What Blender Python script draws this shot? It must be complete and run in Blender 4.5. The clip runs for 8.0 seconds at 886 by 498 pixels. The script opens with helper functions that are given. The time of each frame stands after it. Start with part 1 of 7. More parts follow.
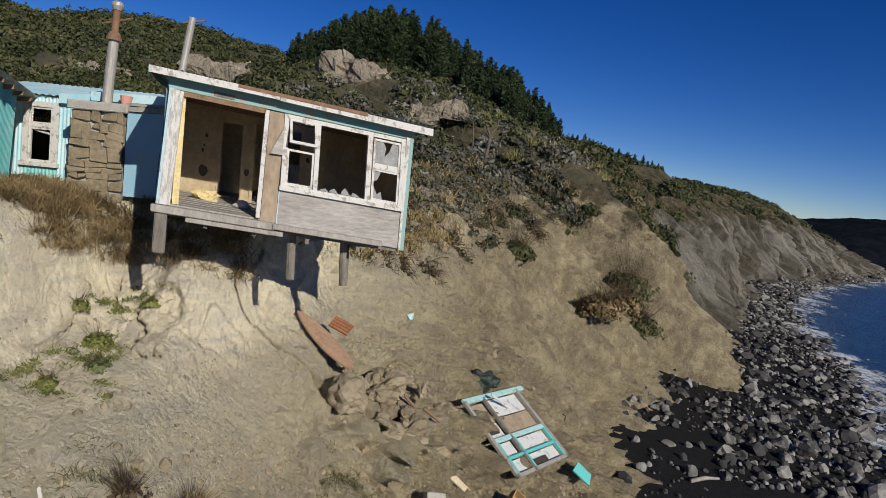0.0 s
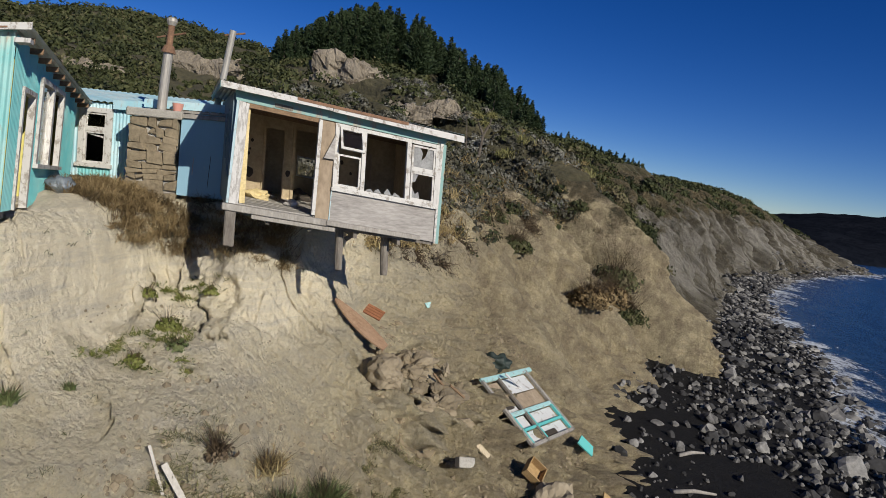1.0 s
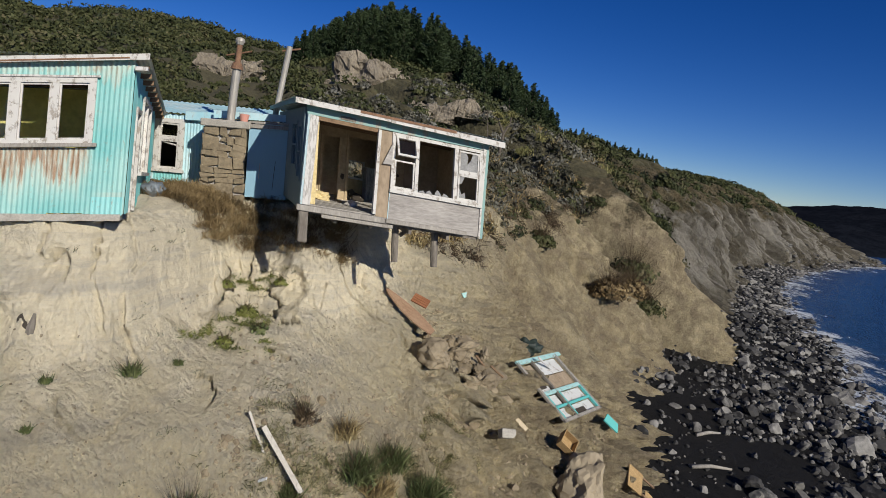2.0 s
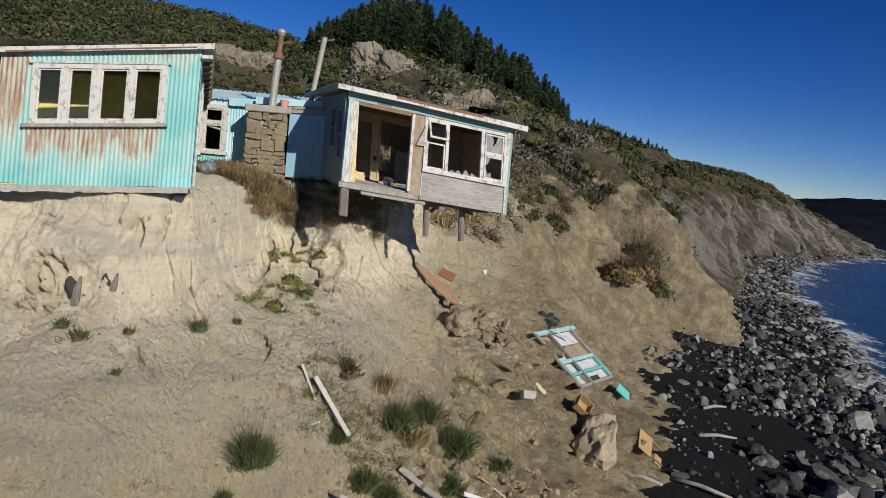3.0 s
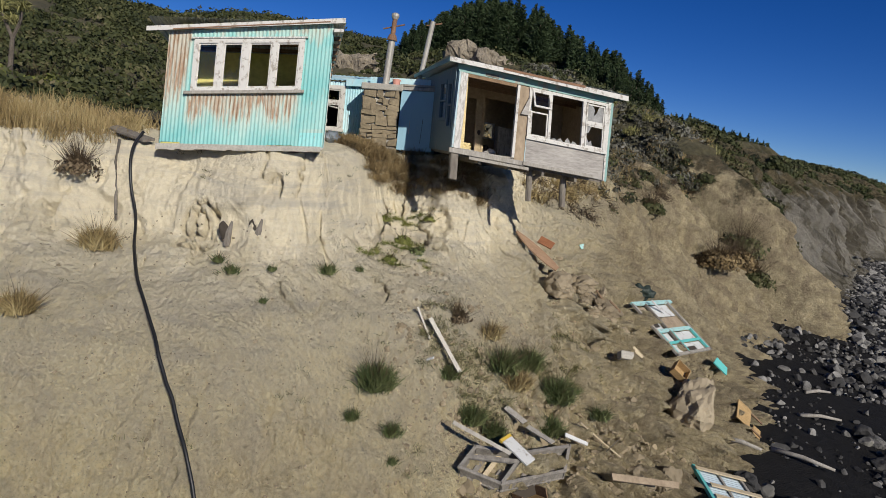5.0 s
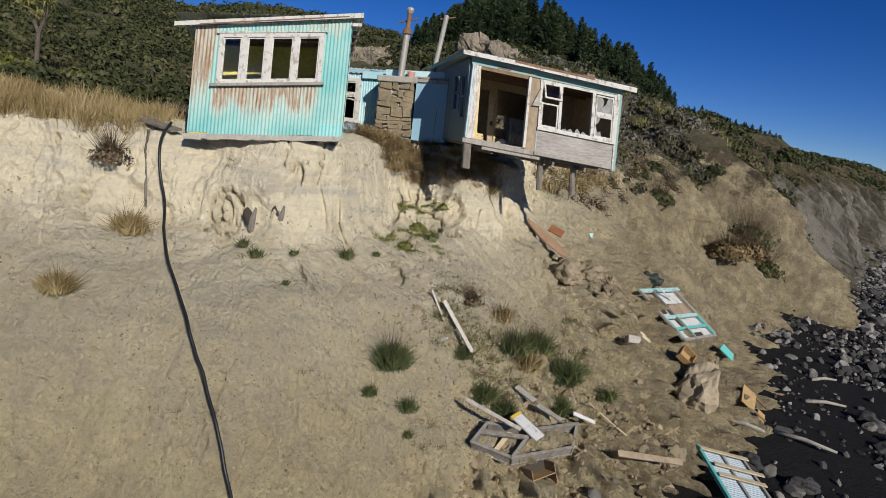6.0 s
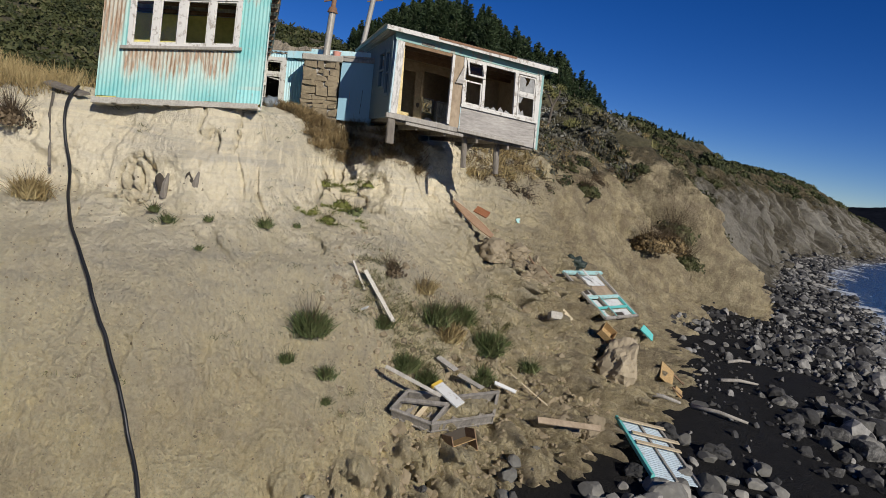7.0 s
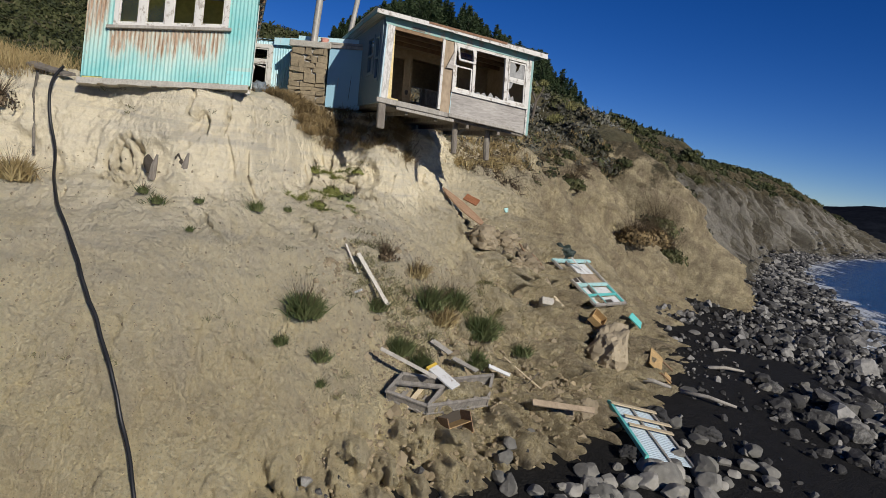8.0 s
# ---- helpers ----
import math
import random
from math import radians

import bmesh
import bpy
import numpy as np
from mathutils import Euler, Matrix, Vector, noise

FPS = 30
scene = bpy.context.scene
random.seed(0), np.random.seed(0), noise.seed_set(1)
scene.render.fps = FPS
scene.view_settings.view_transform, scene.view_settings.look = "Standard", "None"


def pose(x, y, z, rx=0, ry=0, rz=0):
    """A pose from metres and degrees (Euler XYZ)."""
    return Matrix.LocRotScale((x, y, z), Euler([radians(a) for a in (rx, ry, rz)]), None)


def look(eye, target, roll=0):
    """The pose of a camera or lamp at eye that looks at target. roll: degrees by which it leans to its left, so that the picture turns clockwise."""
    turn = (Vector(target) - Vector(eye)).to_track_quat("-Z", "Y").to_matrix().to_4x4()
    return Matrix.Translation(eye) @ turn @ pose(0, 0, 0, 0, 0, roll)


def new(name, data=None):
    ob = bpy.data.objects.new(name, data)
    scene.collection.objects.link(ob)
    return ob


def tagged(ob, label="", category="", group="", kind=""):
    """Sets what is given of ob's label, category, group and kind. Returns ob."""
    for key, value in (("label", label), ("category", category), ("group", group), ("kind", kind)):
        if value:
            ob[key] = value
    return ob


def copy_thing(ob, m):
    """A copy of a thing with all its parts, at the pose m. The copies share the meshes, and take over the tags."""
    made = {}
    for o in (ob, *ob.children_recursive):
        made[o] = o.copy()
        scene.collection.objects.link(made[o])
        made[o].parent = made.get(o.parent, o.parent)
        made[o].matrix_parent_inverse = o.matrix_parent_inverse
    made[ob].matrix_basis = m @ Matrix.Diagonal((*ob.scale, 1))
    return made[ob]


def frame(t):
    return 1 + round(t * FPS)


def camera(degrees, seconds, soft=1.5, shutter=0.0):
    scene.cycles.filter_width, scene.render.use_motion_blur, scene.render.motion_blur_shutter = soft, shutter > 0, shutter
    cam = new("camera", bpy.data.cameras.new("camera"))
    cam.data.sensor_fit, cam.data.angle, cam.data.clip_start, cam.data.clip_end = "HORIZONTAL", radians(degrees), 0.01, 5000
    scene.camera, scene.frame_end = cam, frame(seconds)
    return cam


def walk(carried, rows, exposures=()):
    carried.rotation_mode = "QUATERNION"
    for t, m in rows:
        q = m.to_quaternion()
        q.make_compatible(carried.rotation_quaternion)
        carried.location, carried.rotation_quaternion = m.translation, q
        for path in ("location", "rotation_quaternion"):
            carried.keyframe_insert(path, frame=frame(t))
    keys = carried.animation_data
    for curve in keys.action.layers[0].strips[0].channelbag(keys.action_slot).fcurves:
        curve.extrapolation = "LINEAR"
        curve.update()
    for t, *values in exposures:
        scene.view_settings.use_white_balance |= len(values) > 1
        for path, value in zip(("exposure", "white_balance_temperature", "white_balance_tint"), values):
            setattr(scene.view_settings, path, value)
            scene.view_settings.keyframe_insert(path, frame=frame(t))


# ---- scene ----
# camera: seconds, place, turn in degrees
cam = camera(68.0, 8.0, soft=0.8)
ROWS = [
    (0, 0.135, 0.034, 8.509, 83.02, -7.74, 1.12),
    (0.5, -0.395, -0.703, 8.476, 82.52, -8.23, -0.20),
    (1, -0.861, -1.425, 8.519, 82.86, -7.90, -0.90),
    (1.5, -1.268, -2.228, 8.597, 82.56, -7.44, -0.87),
    (2, -1.616, -2.945, 8.601, 82.31, -7.40, -0.03),
    (2.2, -1.770, -3.158, 8.558, 81.99, -7.37, 0.31),
    (3.3, -2.043, -4.485, 8.133, 81.51, -7.58, 0.83),
    (3.5, -2.036, -4.595, 7.966, 81.97, -7.48, 1.11),
    (4, -2.039, -4.978, 7.774, 81.64, -7.47, 1.73),
    (4.5, -2.050, -5.234, 7.512, 81.30, -7.58, 2.83),
    (5, -2.273, -5.376, 7.422, 81.06, -7.11, 8.20),
    (5.2, -2.332, -5.474, 7.473, 80.68, -6.99, 9.68),
    (6.3, -2.067, -6.042, 7.170, 80.35, -7.35, 8.40),
    (6.5, -1.900, -6.045, 6.957, 80.90, -7.54, 6.61),
    (7, -1.752, -5.998, 6.571, 81.94, -7.89, 3.91),
    (7.5, -1.866, -5.993, 6.457, 81.92, -7.88, 3.55),
    (8, -1.967, -5.987, 6.142, 82.32, -7.79, 2.15),
]
walk(cam, [(t, pose(x, y, z, rx, ry, rz)) for t, x, y, z, rx, ry, rz in ROWS])

# ---- daylight ----
SUN_TO = Vector((0.51, -0.80, 0.47)).normalized()
world = bpy.data.worlds.new("world")
scene.world = world
world.use_nodes = True
wn = world.node_tree
sky = wn.nodes.new("ShaderNodeTexSky")
sky.sky_type = "NISHITA"
sky.sun_disc = False
sky.sun_elevation = math.asin(SUN_TO.z)
sky.sun_rotation = math.atan2(SUN_TO.x, SUN_TO.y)
sky.altitude = 4500.0
sky.air_density, sky.dust_density, sky.ozone_density = 1.0, 0.0, 4.0
deep = wn.nodes.new("ShaderNodeHueSaturation")
deep.inputs["Saturation"].default_value = 1.28
deep.inputs["Hue"].default_value = 0.517
wn.links.new(sky.outputs[0], deep.inputs["Color"])
wn.links.new(deep.outputs[0], wn.nodes["Background"].inputs[0])
wn.nodes["Background"].inputs[1].default_value = 0.073
sun = new("sun", bpy.data.lights.new("sun", "SUN"))
sun.data.energy, sun.data.angle, sun.data.color = 4.6, radians(0.5), (1.0, 0.945, 0.85)
sun.matrix_world = look(SUN_TO * 60, (0, 0, 0))
scene.view_settings.exposure = -0.1

# ---- materials ----
def material(name, colour, rough=0.85, metal=0.0):
    m = bpy.data.materials.new(name)
    m.use_nodes = True
    b = m.node_tree.nodes["Principled BSDF"]
    b.inputs["Base Color"].default_value = (*colour, 1)
    b.inputs["Roughness"].default_value, b.inputs["Metallic"].default_value = rough, metal
    return m


def node(m, kind, **values):
    n = m.node_tree.nodes.new(kind)
    for key, v in values.items():
        if key in ("operation", "blend_type", "data_type", "wave_type", "feature", "noise_type", "bands_direction"):
            set_option(n, key, v)
        else:
            n.inputs[key.replace("_", " ")].default_value = v
    return n


def set_option(n, key, v):
    if key == "operation":
        n.operation = v
    elif key == "blend_type":
        n.blend_type = v
    elif key == "data_type":
        n.data_type = v
    elif key == "feature":
        n.feature = v
    elif key == "wave_type":
        n.wave_type = v
    elif key == "bands_direction":
        n.bands_direction = v


def link(m, a, b):
    m.node_tree.links.new(a, b)


def coords(m, scale=(1, 1, 1)):
    tc = m.node_tree.nodes.new("ShaderNodeTexCoord")
    mp = m.node_tree.nodes.new("ShaderNodeMapping")
    mp.inputs["Scale"].default_value = scale
    link(m, tc.outputs["Object"], mp.inputs["Vector"])
    return mp.outputs["Vector"]


def noise_fac(m, scale, detail=5.0, rough=0.6, stretch=(1, 1, 1), distortion=0.0):
    n = node(m, "ShaderNodeTexNoise", Scale=scale, Detail=detail, Roughness=rough, Distortion=distortion)
    link(m, coords(m, stretch), n.inputs["Vector"])
    return n.outputs["Fac"]


def ramp(m, fac, stops):
    r = m.node_tree.nodes.new("ShaderNodeValToRGB")
    els = r.color_ramp.elements
    while len(els) < len(stops):
        els.new(0.5)
    for e, (p, c) in zip(els, stops):
        e.position = p
        e.color = (*c, 1) if len(c) == 3 else c
    link(m, fac, r.inputs["Fac"])
    return r.outputs["Color"]


def mix(m, fac, a, b, blend="MIX"):
    n = m.node_tree.nodes.new("ShaderNodeMix")
    n.data_type, n.blend_type = "RGBA", blend
    for sock, v in ((n.inputs[0], fac), (n.inputs[6], a), (n.inputs[7], b)):
        if isinstance(v, bpy.types.NodeSocket):
            link(m, v, sock)
        elif isinstance(v, (int, float)):
            sock.default_value = v
        else:
            sock.default_value = (*v, 1)
    return n.outputs[2]


def maths(m, op, a, b=0.0, clamp=False):
    n = m.node_tree.nodes.new("ShaderNodeMath")
    n.operation, n.use_clamp = op, clamp
    for sock, v in ((n.inputs[0], a), (n.inputs[1], b)):
        if isinstance(v, bpy.types.NodeSocket):
            link(m, v, sock)
        else:
            sock.default_value = v
    return n.outputs[0]


def base(m, colour):
    link(m, colour, m.node_tree.nodes["Principled BSDF"].inputs["Base Color"])


def bump(m, height, strength=0.5, distance=0.05):
    b = node(m, "ShaderNodeBump", Strength=strength, Distance=distance)
    link(m, height, b.inputs["Height"])
    link(m, b.outputs["Normal"], m.node_tree.nodes["Principled BSDF"].inputs["Normal"])


def smoothnode(m, value, a, b):
    n = m.node_tree.nodes.new("ShaderNodeMapRange")
    n.interpolation_type = "SMOOTHSTEP"
    for k, v in ((1, a), (2, b), (3, 0.0), (4, 1.0)):
        n.inputs[k].default_value = v
    link(m, value, n.inputs[0])
    return n.outputs[0]


def earth_material():
    m = material("pale_mudstone", (0.4, 0.33, 0.23), 0.95)
    big = noise_fac(m, 0.35, 4)
    mid = noise_fac(m, 1.6, 6, 0.65, (1, 1, 0.7))
    fine = noise_fac(m, 14, 8, 0.75)
    streak = noise_fac(m, 2.2, 5, 0.6, (1, 1, 0.12))
    c = ramp(m, big, [(0.35, (0.73, 0.635, 0.44)), (0.62, (0.88, 0.77, 0.55))])
    c = mix(m, maths(m, "MULTIPLY", ramp(m, mid, [(0.42, (0, 0, 0)), (0.62, (1, 1, 1))]), 0.35), c, (0.38, 0.34, 0.25))
    c = mix(m, maths(m, "MULTIPLY", ramp(m, streak, [(0.5, (0, 0, 0)), (0.7, (1, 1, 1))]), 0.35), c, (0.60, 0.53, 0.39))
    c = mix(m, 0.45, c, ramp(m, fine, [(0.3, (0.14, 0.115, 0.08)), (0.7, (0.74, 0.66, 0.5))]), "OVERLAY")
    tc = m.node_tree.nodes.new("ShaderNodeTexCoord")
    sp = m.node_tree.nodes.new("ShaderNodeSeparateXYZ")
    link(m, tc.outputs["Object"], sp.inputs[0])
    away = m.node_tree.nodes.new("ShaderNodeMapRange")
    away.inputs[1].default_value, away.inputs[2].default_value = 41.5, 46
    shore = maths(m, "ADD", maths(m, "MULTIPLY", sp.outputs[0], 0.6), maths(m, "MULTIPLY", sp.outputs[1], 0.8))
    link(m, shore, away.inputs[0])
    down = m.node_tree.nodes.new("ShaderNodeCombineXYZ")
    link(m, shore, down.inputs[0])
    link(m, maths(m, "MULTIPLY", sp.outputs[2], 0.10), down.inputs[2])
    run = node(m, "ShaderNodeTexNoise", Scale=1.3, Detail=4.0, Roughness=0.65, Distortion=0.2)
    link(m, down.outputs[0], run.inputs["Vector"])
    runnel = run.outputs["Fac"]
    # runnels darkened in the colour to stand for shadow in the flutes
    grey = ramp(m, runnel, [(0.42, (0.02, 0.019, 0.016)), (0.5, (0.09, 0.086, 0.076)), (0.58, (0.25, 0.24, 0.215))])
    brown = m.node_tree.nodes.new("ShaderNodeMapRange")
    brown.inputs[1].default_value, brown.inputs[2].default_value = -3.2, 1.5
    link(m, sp.outputs[0], brown.inputs[0])
    dirt = maths(m, "MULTIPLY", brown.outputs[0], ramp(m, mid, [(0.3, (0.3, 0.3, 0.3)), (0.6, (1, 1, 1))]))
    c = mix(m, maths(m, "MULTIPLY", dirt, 0.85), c, ramp(m, fine, [(0.3, (0.165, 0.128, 0.08)), (0.7, (0.41, 0.328, 0.208))]))
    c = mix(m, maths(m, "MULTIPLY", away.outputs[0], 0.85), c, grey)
    # dry turf creeping down the upper slopes further along
    high = m.node_tree.nodes.new("ShaderNodeMapRange")
    high.inputs[1].default_value, high.inputs[2].default_value = 4.5, 9.5
    link(m, sp.outputs[2], high.inputs[0])
    past = m.node_tree.nodes.new("ShaderNodeMapRange")
    past.inputs[1].default_value, past.inputs[2].default_value = 15, 20
    link(m, sp.outputs[1], past.inputs[0])
    turf = ramp(m, maths(m, "ADD", maths(m, "MULTIPLY", high.outputs[0], 0.42), noise_fac(m, 0.55, 6, 0.7)), [(0.70, (0, 0, 0)), (0.80, (1, 1, 1))])
    c = mix(m, maths(m, "MULTIPLY", turf, past.outputs[0]), c, ramp(m, noise_fac(m, 1.7, 6, 0.7), [(0.35, (0.035, 0.036, 0.018)), (0.65, (0.17, 0.13, 0.07))]))
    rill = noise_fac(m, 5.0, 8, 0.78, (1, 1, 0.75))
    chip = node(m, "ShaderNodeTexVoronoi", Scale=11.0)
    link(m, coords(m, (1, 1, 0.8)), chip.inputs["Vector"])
    # colour is multiplied darker in the rill hollows that the bump also sinks
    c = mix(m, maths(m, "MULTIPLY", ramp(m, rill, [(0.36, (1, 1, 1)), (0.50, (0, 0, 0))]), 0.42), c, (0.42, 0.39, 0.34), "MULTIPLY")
    grit = noise_fac(m, 48, 4, 0.75)
    crumb = noise_fac(m, 27, 3, 0.6)
    c = mix(m, maths(m, "MULTIPLY", ramp(m, crumb, [(0.56, (0, 0, 0)), (0.68, (1, 1, 1))]), 0.4), c, (0.27, 0.235, 0.165))
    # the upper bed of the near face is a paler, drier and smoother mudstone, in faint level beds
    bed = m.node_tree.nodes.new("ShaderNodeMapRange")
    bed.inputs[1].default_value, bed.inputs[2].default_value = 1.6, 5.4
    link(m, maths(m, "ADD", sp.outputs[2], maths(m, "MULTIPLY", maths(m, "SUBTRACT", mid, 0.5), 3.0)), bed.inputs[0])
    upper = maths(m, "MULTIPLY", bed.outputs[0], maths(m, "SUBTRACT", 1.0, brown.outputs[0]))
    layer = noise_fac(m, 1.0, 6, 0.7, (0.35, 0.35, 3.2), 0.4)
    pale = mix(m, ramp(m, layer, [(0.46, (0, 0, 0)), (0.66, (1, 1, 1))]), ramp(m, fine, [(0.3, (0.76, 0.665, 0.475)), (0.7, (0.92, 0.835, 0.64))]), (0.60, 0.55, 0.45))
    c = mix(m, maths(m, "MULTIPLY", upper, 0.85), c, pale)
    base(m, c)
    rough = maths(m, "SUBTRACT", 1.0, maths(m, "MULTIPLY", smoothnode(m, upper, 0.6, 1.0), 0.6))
    height = maths(m, "ADD", maths(m, "ADD", fine, mid), maths(m, "ADD", maths(m, "MULTIPLY", grit, 0.7), maths(m, "MULTIPLY", crumb, 0.7)))
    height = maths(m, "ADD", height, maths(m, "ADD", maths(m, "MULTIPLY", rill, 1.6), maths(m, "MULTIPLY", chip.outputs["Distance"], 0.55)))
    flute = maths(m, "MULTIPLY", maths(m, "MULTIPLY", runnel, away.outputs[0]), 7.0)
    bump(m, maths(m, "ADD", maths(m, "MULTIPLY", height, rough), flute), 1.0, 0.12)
    return m


def plain_noise(name, dark, light, scale, rough=0.9, bump_by=0.3, dist=0.02, stretch=(1, 1, 1), metal=0.0):
    m = material(name, light, rough, metal)
    f = noise_fac(m, scale, 6, 0.65, stretch)
    g = noise_fac(m, scale * 6, 5, 0.6, stretch)
    c = ramp(m, f, [(0.3, dark), (0.7, light)])
    c = mix(m, 0.3, c, ramp(m, g, [(0.3, tuple(v * 0.5 for v in dark)), (0.7, tuple(min(1, v * 1.3) for v in light))]))
    base(m, c)
    bump(m, maths(m, "ADD", f, g), bump_by, dist)
    return m


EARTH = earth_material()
SAND = plain_noise("black_sand", (0.007, 0.0069, 0.007), (0.02, 0.019, 0.018), 3.2, 0.9, 0.9, 0.10)
SCRUB_SOIL = plain_noise("scrubby_soil", (0.022, 0.023, 0.012), (0.11, 0.095, 0.05), 0.5, 1.0, 0.8, 0.2)
GREYWOOD = plain_noise("grey_weathered_wood", (0.2, 0.18, 0.155), (0.42, 0.39, 0.34), 6, 0.85, 0.4, 0.01, (1, 1, 0.2))
# near-black that puts the shade of rooms and holes into colour; also rags, seam
DARK = material("shade_and_rag_dark", (0.05, 0.04, 0.03), 0.9)
STONE = plain_noise("brown_field_stone", (0.12, 0.095, 0.06), (0.36, 0.29, 0.19), 2.2, 0.9, 0.5, 0.03)


SAND.node_tree.nodes["Principled BSDF"].inputs["Specular IOR Level"].default_value = 0.2


def sea_material():
    m = material("sea_water", (0.02, 0.055, 0.12), 0.22)
    big = noise_fac(m, 0.35, 5, 0.6, (1, 0.5, 1))
    small = noise_fac(m, 2.2, 6, 0.65, (1, 0.55, 1))
    base(m, ramp(m, maths(m, "ADD", maths(m, "MULTIPLY", big, 0.6), maths(m, "MULTIPLY", small, 0.4)), [(0.35, (0.009, 0.026, 0.066)), (0.65, (0.032, 0.070, 0.130))]))
    bump(m, maths(m, "ADD", big, maths(m, "MULTIPLY", small, 0.35)), 0.9, 0.5)
    return m


WATER = sea_material()


# ---- mesh helpers ----
def finish(name, bm, mat, parent=None, label="", smooth=False):
    me = bpy.data.meshes.new(name)
    if smooth:
        for f in bm.faces:
            f.smooth = True
    bm.to_mesh(me)
    bm.free()
    for one in mat if isinstance(mat, (list, tuple)) else [mat]:
        me.materials.append(one)
    ob = new(name, me)
    if parent is not None:
        ob.parent = parent
    if label:
        ob["label"] = label
    return ob


def part(name, bm, mat, parent, label="", smooth=False):
    return finish(name, bm, mat, parent, label, smooth)


def thing(name, at, label, category, group=""):
    e = new(name)
    e.location = at
    e.empty_display_size = 0.2
    return tagged(e, label, category, group)


class Axes:
    """A leaning box's own axes: u along its front, w into its depth, v up."""

    def __init__(self, corner, along, into, up, off=(0, 0, 0)):
        self.corner, self.off = Vector(corner), Vector(off)
        self.m = Matrix((along, into, up)).transposed()

    def __call__(self, u, w, v):
        return self.m @ Vector((u, w, v)) + self.off


def box(bm, ax, u0, u1, w0, w1, v0, v1, mat=0, bevel=0.0):
    vs = [bm.verts.new(ax(u, w, v)) for v in (v0, v1) for w in (w0, w1) for u in (u0, u1)]
    fs = []
    for q in ((0, 2, 3, 1), (4, 5, 7, 6), (0, 1, 5, 4), (2, 6, 7, 3), (1, 3, 7, 5), (0, 4, 6, 2)):
        f = bm.faces.new([vs[i] for i in q])
        f.material_index = mat
        fs.append(f)
    if bevel:
        bmesh.ops.bevel(bm, geom=list({e for f in fs for e in f.edges}), offset=bevel, segments=1, affect="EDGES")
    return vs


def box_part(name, ax, lims, mat, parent, label="", bevel=0.0):
    bm = bmesh.new()
    box(bm, ax, *lims, bevel=bevel)
    return part(name, bm, mat, parent, label)


def lattice(p, seed):
    """Smooth noise in -1..1 at the points p (n, 3)."""
    p = np.asarray(p, float)
    i = np.floor(p).astype(np.int64)
    f = p - i
    s = f * f * f * (f * (f * 6 - 15) + 10)
    total = np.zeros(len(p))
    for c in range(8):
        o = np.array([c & 1, c >> 1 & 1, c >> 2 & 1])
        k = i + o
        h = (k[:, 0] * 374761393 + k[:, 1] * 668265263 + k[:, 2] * 2147483647 + seed * 974711) & 0xFFFFFFFF
        h = ((h ^ (h >> 13)) * 1274126177) & 0xFFFFFFFF
        h = (h ^ (h >> 16)) & 0xFFFFFFFF
        g = (h % 65536) / 32768.0 - 1
        total += g * np.prod(np.where(o, s, 1 - s), axis=1)
    return total


def fbm(p, octaves, seed, gain=0.5):
    p = np.asarray(p, float)
    total, amp = np.zeros(len(p)), 1.0
    for o in range(octaves):
        total += amp * lattice(p * 2.0**o + 17.3 * o, seed + o)
        amp *= gain
    return total


def ridged(p, octaves, seed):
    p = np.asarray(p, float)
    total, amp = np.zeros(len(p)), 1.0
    for o in range(octaves):
        total += amp * (1 - 2 * np.abs(lattice(p * 2.0**o + 9.1 * o, seed + o)))
        amp *= 0.5
    return total


def grid_mesh(name, pts, mat, label, category, kind, smooth=True, turf=None, flip=False):
    """pts: (rows, cols, 3); turf: from which column on the second material covers it."""
    a, b = pts.shape[:2]
    idx = np.arange(a * b).reshape(a, b)
    if flip:
        idx, pts = idx, pts[::-1]
    quads = np.stack([idx[:-1, :-1], idx[:-1, 1:], idx[1:, 1:], idx[1:, :-1]], -1).reshape(-1, 4)
    me = bpy.data.meshes.new(name)
    me.vertices.add(a * b)
    me.vertices.foreach_set("co", pts.reshape(-1).astype(np.float32))
    me.loops.add(quads.size)
    me.loops.foreach_set("vertex_index", quads.reshape(-1).astype(np.int32))
    me.polygons.add(len(quads))
    me.polygons.foreach_set("loop_start", np.arange(0, quads.size, 4, dtype=np.int32))
    me.polygons.foreach_set("loop_total", np.full(len(quads), 4, np.int32))
    me.polygons.foreach_set("use_smooth", np.full(len(quads), smooth))
    if turf is not None:
        cols = np.tile(np.arange(b - 1), a - 1)
        me.polygons.foreach_set("material_index", (cols >= turf).astype(np.int32))
    me.update(calc_edges=True)
    me.validate()
    for one in mat if isinstance(mat, (list, tuple)) else [mat]:
        me.materials.append(one)
    return tagged(new(name, me), label, category, kind=kind)


# ---- the cliff: stations along the shore, each with its toe, inland bearing and profile of (inland, height) ----
STATIONS = []


def station(x, y, bearing, *profile):
    STATIONS.append((x, y, bearing, profile))


station(-40, -10, 103, (-1.2, -0.8), (0, 0.3), (2.2, 2.2), (4.0, 4.2), (5.0, 5.0), (5.6, 6.9), (8, 7.3), (16, 7.8))
station(-14, 0.2, 103, (-1.2, -0.8), (0, 0.3), (2.0, 2.2), (3.6, 3.8), (5.0, 4.8), (5.6, 6.7), (8.5, 7.1), (16, 7.5))
station(-9, 1.9, 98, (-1.2, -0.8), (0, 0.3), (1.1, 2.2), (2.2, 3.8), (4.5, 5.1), (5.35, 6.66), (6.6, 6.9), (16, 7.4))
station(-6.3, 2.8, 95, (-2.2, -0.8), (-0.8, 0.15), (0.7, 2.0), (1.9, 3.7), (4.2, 5.2), (5.0, 6.85), (6.2, 7.0), (14, 7.4))
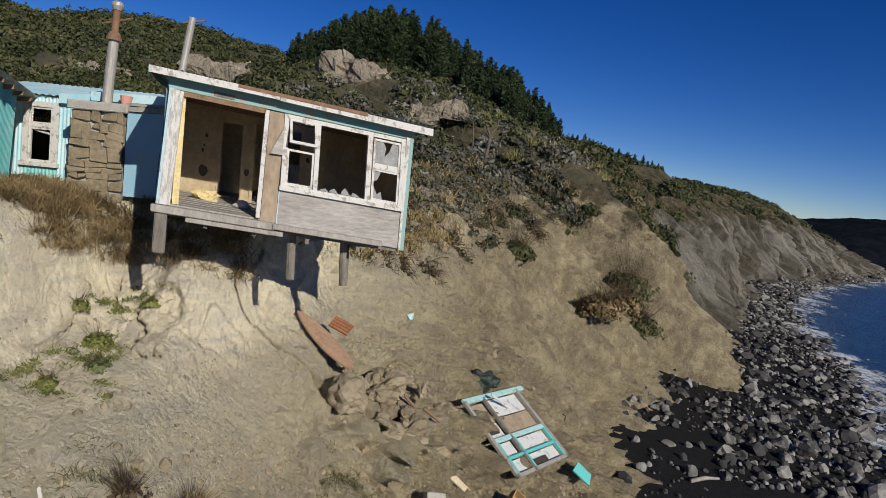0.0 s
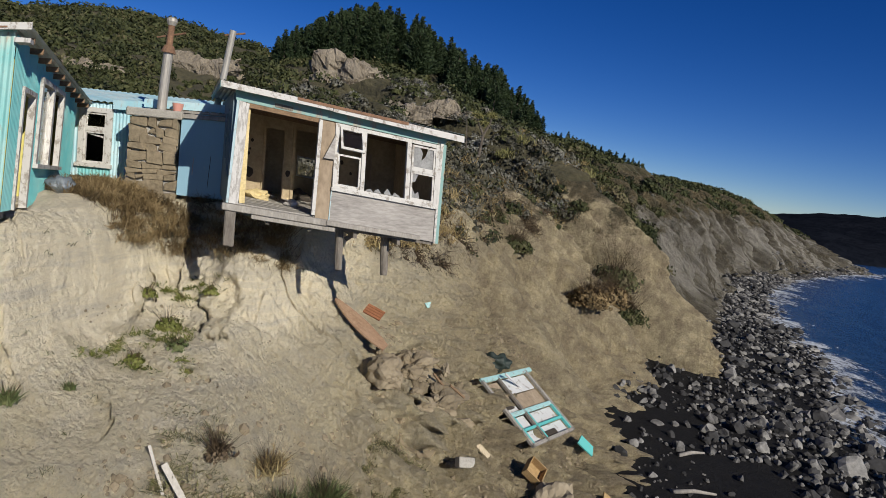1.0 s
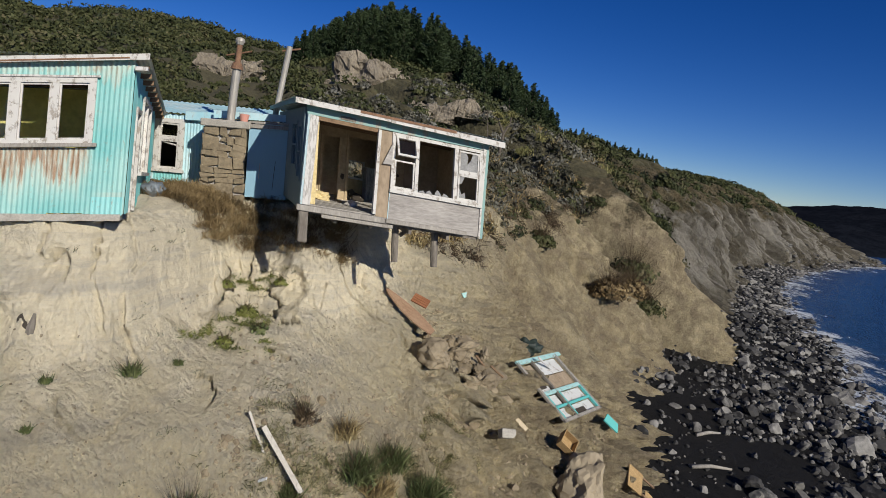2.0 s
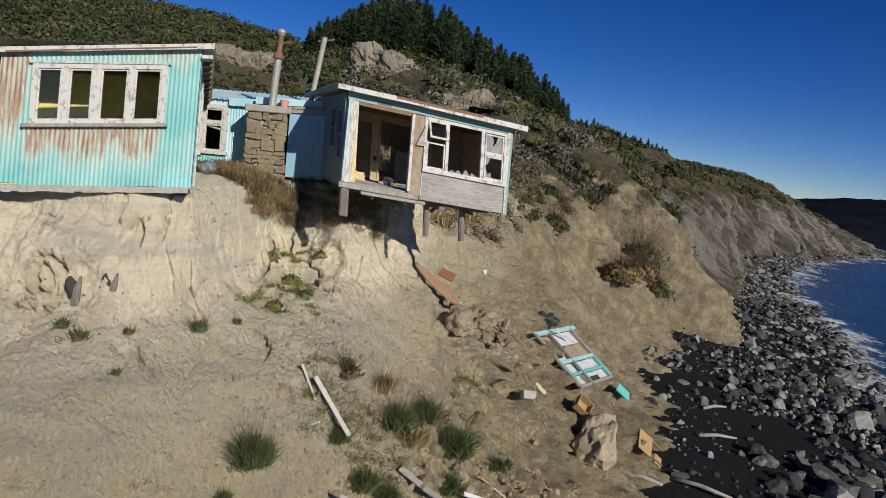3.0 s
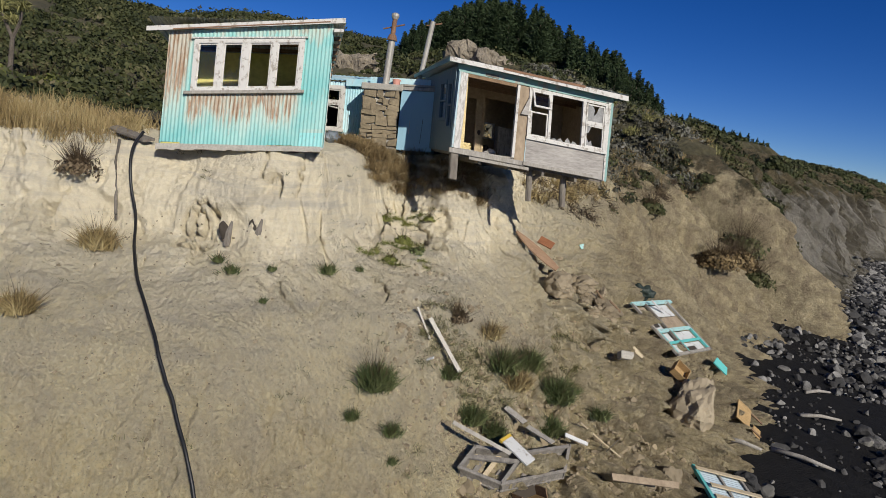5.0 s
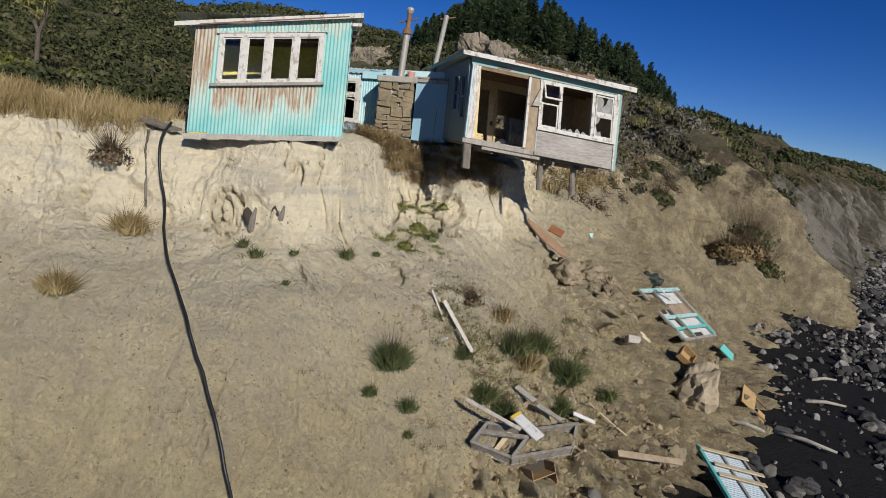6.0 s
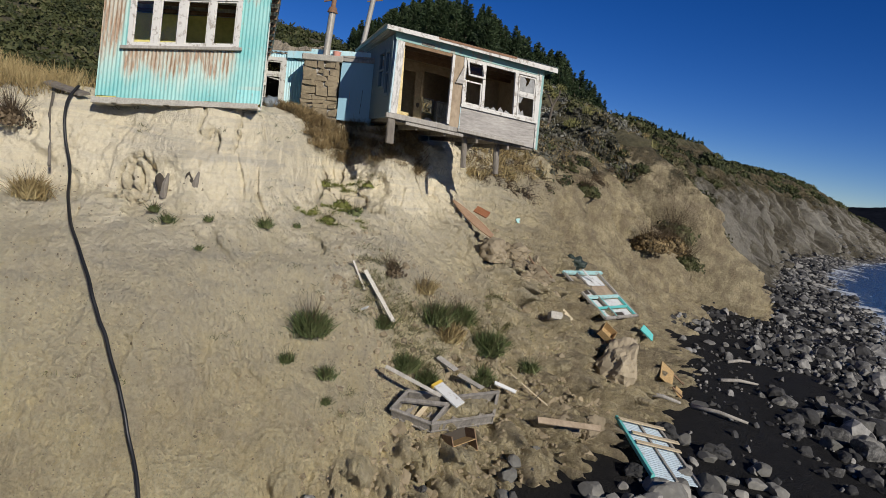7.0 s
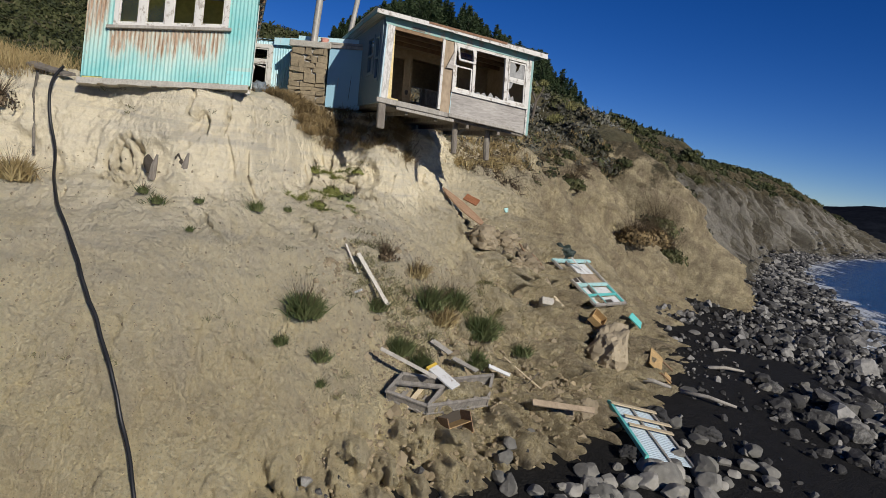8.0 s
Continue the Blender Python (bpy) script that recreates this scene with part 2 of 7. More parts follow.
station(-4.9, 3.8, 97, (-3.2, -0.8), (-1.5, 0.2), (1.2, 2.4), (2.7, 4.05), (6.6, 5.2), (8.0, 6.05), (8.6, 6.95), (16, 7.2))
station(-3.2, 5.2, 100, (-3.2, -0.8), (-1.5, 0.2), (1.1, 2.2), (2.0, 3.9), (5.7, 5.05), (6.6, 6.1), (7.0, 7.1), (16, 7.4))
station(-1.6, 6.4, 108, (-3.2, -0.8), (-1.5, 0.2), (0.9, 2.0), (2.0, 3.0), (4.8, 4.3), (6.2, 5.6), (6.9, 6.85), (16, 7.7))
station(0.6, 7.8, 120, (-2.4, -0.8), (-0.8, 0.25), (1.1, 1.8), (3.1, 3.2), (5.1, 4.3), (6.6, 5.5), (7.5, 6.7), (14, 7.8))
station(2.4, 9.4, 130, (-1.2, -0.8), (0, 0.3), (1.7, 2.2), (4.2, 3.4), (7.1, 4.7), (8.5, 5.9), (9.7, 7.1), (16, 8.2))
station(4.7, 12.6, 145, (-1.2, -0.8), (0, 0.3), (1.8, 1.8), (4.0, 3.4), (7.0, 5), (8.8, 6.2), (10.8, 7.4), (16, 9))
station(6.0, 17.5, 155, (-1.2, -0.8), (0, 0.3), (2.0, 1.8), (4.2, 3.5), (5.8, 4.6), (7.2, 6.7), (9.2, 7.8), (16, 9.6))
station(6.6, 22, 155, (-1.2, -0.8), (0, 0.3), (1.6, 1.5), (3.4, 3.6), (5, 5.7), (6.5, 7), (9, 8), (18, 11))
station(8.8, 26.5, 148, (-1.2, -0.8), (0, 0.3), (1.8, 2.4), (3.6, 3.6), (5, 5), (6.6, 6.6), (9, 8), (20, 12))
station(13.4, 34, 143, (-1.2, -0.8), (0, 0.3), (2, 2.2), (3.3, 3.6), (4.5, 5.4), (6.5, 7.5), (9, 9.3), (24, 14))
station(16.2, 40.8, 143, (-1.2, -0.8), (0, 0.3), (3.0, 1.0), (4.8, 2.2), (6.2, 4.4), (8, 7.0), (11, 9.6), (24, 14.3))
station(18.4, 45, 143, (-1.2, -0.8), (0, 0.3), (1.6, 2.2), (2.8, 4.0), (4.4, 6.0), (6.4, 8.2), (9.5, 10.3), (25, 13.6))
station(22, 52, 143, (-1.2, -0.8), (0, 0.4), (1.5, 2.6), (2.6, 4.4), (4, 6.2), (6, 8.3), (9, 10.4), (26, 13.4))
station(33, 73, 140, (-1.2, -0.8), (0, 0.4), (2, 3.2), (3.5, 5.2), (5.5, 7.4), (9, 9.6), (14, 10.8), (30, 12.0))
station(53, 94, 138, (-1.2, -0.8), (0, 0.4), (2, 3), (4, 5.2), (6, 7.2), (9, 9.2), (14, 10.4), (30, 11))
station(80, 117, 132, (-1.2, -0.8), (0, 0.4), (4, 1.8), (8, 3), (12, 4.2), (18, 5.5), (25, 7), (45, 9))


def spline(knots, values, t):
    """Smooth interpolation of values (n, ...) at rising knots, without overshoot at the ends."""
    knots, values = np.asarray(knots, float), np.asarray(values, float)
    slope = np.gradient(values, knots, axis=0)
    i = np.clip(np.searchsorted(knots, t, side="right") - 1, 0, len(knots) - 2)
    h = (knots[i + 1] - knots[i])
    s = ((t - knots[i]) / h)
    shape = (-1,) + (1,) * (values.ndim - 1)
    s, h = s.reshape(shape), h.reshape(shape)
    a, b, da, db = values[i], values[i + 1], slope[i] * h, slope[i + 1] * h
    return a * (1 + 2 * s) * (1 - s) ** 2 + da * s * (1 - s) ** 2 + b * s * s * (3 - 2 * s) + db * s * s * (s - 1)


TOE = np.array([(x, y) for x, y, _, _ in STATIONS], float)
ALONG = np.concatenate([[0], np.cumsum(np.hypot(*np.diff(TOE, axis=0).T))])
BEAR = np.array([b for _, _, b, _ in STATIONS], float)
PROFILE = np.array([p for _, _, _, p in STATIONS], float)


def cliff_points(s, k):
    """Points of the bare cliff at distances s along the shore (n) and profile places k (m), as (n, m, 3), with the inland directions."""
    toe, bear = spline(ALONG, TOE, s), np.radians(spline(ALONG, BEAR, s))
    prof = spline(ALONG, PROFILE, s)
    i = np.clip(k.astype(int), 0, PROFILE.shape[1] - 2)
    f = k - i
    lin = prof[:, i] * (1 - f)[None, :, None] + prof[:, i + 1] * f[None, :, None]
    way = np.stack([np.cos(bear), np.sin(bear)], -1)
    xy = toe[:, None, :] + way[:, None, :] * lin[:, :, :1]
    return np.concatenate([xy, lin[:, :, 1:]], -1), way


def smooth(a, b, x):
    f = np.clip((x - a) / (b - a), 0, 1)
    return f * f * (3 - 2 * f)


def cliff_relief(q, way):
    """Pushes cliff points out and in along their outward direction: gullies, ledges, cracks, rubble."""
    flat = q.reshape(-1, 3)
    x, y, z = flat.T
    r = 0.17 * fbm(flat * (0.7, 0.7, 0.35), 3, 5)
    r += 0.06 * ridged(flat * (1.6, 1.6, 0.5), 3, 11)
    r += 0.032 * fbm(flat * 4.0, 5, 23, 0.68)
    r += 0.012 * ridged(flat * (11, 11, 7), 2, 29)
    # broken, lumpy ground on the slump below the hut and towards the toe
    lumpy = np.clip(smooth(-3.2, -0.5, x) * smooth(5.6, 4.4, z) * smooth(20, 15, y) + 0.8 * smooth(1.9, 0.8, z) * smooth(-6.0, -3.5, x), 0, 1)
    cells = np.abs(lattice(flat * 1.9, 31)) + 0.6 * np.abs(lattice(flat * 3.9, 32)) + 0.35 * np.abs(lattice(flat * 8.1, 33))
    r += lumpy * (0.50 + 0.3 * smooth(2.2, 1.2, z)) * (cells - 0.55)
    # low broken clods at the foot of the bare face
    clods = smooth(3.6, 2.6, z) * smooth(-4.6, -5.6, x)
    r += clods * 0.16 * (np.abs(lattice(flat * 2.3, 36)) + 0.5 * np.abs(lattice(flat * 5.1, 37)) - 0.4)
    # drying cracks, steepest in the upright band under the lip
    line = lattice(flat * (0.95, 0.95, 0.13), 51) + 0.11 * lattice(flat * (4.1, 4.1, 2.6), 52) + 0.04 * lattice(flat * (13, 13, 9), 54)
    where = smooth(-0.06, 0.14, lattice(flat * (0.8, 0.8, 0.75), 53)) * smooth(1.2, 2.2, z) * smooth(16, 9, y)
    r -= (0.08 + 0.34 * smooth(3.9, 4.8, z)) * where * np.exp(-((line / 0.021) ** 2))
    r += 0.05 * where * smooth(0.0, 0.10, line) * smooth(0.30, 0.10, line)
    # slabs that have spalled off, leaving small scarps
    near = smooth(17, 11, y)
    band = smooth(4.3, 5.0, z)
    r += near * (0.03 + 0.075 * band) * np.tanh(13 * lattice(flat * (1.0, 1.0, 0.5), 61))
    r += near * (0.02 + 0.03 * band) * np.tanh(12 * lattice(flat * (2.7, 2.7, 1.5), 62))
    r += 0.10 * lumpy * np.tanh(7 * lattice(flat * 3.2, 63))
    # the hummock of slipped earth below the hut
    hummock = np.exp(-(((x + 0.5) / 1.3) ** 2) - (((y - 12.3) / 1.4) ** 2))
    r += hummock * (0.26 + 0.35 * (cells - 0.55) + 0.12 * np.tanh(7 * lattice(flat * 2.6, 64)) + 0.14 * ridged(flat * 4.0, 3, 66))
    # small pebbly crumbs
    r += 0.010 * fbm(flat * 17, 3, 57, 0.7)
    # rain-cut flutes on the cliffs further along, running straight down the face
    down = np.stack([0.6 * x + 0.8 * y, 0 * x, z], -1)
    far = smooth(20, 34, y)
    bend = down + np.stack([1.2 * lattice(flat * 0.16, 87), 0 * x, 0 * x], -1)
    ravine = lattice(bend * (0.42, 1, 0.03), 88) + 0.15 * lattice(flat * 0.8, 89)
    rill = lattice(bend * (1.15, 1, 0.05), 90) + 0.15 * lattice(flat * 1.7, 92)
    r -= far * (2.4 * np.exp(-np.abs(ravine / 0.11)) + 1.2 * np.exp(-np.abs(rill / 0.10)))
    r += far * (1.3 * ridged(bend * (0.20, 1, 0.04), 3, 81) + 1.0 * ridged(bend * (0.62, 1, 0.05), 3, 83) + 0.35 * ridged(bend * (1.9, 1, 0.10), 2, 84) + 0.25 * fbm(flat * (0.9, 0.9, 0.5), 3, 85))
    # a deep gully behind the tan spur
    w = 0.6 * x + 0.8 * y - 42.4
    r += smooth(1.0, 3.2, z) * (1.1 * np.exp(-(((w + 2.2) / 1.5) ** 2)) - 2.4 * np.exp(-(((w - 1.0) / 1.5) ** 2)))
    # washed gullies on the tan face beside the hut
    mid = smooth(14, 18, y) * smooth(40, 30, y)
    r += mid * (0.42 * ridged(bend * (0.7, 1, 0.10), 4, 91) + 0.3 * fbm(flat * 0.5, 3, 93) + 0.14 * ridged(flat * (2.4, 2.4, 0.7), 3, 94) + 0.10 * fbm(flat * 2.6, 4, 95, 0.7))
    face = np.maximum(np.clip((7.0 - z) / 0.8, 0.2, 1), np.maximum(far, mid))
    out = np.repeat(way, q.shape[1], axis=0)
    res = flat.copy()
    res[:, :2] -= out * (r * face)[:, None]
    res[:, 2] += 0.45 * np.clip(r, -0.6, 0.6)
    # the ground is undercut beneath the shed's slab
    under = smooth(-10.4, -9.6, x) * smooth(-5.9, -6.6, x) * smooth(6.0, 6.35, z) * smooth(7.3, 6.9, z)
    res[:, 1] += 0.25 * under
    return res.reshape(q.shape)


def cliff_sheet(name, s, k, label, turf_from=5.75):
    q, way = cliff_points(s, k)
    return grid_mesh(name, cliff_relief(q, way), [EARTH, SCRUB_SOIL], label, "cliff", "structure", turf=int(np.searchsorted(k, turf_from)), flip=True)


K_FINE = np.concatenate([np.linspace(0, 6, 270), np.linspace(6, 7, 16)[1:]])
S_NEAR = float(ALONG[10])
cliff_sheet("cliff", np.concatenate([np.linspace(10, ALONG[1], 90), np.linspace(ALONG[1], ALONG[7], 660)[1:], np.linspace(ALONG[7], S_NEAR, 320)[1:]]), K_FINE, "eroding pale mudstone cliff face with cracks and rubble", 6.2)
cliff_sheet("cliff_far", np.concatenate([np.linspace(S_NEAR, ALONG[14], 340), np.linspace(ALONG[14], ALONG[18], 760)[1:], np.linspace(ALONG[18], ALONG[19], 90)[1:]]), np.concatenate([np.linspace(0, 6, 130), np.linspace(6, 7, 30)[1:]]), "fluted grey and tan sea cliffs running along the coast")

HEADLAND = plain_noise("far_bush", (0.004, 0.006, 0.010), (0.014, 0.016, 0.022), 0.06, 1.0, 0.6, 1.0)
HEADLAND.node_tree.nodes["Principled BSDF"].inputs["Specular IOR Level"].default_value = 0.0

# ---- beach and sea ----
SHORE = np.array([(6, -30), (10, -10), (13, 5), (15.5, 15), (18, 23.5), (22.5, 33), (24.5, 39), (28, 49), (34, 63), (42, 75), (57, 93), (80, 114), (120, 140)], float)


def beach():
    s = np.linspace(0, ALONG[-1], 240)
    toe = spline(ALONG, TOE, s)
    knots = np.linspace(0, 1, len(SHORE))
    f = np.linspace(-0.25, 1.8, 60)
    # the shore point nearest to each toe point
    dense = spline(knots, SHORE, np.linspace(0, 1, 600))
    near = dense[np.argmin(((toe[:, None] - dense[None]) ** 2).sum(-1), axis=1)]
    near = np.stack([np.convolve(np.pad(near[:, c], 9, mode="edge"), np.ones(19) / 19, "valid") for c in (0, 1)], -1)
    xy = toe[:, None] + (near - toe)[:, None] * f[None, :, None]
    z = 0.55 * (1 - f)[None, :] + np.zeros((len(s), 1))
    z = np.where(f[None] > 1, -0.9 * (f[None] - 1), z)
    q = np.concatenate([xy, z[..., None]], -1)
    flat = q.reshape(-1, 3)
    flat[:, 2] += 0.06 * fbm(flat * 0.5, 3, 41)
    return grid_mesh("beach", q, SAND, "black sand beach strewn with grey boulders", "beach", "structure")


beach()
bm = bmesh.new()
for x, y in ((-3000, -3000), (3000, -3000), (3000, 3000), (-3000, 3000)):
    bm.verts.new((x, y, 0))
bm.faces.new(bm.verts)
tagged(finish("sea", bm, WATER), "deep blue sea with white foam along the shore", "sea", kind="structure")

# ---- the hills behind: bearing from the beach, ridge distance and height ----
HILL_AZ = np.array([-100, -70, -45, -33, -28, -24, -21, -18, -15, -11, -7, -3, 1, 4, 7, 9, 12, 16, 22], float)
HILL_R = np.array([150, 150, 150, 150, 150, 150, 145, 135, 110, 98, 95, 95, 95, 95, 92, 90, 85, 82, 80], float)
HILL_Z = np.array([28, 28, 28, 25.5, 28.5, 28.5, 28, 25.5, 20.5, 20.5, 22, 21.5, 18.5, 18, 15.5, 13.5, 12.5, 12, 9], float)


def hill_height(x, y):
    az = np.degrees(np.arctan2(x, y))
    d = np.hypot(x, y)
    r, top = np.interp(az, HILL_AZ, HILL_R), np.interp(az, HILL_AZ, HILL_Z)
    f = np.clip((d - 17) / (r - 17), 0, 1)
    up = 6.4 + (top - 6.4) * (0.55 * f + 0.45 * f * f * (3 - 2 * f))
    after = np.clip(d - r, 0, None)
    return up - 0.25 * after


S_DENSE = np.linspace(0, ALONG[-1], 1200)
LIPS = np.stack([cliff_points(S_DENSE, np.array([k]))[0][:, 0] for k in (5.0, 6.0, 7.0)])


def seaward(x, y):
    """How far points lie seaward (+) of the top of the mapped cliff, along the nearest line inland, and that top's height."""
    p = np.stack([x, y], -1)
    mid = LIPS[1][:, :2]
    near = np.concatenate([np.argmin(((c[:, None] - mid[None]) ** 2).sum(-1), axis=1) for c in np.array_split(p, max(1, len(p) // 4000))])
    inland = LIPS[2][near][:, :2] - mid[near]
    inland /= np.linalg.norm(inland, axis=1)[:, None]
    return -((p - mid[near]) * inland).sum(-1), LIPS[1][near][:, 2]


def hill():
    az = np.radians(np.linspace(-100, 20, 300))
    d = np.concatenate([np.linspace(13, 60, 120), np.linspace(60, 260, 120)[1:]])
    x, y = np.sin(az)[:, None] * d[None], np.cos(az)[:, None] * d[None]
    z = hill_height(x, y)
    q = np.stack([x, y, z], -1)
    flat = q.reshape(-1, 3)
    w = np.clip((np.hypot(flat[:, 0], flat[:, 1]) - 20) / 30, 0, 1)
    flat[:, 2] += w * (1.0 * fbm(flat * (0.06, 0.06, 0), 4, 61) + 0.35 * fbm(flat * (0.4, 0.4, 0), 3, 71))
    out, lip = seaward(flat[:, 0], flat[:, 1])
    low = lip - 0.6 + np.clip(-out - 3.0, 0, None) * 0.6
    flat[:, 2] = np.where(out > -3.0, np.minimum(flat[:, 2], lip - 3.5 - 2.0 * (out + 3.0)), np.minimum(flat[:, 2], low))
    return grid_mesh("hillside", q, SCRUB_SOIL, "steep hillside under dense olive and grey coastal scrub", "hill", "structure")


hill()


def headland():
    az = np.radians(np.linspace(24, 62, 160))
    f = np.linspace(0, 1, 40)
    base_d = np.interp(np.degrees(az), (24, 30, 34, 40, 62), (130, 140, 165, 190, 240))
    d = base_d[:, None] + f[None] * 150
    z = -0.5 + np.interp(np.degrees(az), (24, 28, 32, 36, 46), (6.6, 8.4, 11.2, 14.4, 19.0))[:, None] * f[None] ** 0.7 + 0 * d
    q = np.stack([np.sin(az)[:, None] * d, np.cos(az)[:, None] * d, z], -1)
    flat = q.reshape(-1, 3)
    flat[:, 2] += np.clip(flat[:, 2], 0, 1) * (1.0 * ridged(flat * (0.05, 0.05, 0), 3, 95) + 0.5 * fbm(flat * (0.2, 0.2, 0), 3, 97)) * 0.6
    return grid_mesh("headland", q, HEADLAND, "distant dark bushy headland across the bay", "headland", "structure")


headland()

# ---- building kit ----
def slab(bm, ax, pts, w0, w1, mat=0):
    """A flat polygon of (u, v) corners, given thickness from w0 to w1."""
    a = [bm.verts.new(ax(u, w0, v)) for u, v in pts]
    b = [bm.verts.new(ax(u, w1, v)) for u, v in pts]
    fs = [bm.faces.new(a), bm.faces.new(b[::-1])]
    n = len(pts)
    fs += [bm.faces.new((a[i], b[i], b[(i + 1) % n], a[(i + 1) % n])) for i in range(n)]
    bmesh.ops.recalc_face_normals(bm, faces=fs)
    for f in fs:
        f.material_index = mat


def slab_part(name, ax, pts, w0, w1, mat, parent, label=""):
    bm = bmesh.new()
    slab(bm, ax, pts, w0, w1)
    return part(name, bm, mat, parent, label)


def side_axes(ax, u):
    """Axes on a wall that runs into the depth at u, seen from outside: u' runs back, w' runs inward."""
    return Axes(ax.corner, ax(0, 1, 0), ax(-1, 0, 0), ax(0, 0, 1), ax(u, 0, 0))


def corrugated(name, ax, u0, u1, v0, v1, w, mat, parent, label="", pitch=0.076, deep=0.0095, flat=False, top=None):
    """A corrugated sheet: ribs run along v (or along the depth when flat). top: a height for each u."""
    bm = bmesh.new()
    n = max(2, int((u1 - u0) / pitch * 6))
    lo, hi, mid_row = [], [], []
    for i in range(n + 1):
        u = u0 + (u1 - u0) * i / n
        d = deep * math.sin(2 * math.pi * u / pitch)
        dent = 0.006 * noise.noise((u * 3.1, v0 * 2, 1.7))
        if flat:
            lo.append(bm.verts.new(ax(u, v0, w[0] + d)))
            hi.append(bm.verts.new(ax(u, v1, w[1] + d)))
        else:
            lo.append(bm.verts.new(ax(u, w + d, v0 + 0.008 * noise.noise((u * 5, 3, 1)))))
            mid_row.append(bm.verts.new(ax(u, w + d + dent, (v0 + v1) / 2)))
            hi.append(bm.verts.new(ax(u, w + d, top(u) if top else v1)))
    rows = [lo, mid_row, hi] if mid_row else [lo, hi]
    for a, b in zip(rows[:-1], rows[1:]):
        for i in range(n):
            bm.faces.new((a[i], a[i + 1], b[i + 1], b[i]))
    return part(name, bm, mat, parent, label, smooth=True)


def tube(bm, path, radius, sides=10, cap=True):
    rings = []
    for i, p in enumerate(path):
        p = Vector(p)
        d = (Vector(path[min(i + 1, len(path) - 1)]) - Vector(path[max(i - 1, 0)])).normalized()
        a = d.orthogonal().normalized()
        b = d.cross(a)
        r = radius[i] if isinstance(radius, (list, tuple)) else radius
        rings.append([bm.verts.new(p + (a * math.cos(t) + b * math.sin(t)) * r) for t in [2 * math.pi * k / sides for k in range(sides)]])
    for one, two in zip(rings[:-1], rings[1:]):
        # keep the rings' turns together
        best = min(range(sides), key=lambda o: (one[0].co - two[o].co).length)
        two[:] = two[best:] + two[:best]
        if (one[1].co - two[1].co).length > (one[1].co - two[-1].co).length:
            two[:] = [two[0]] + two[1:][::-1]
        for k in range(sides):
            bm.faces.new((one[k], one[(k + 1) % sides], two[(k + 1) % sides], two[k]))
    if cap:
        bm.faces.new(rings[0][::-1])
        bm.faces.new(rings[-1])
    bmesh.ops.recalc_face_normals(bm, faces=bm.faces[:])


# ---- paint, iron, timber ----
def iron_paint(name, paint, fade, rust_fields, chips=0.55, slope=0.0):
    """Faded paint on corrugated iron, rusting in the fields (x0, x1, z0, z1) of the sheet's own metres."""
    m = material(name, paint, 0.55)
    big = noise_fac(m, 1.1, 4)
    c = mix(m, ramp(m, big, [(0.35, (0, 0, 0)), (0.7, (1, 1, 1))]), paint, fade)
    tc = m.node_tree.nodes.new("ShaderNodeTexCoord")
    sp = m.node_tree.nodes.new("ShaderNodeSeparateXYZ")
    link(m, tc.outputs["Object"], sp.inputs[0])
    rib = maths(m, "SINE", maths(m, "MULTIPLY", sp.outputs[0], 2 * math.pi / 0.076))
    streak = noise_fac(m, 15.0, 6, 0.65, (1, 1, 0.06))
    speck = noise_fac(m, 26, 5, 0.7, (1, 1, 0.5))
    high = maths(m, "SUBTRACT", sp.outputs[2], maths(m, "MULTIPLY", sp.outputs[0], slope))
    drip = maths(m, "ADD", high, maths(m, "MULTIPLY", maths(m, "SUBTRACT", noise_fac(m, 2.6, 5, 0.7, (1, 1, 0.02)), 0.5), 1.5))
    total = None
    for x0, x1, z0, z1, gain in rust_fields:
        fx = maths(m, "MULTIPLY", smoothnode(m, sp.outputs[0], x0 - 0.12, x0 + 0.12), smoothnode(m, sp.outputs[0], x1 + 0.12, x1 - 0.12))
        fz = maths(m, "MULTIPLY", smoothnode(m, drip, z0, z0 + (z1 - z0) * 0.75), smoothnode(m, high, z1 + 0.03, z1 - 0.01))
        f = maths(m, "MULTIPLY", maths(m, "MULTIPLY", fx, fz), gain)
        total = f if total is None else maths(m, "MAXIMUM", total, f)
    pale = maths(m, "MULTIPLY", total if total is not None else 0.0, ramp(m, streak, [(0.2, (0.35, 0.35, 0.35)), (0.6, (1, 1, 1))]), True)
    c = mix(m, maths(m, "MULTIPLY", pale, 0.8, True), c, (0.58, 0.54, 0.44))
    heat = maths(m, "MULTIPLY", pale, maths(m, "ADD", maths(m, "MULTIPLY", streak, 1.5), maths(m, "MULTIPLY", rib, 0.10)))
    rust = ramp(m, maths(m, "ADD", heat, maths(m, "MULTIPLY", speck, 0.15)), [(0.50, (0, 0, 0)), (1.0, (1, 1, 1))])
    c = mix(m, rust, c, ramp(m, speck, [(0.3, (0.20, 0.115, 0.065)), (0.7, (0.40, 0.26, 0.15))]))
    chip = ramp(m, maths(m, "ADD", maths(m, "MULTIPLY", speck, 0.6), maths(m, "MULTIPLY", streak, 0.4)), [(chips, (0, 0, 0)), (chips + 0.1, (1, 1, 1))])
    c = mix(m, maths(m, "MULTIPLY", chip, 0.55), c, (0.30, 0.24, 0.17))
    base(m, c)
    bump(m, speck, 0.15, 0.004)
    return m


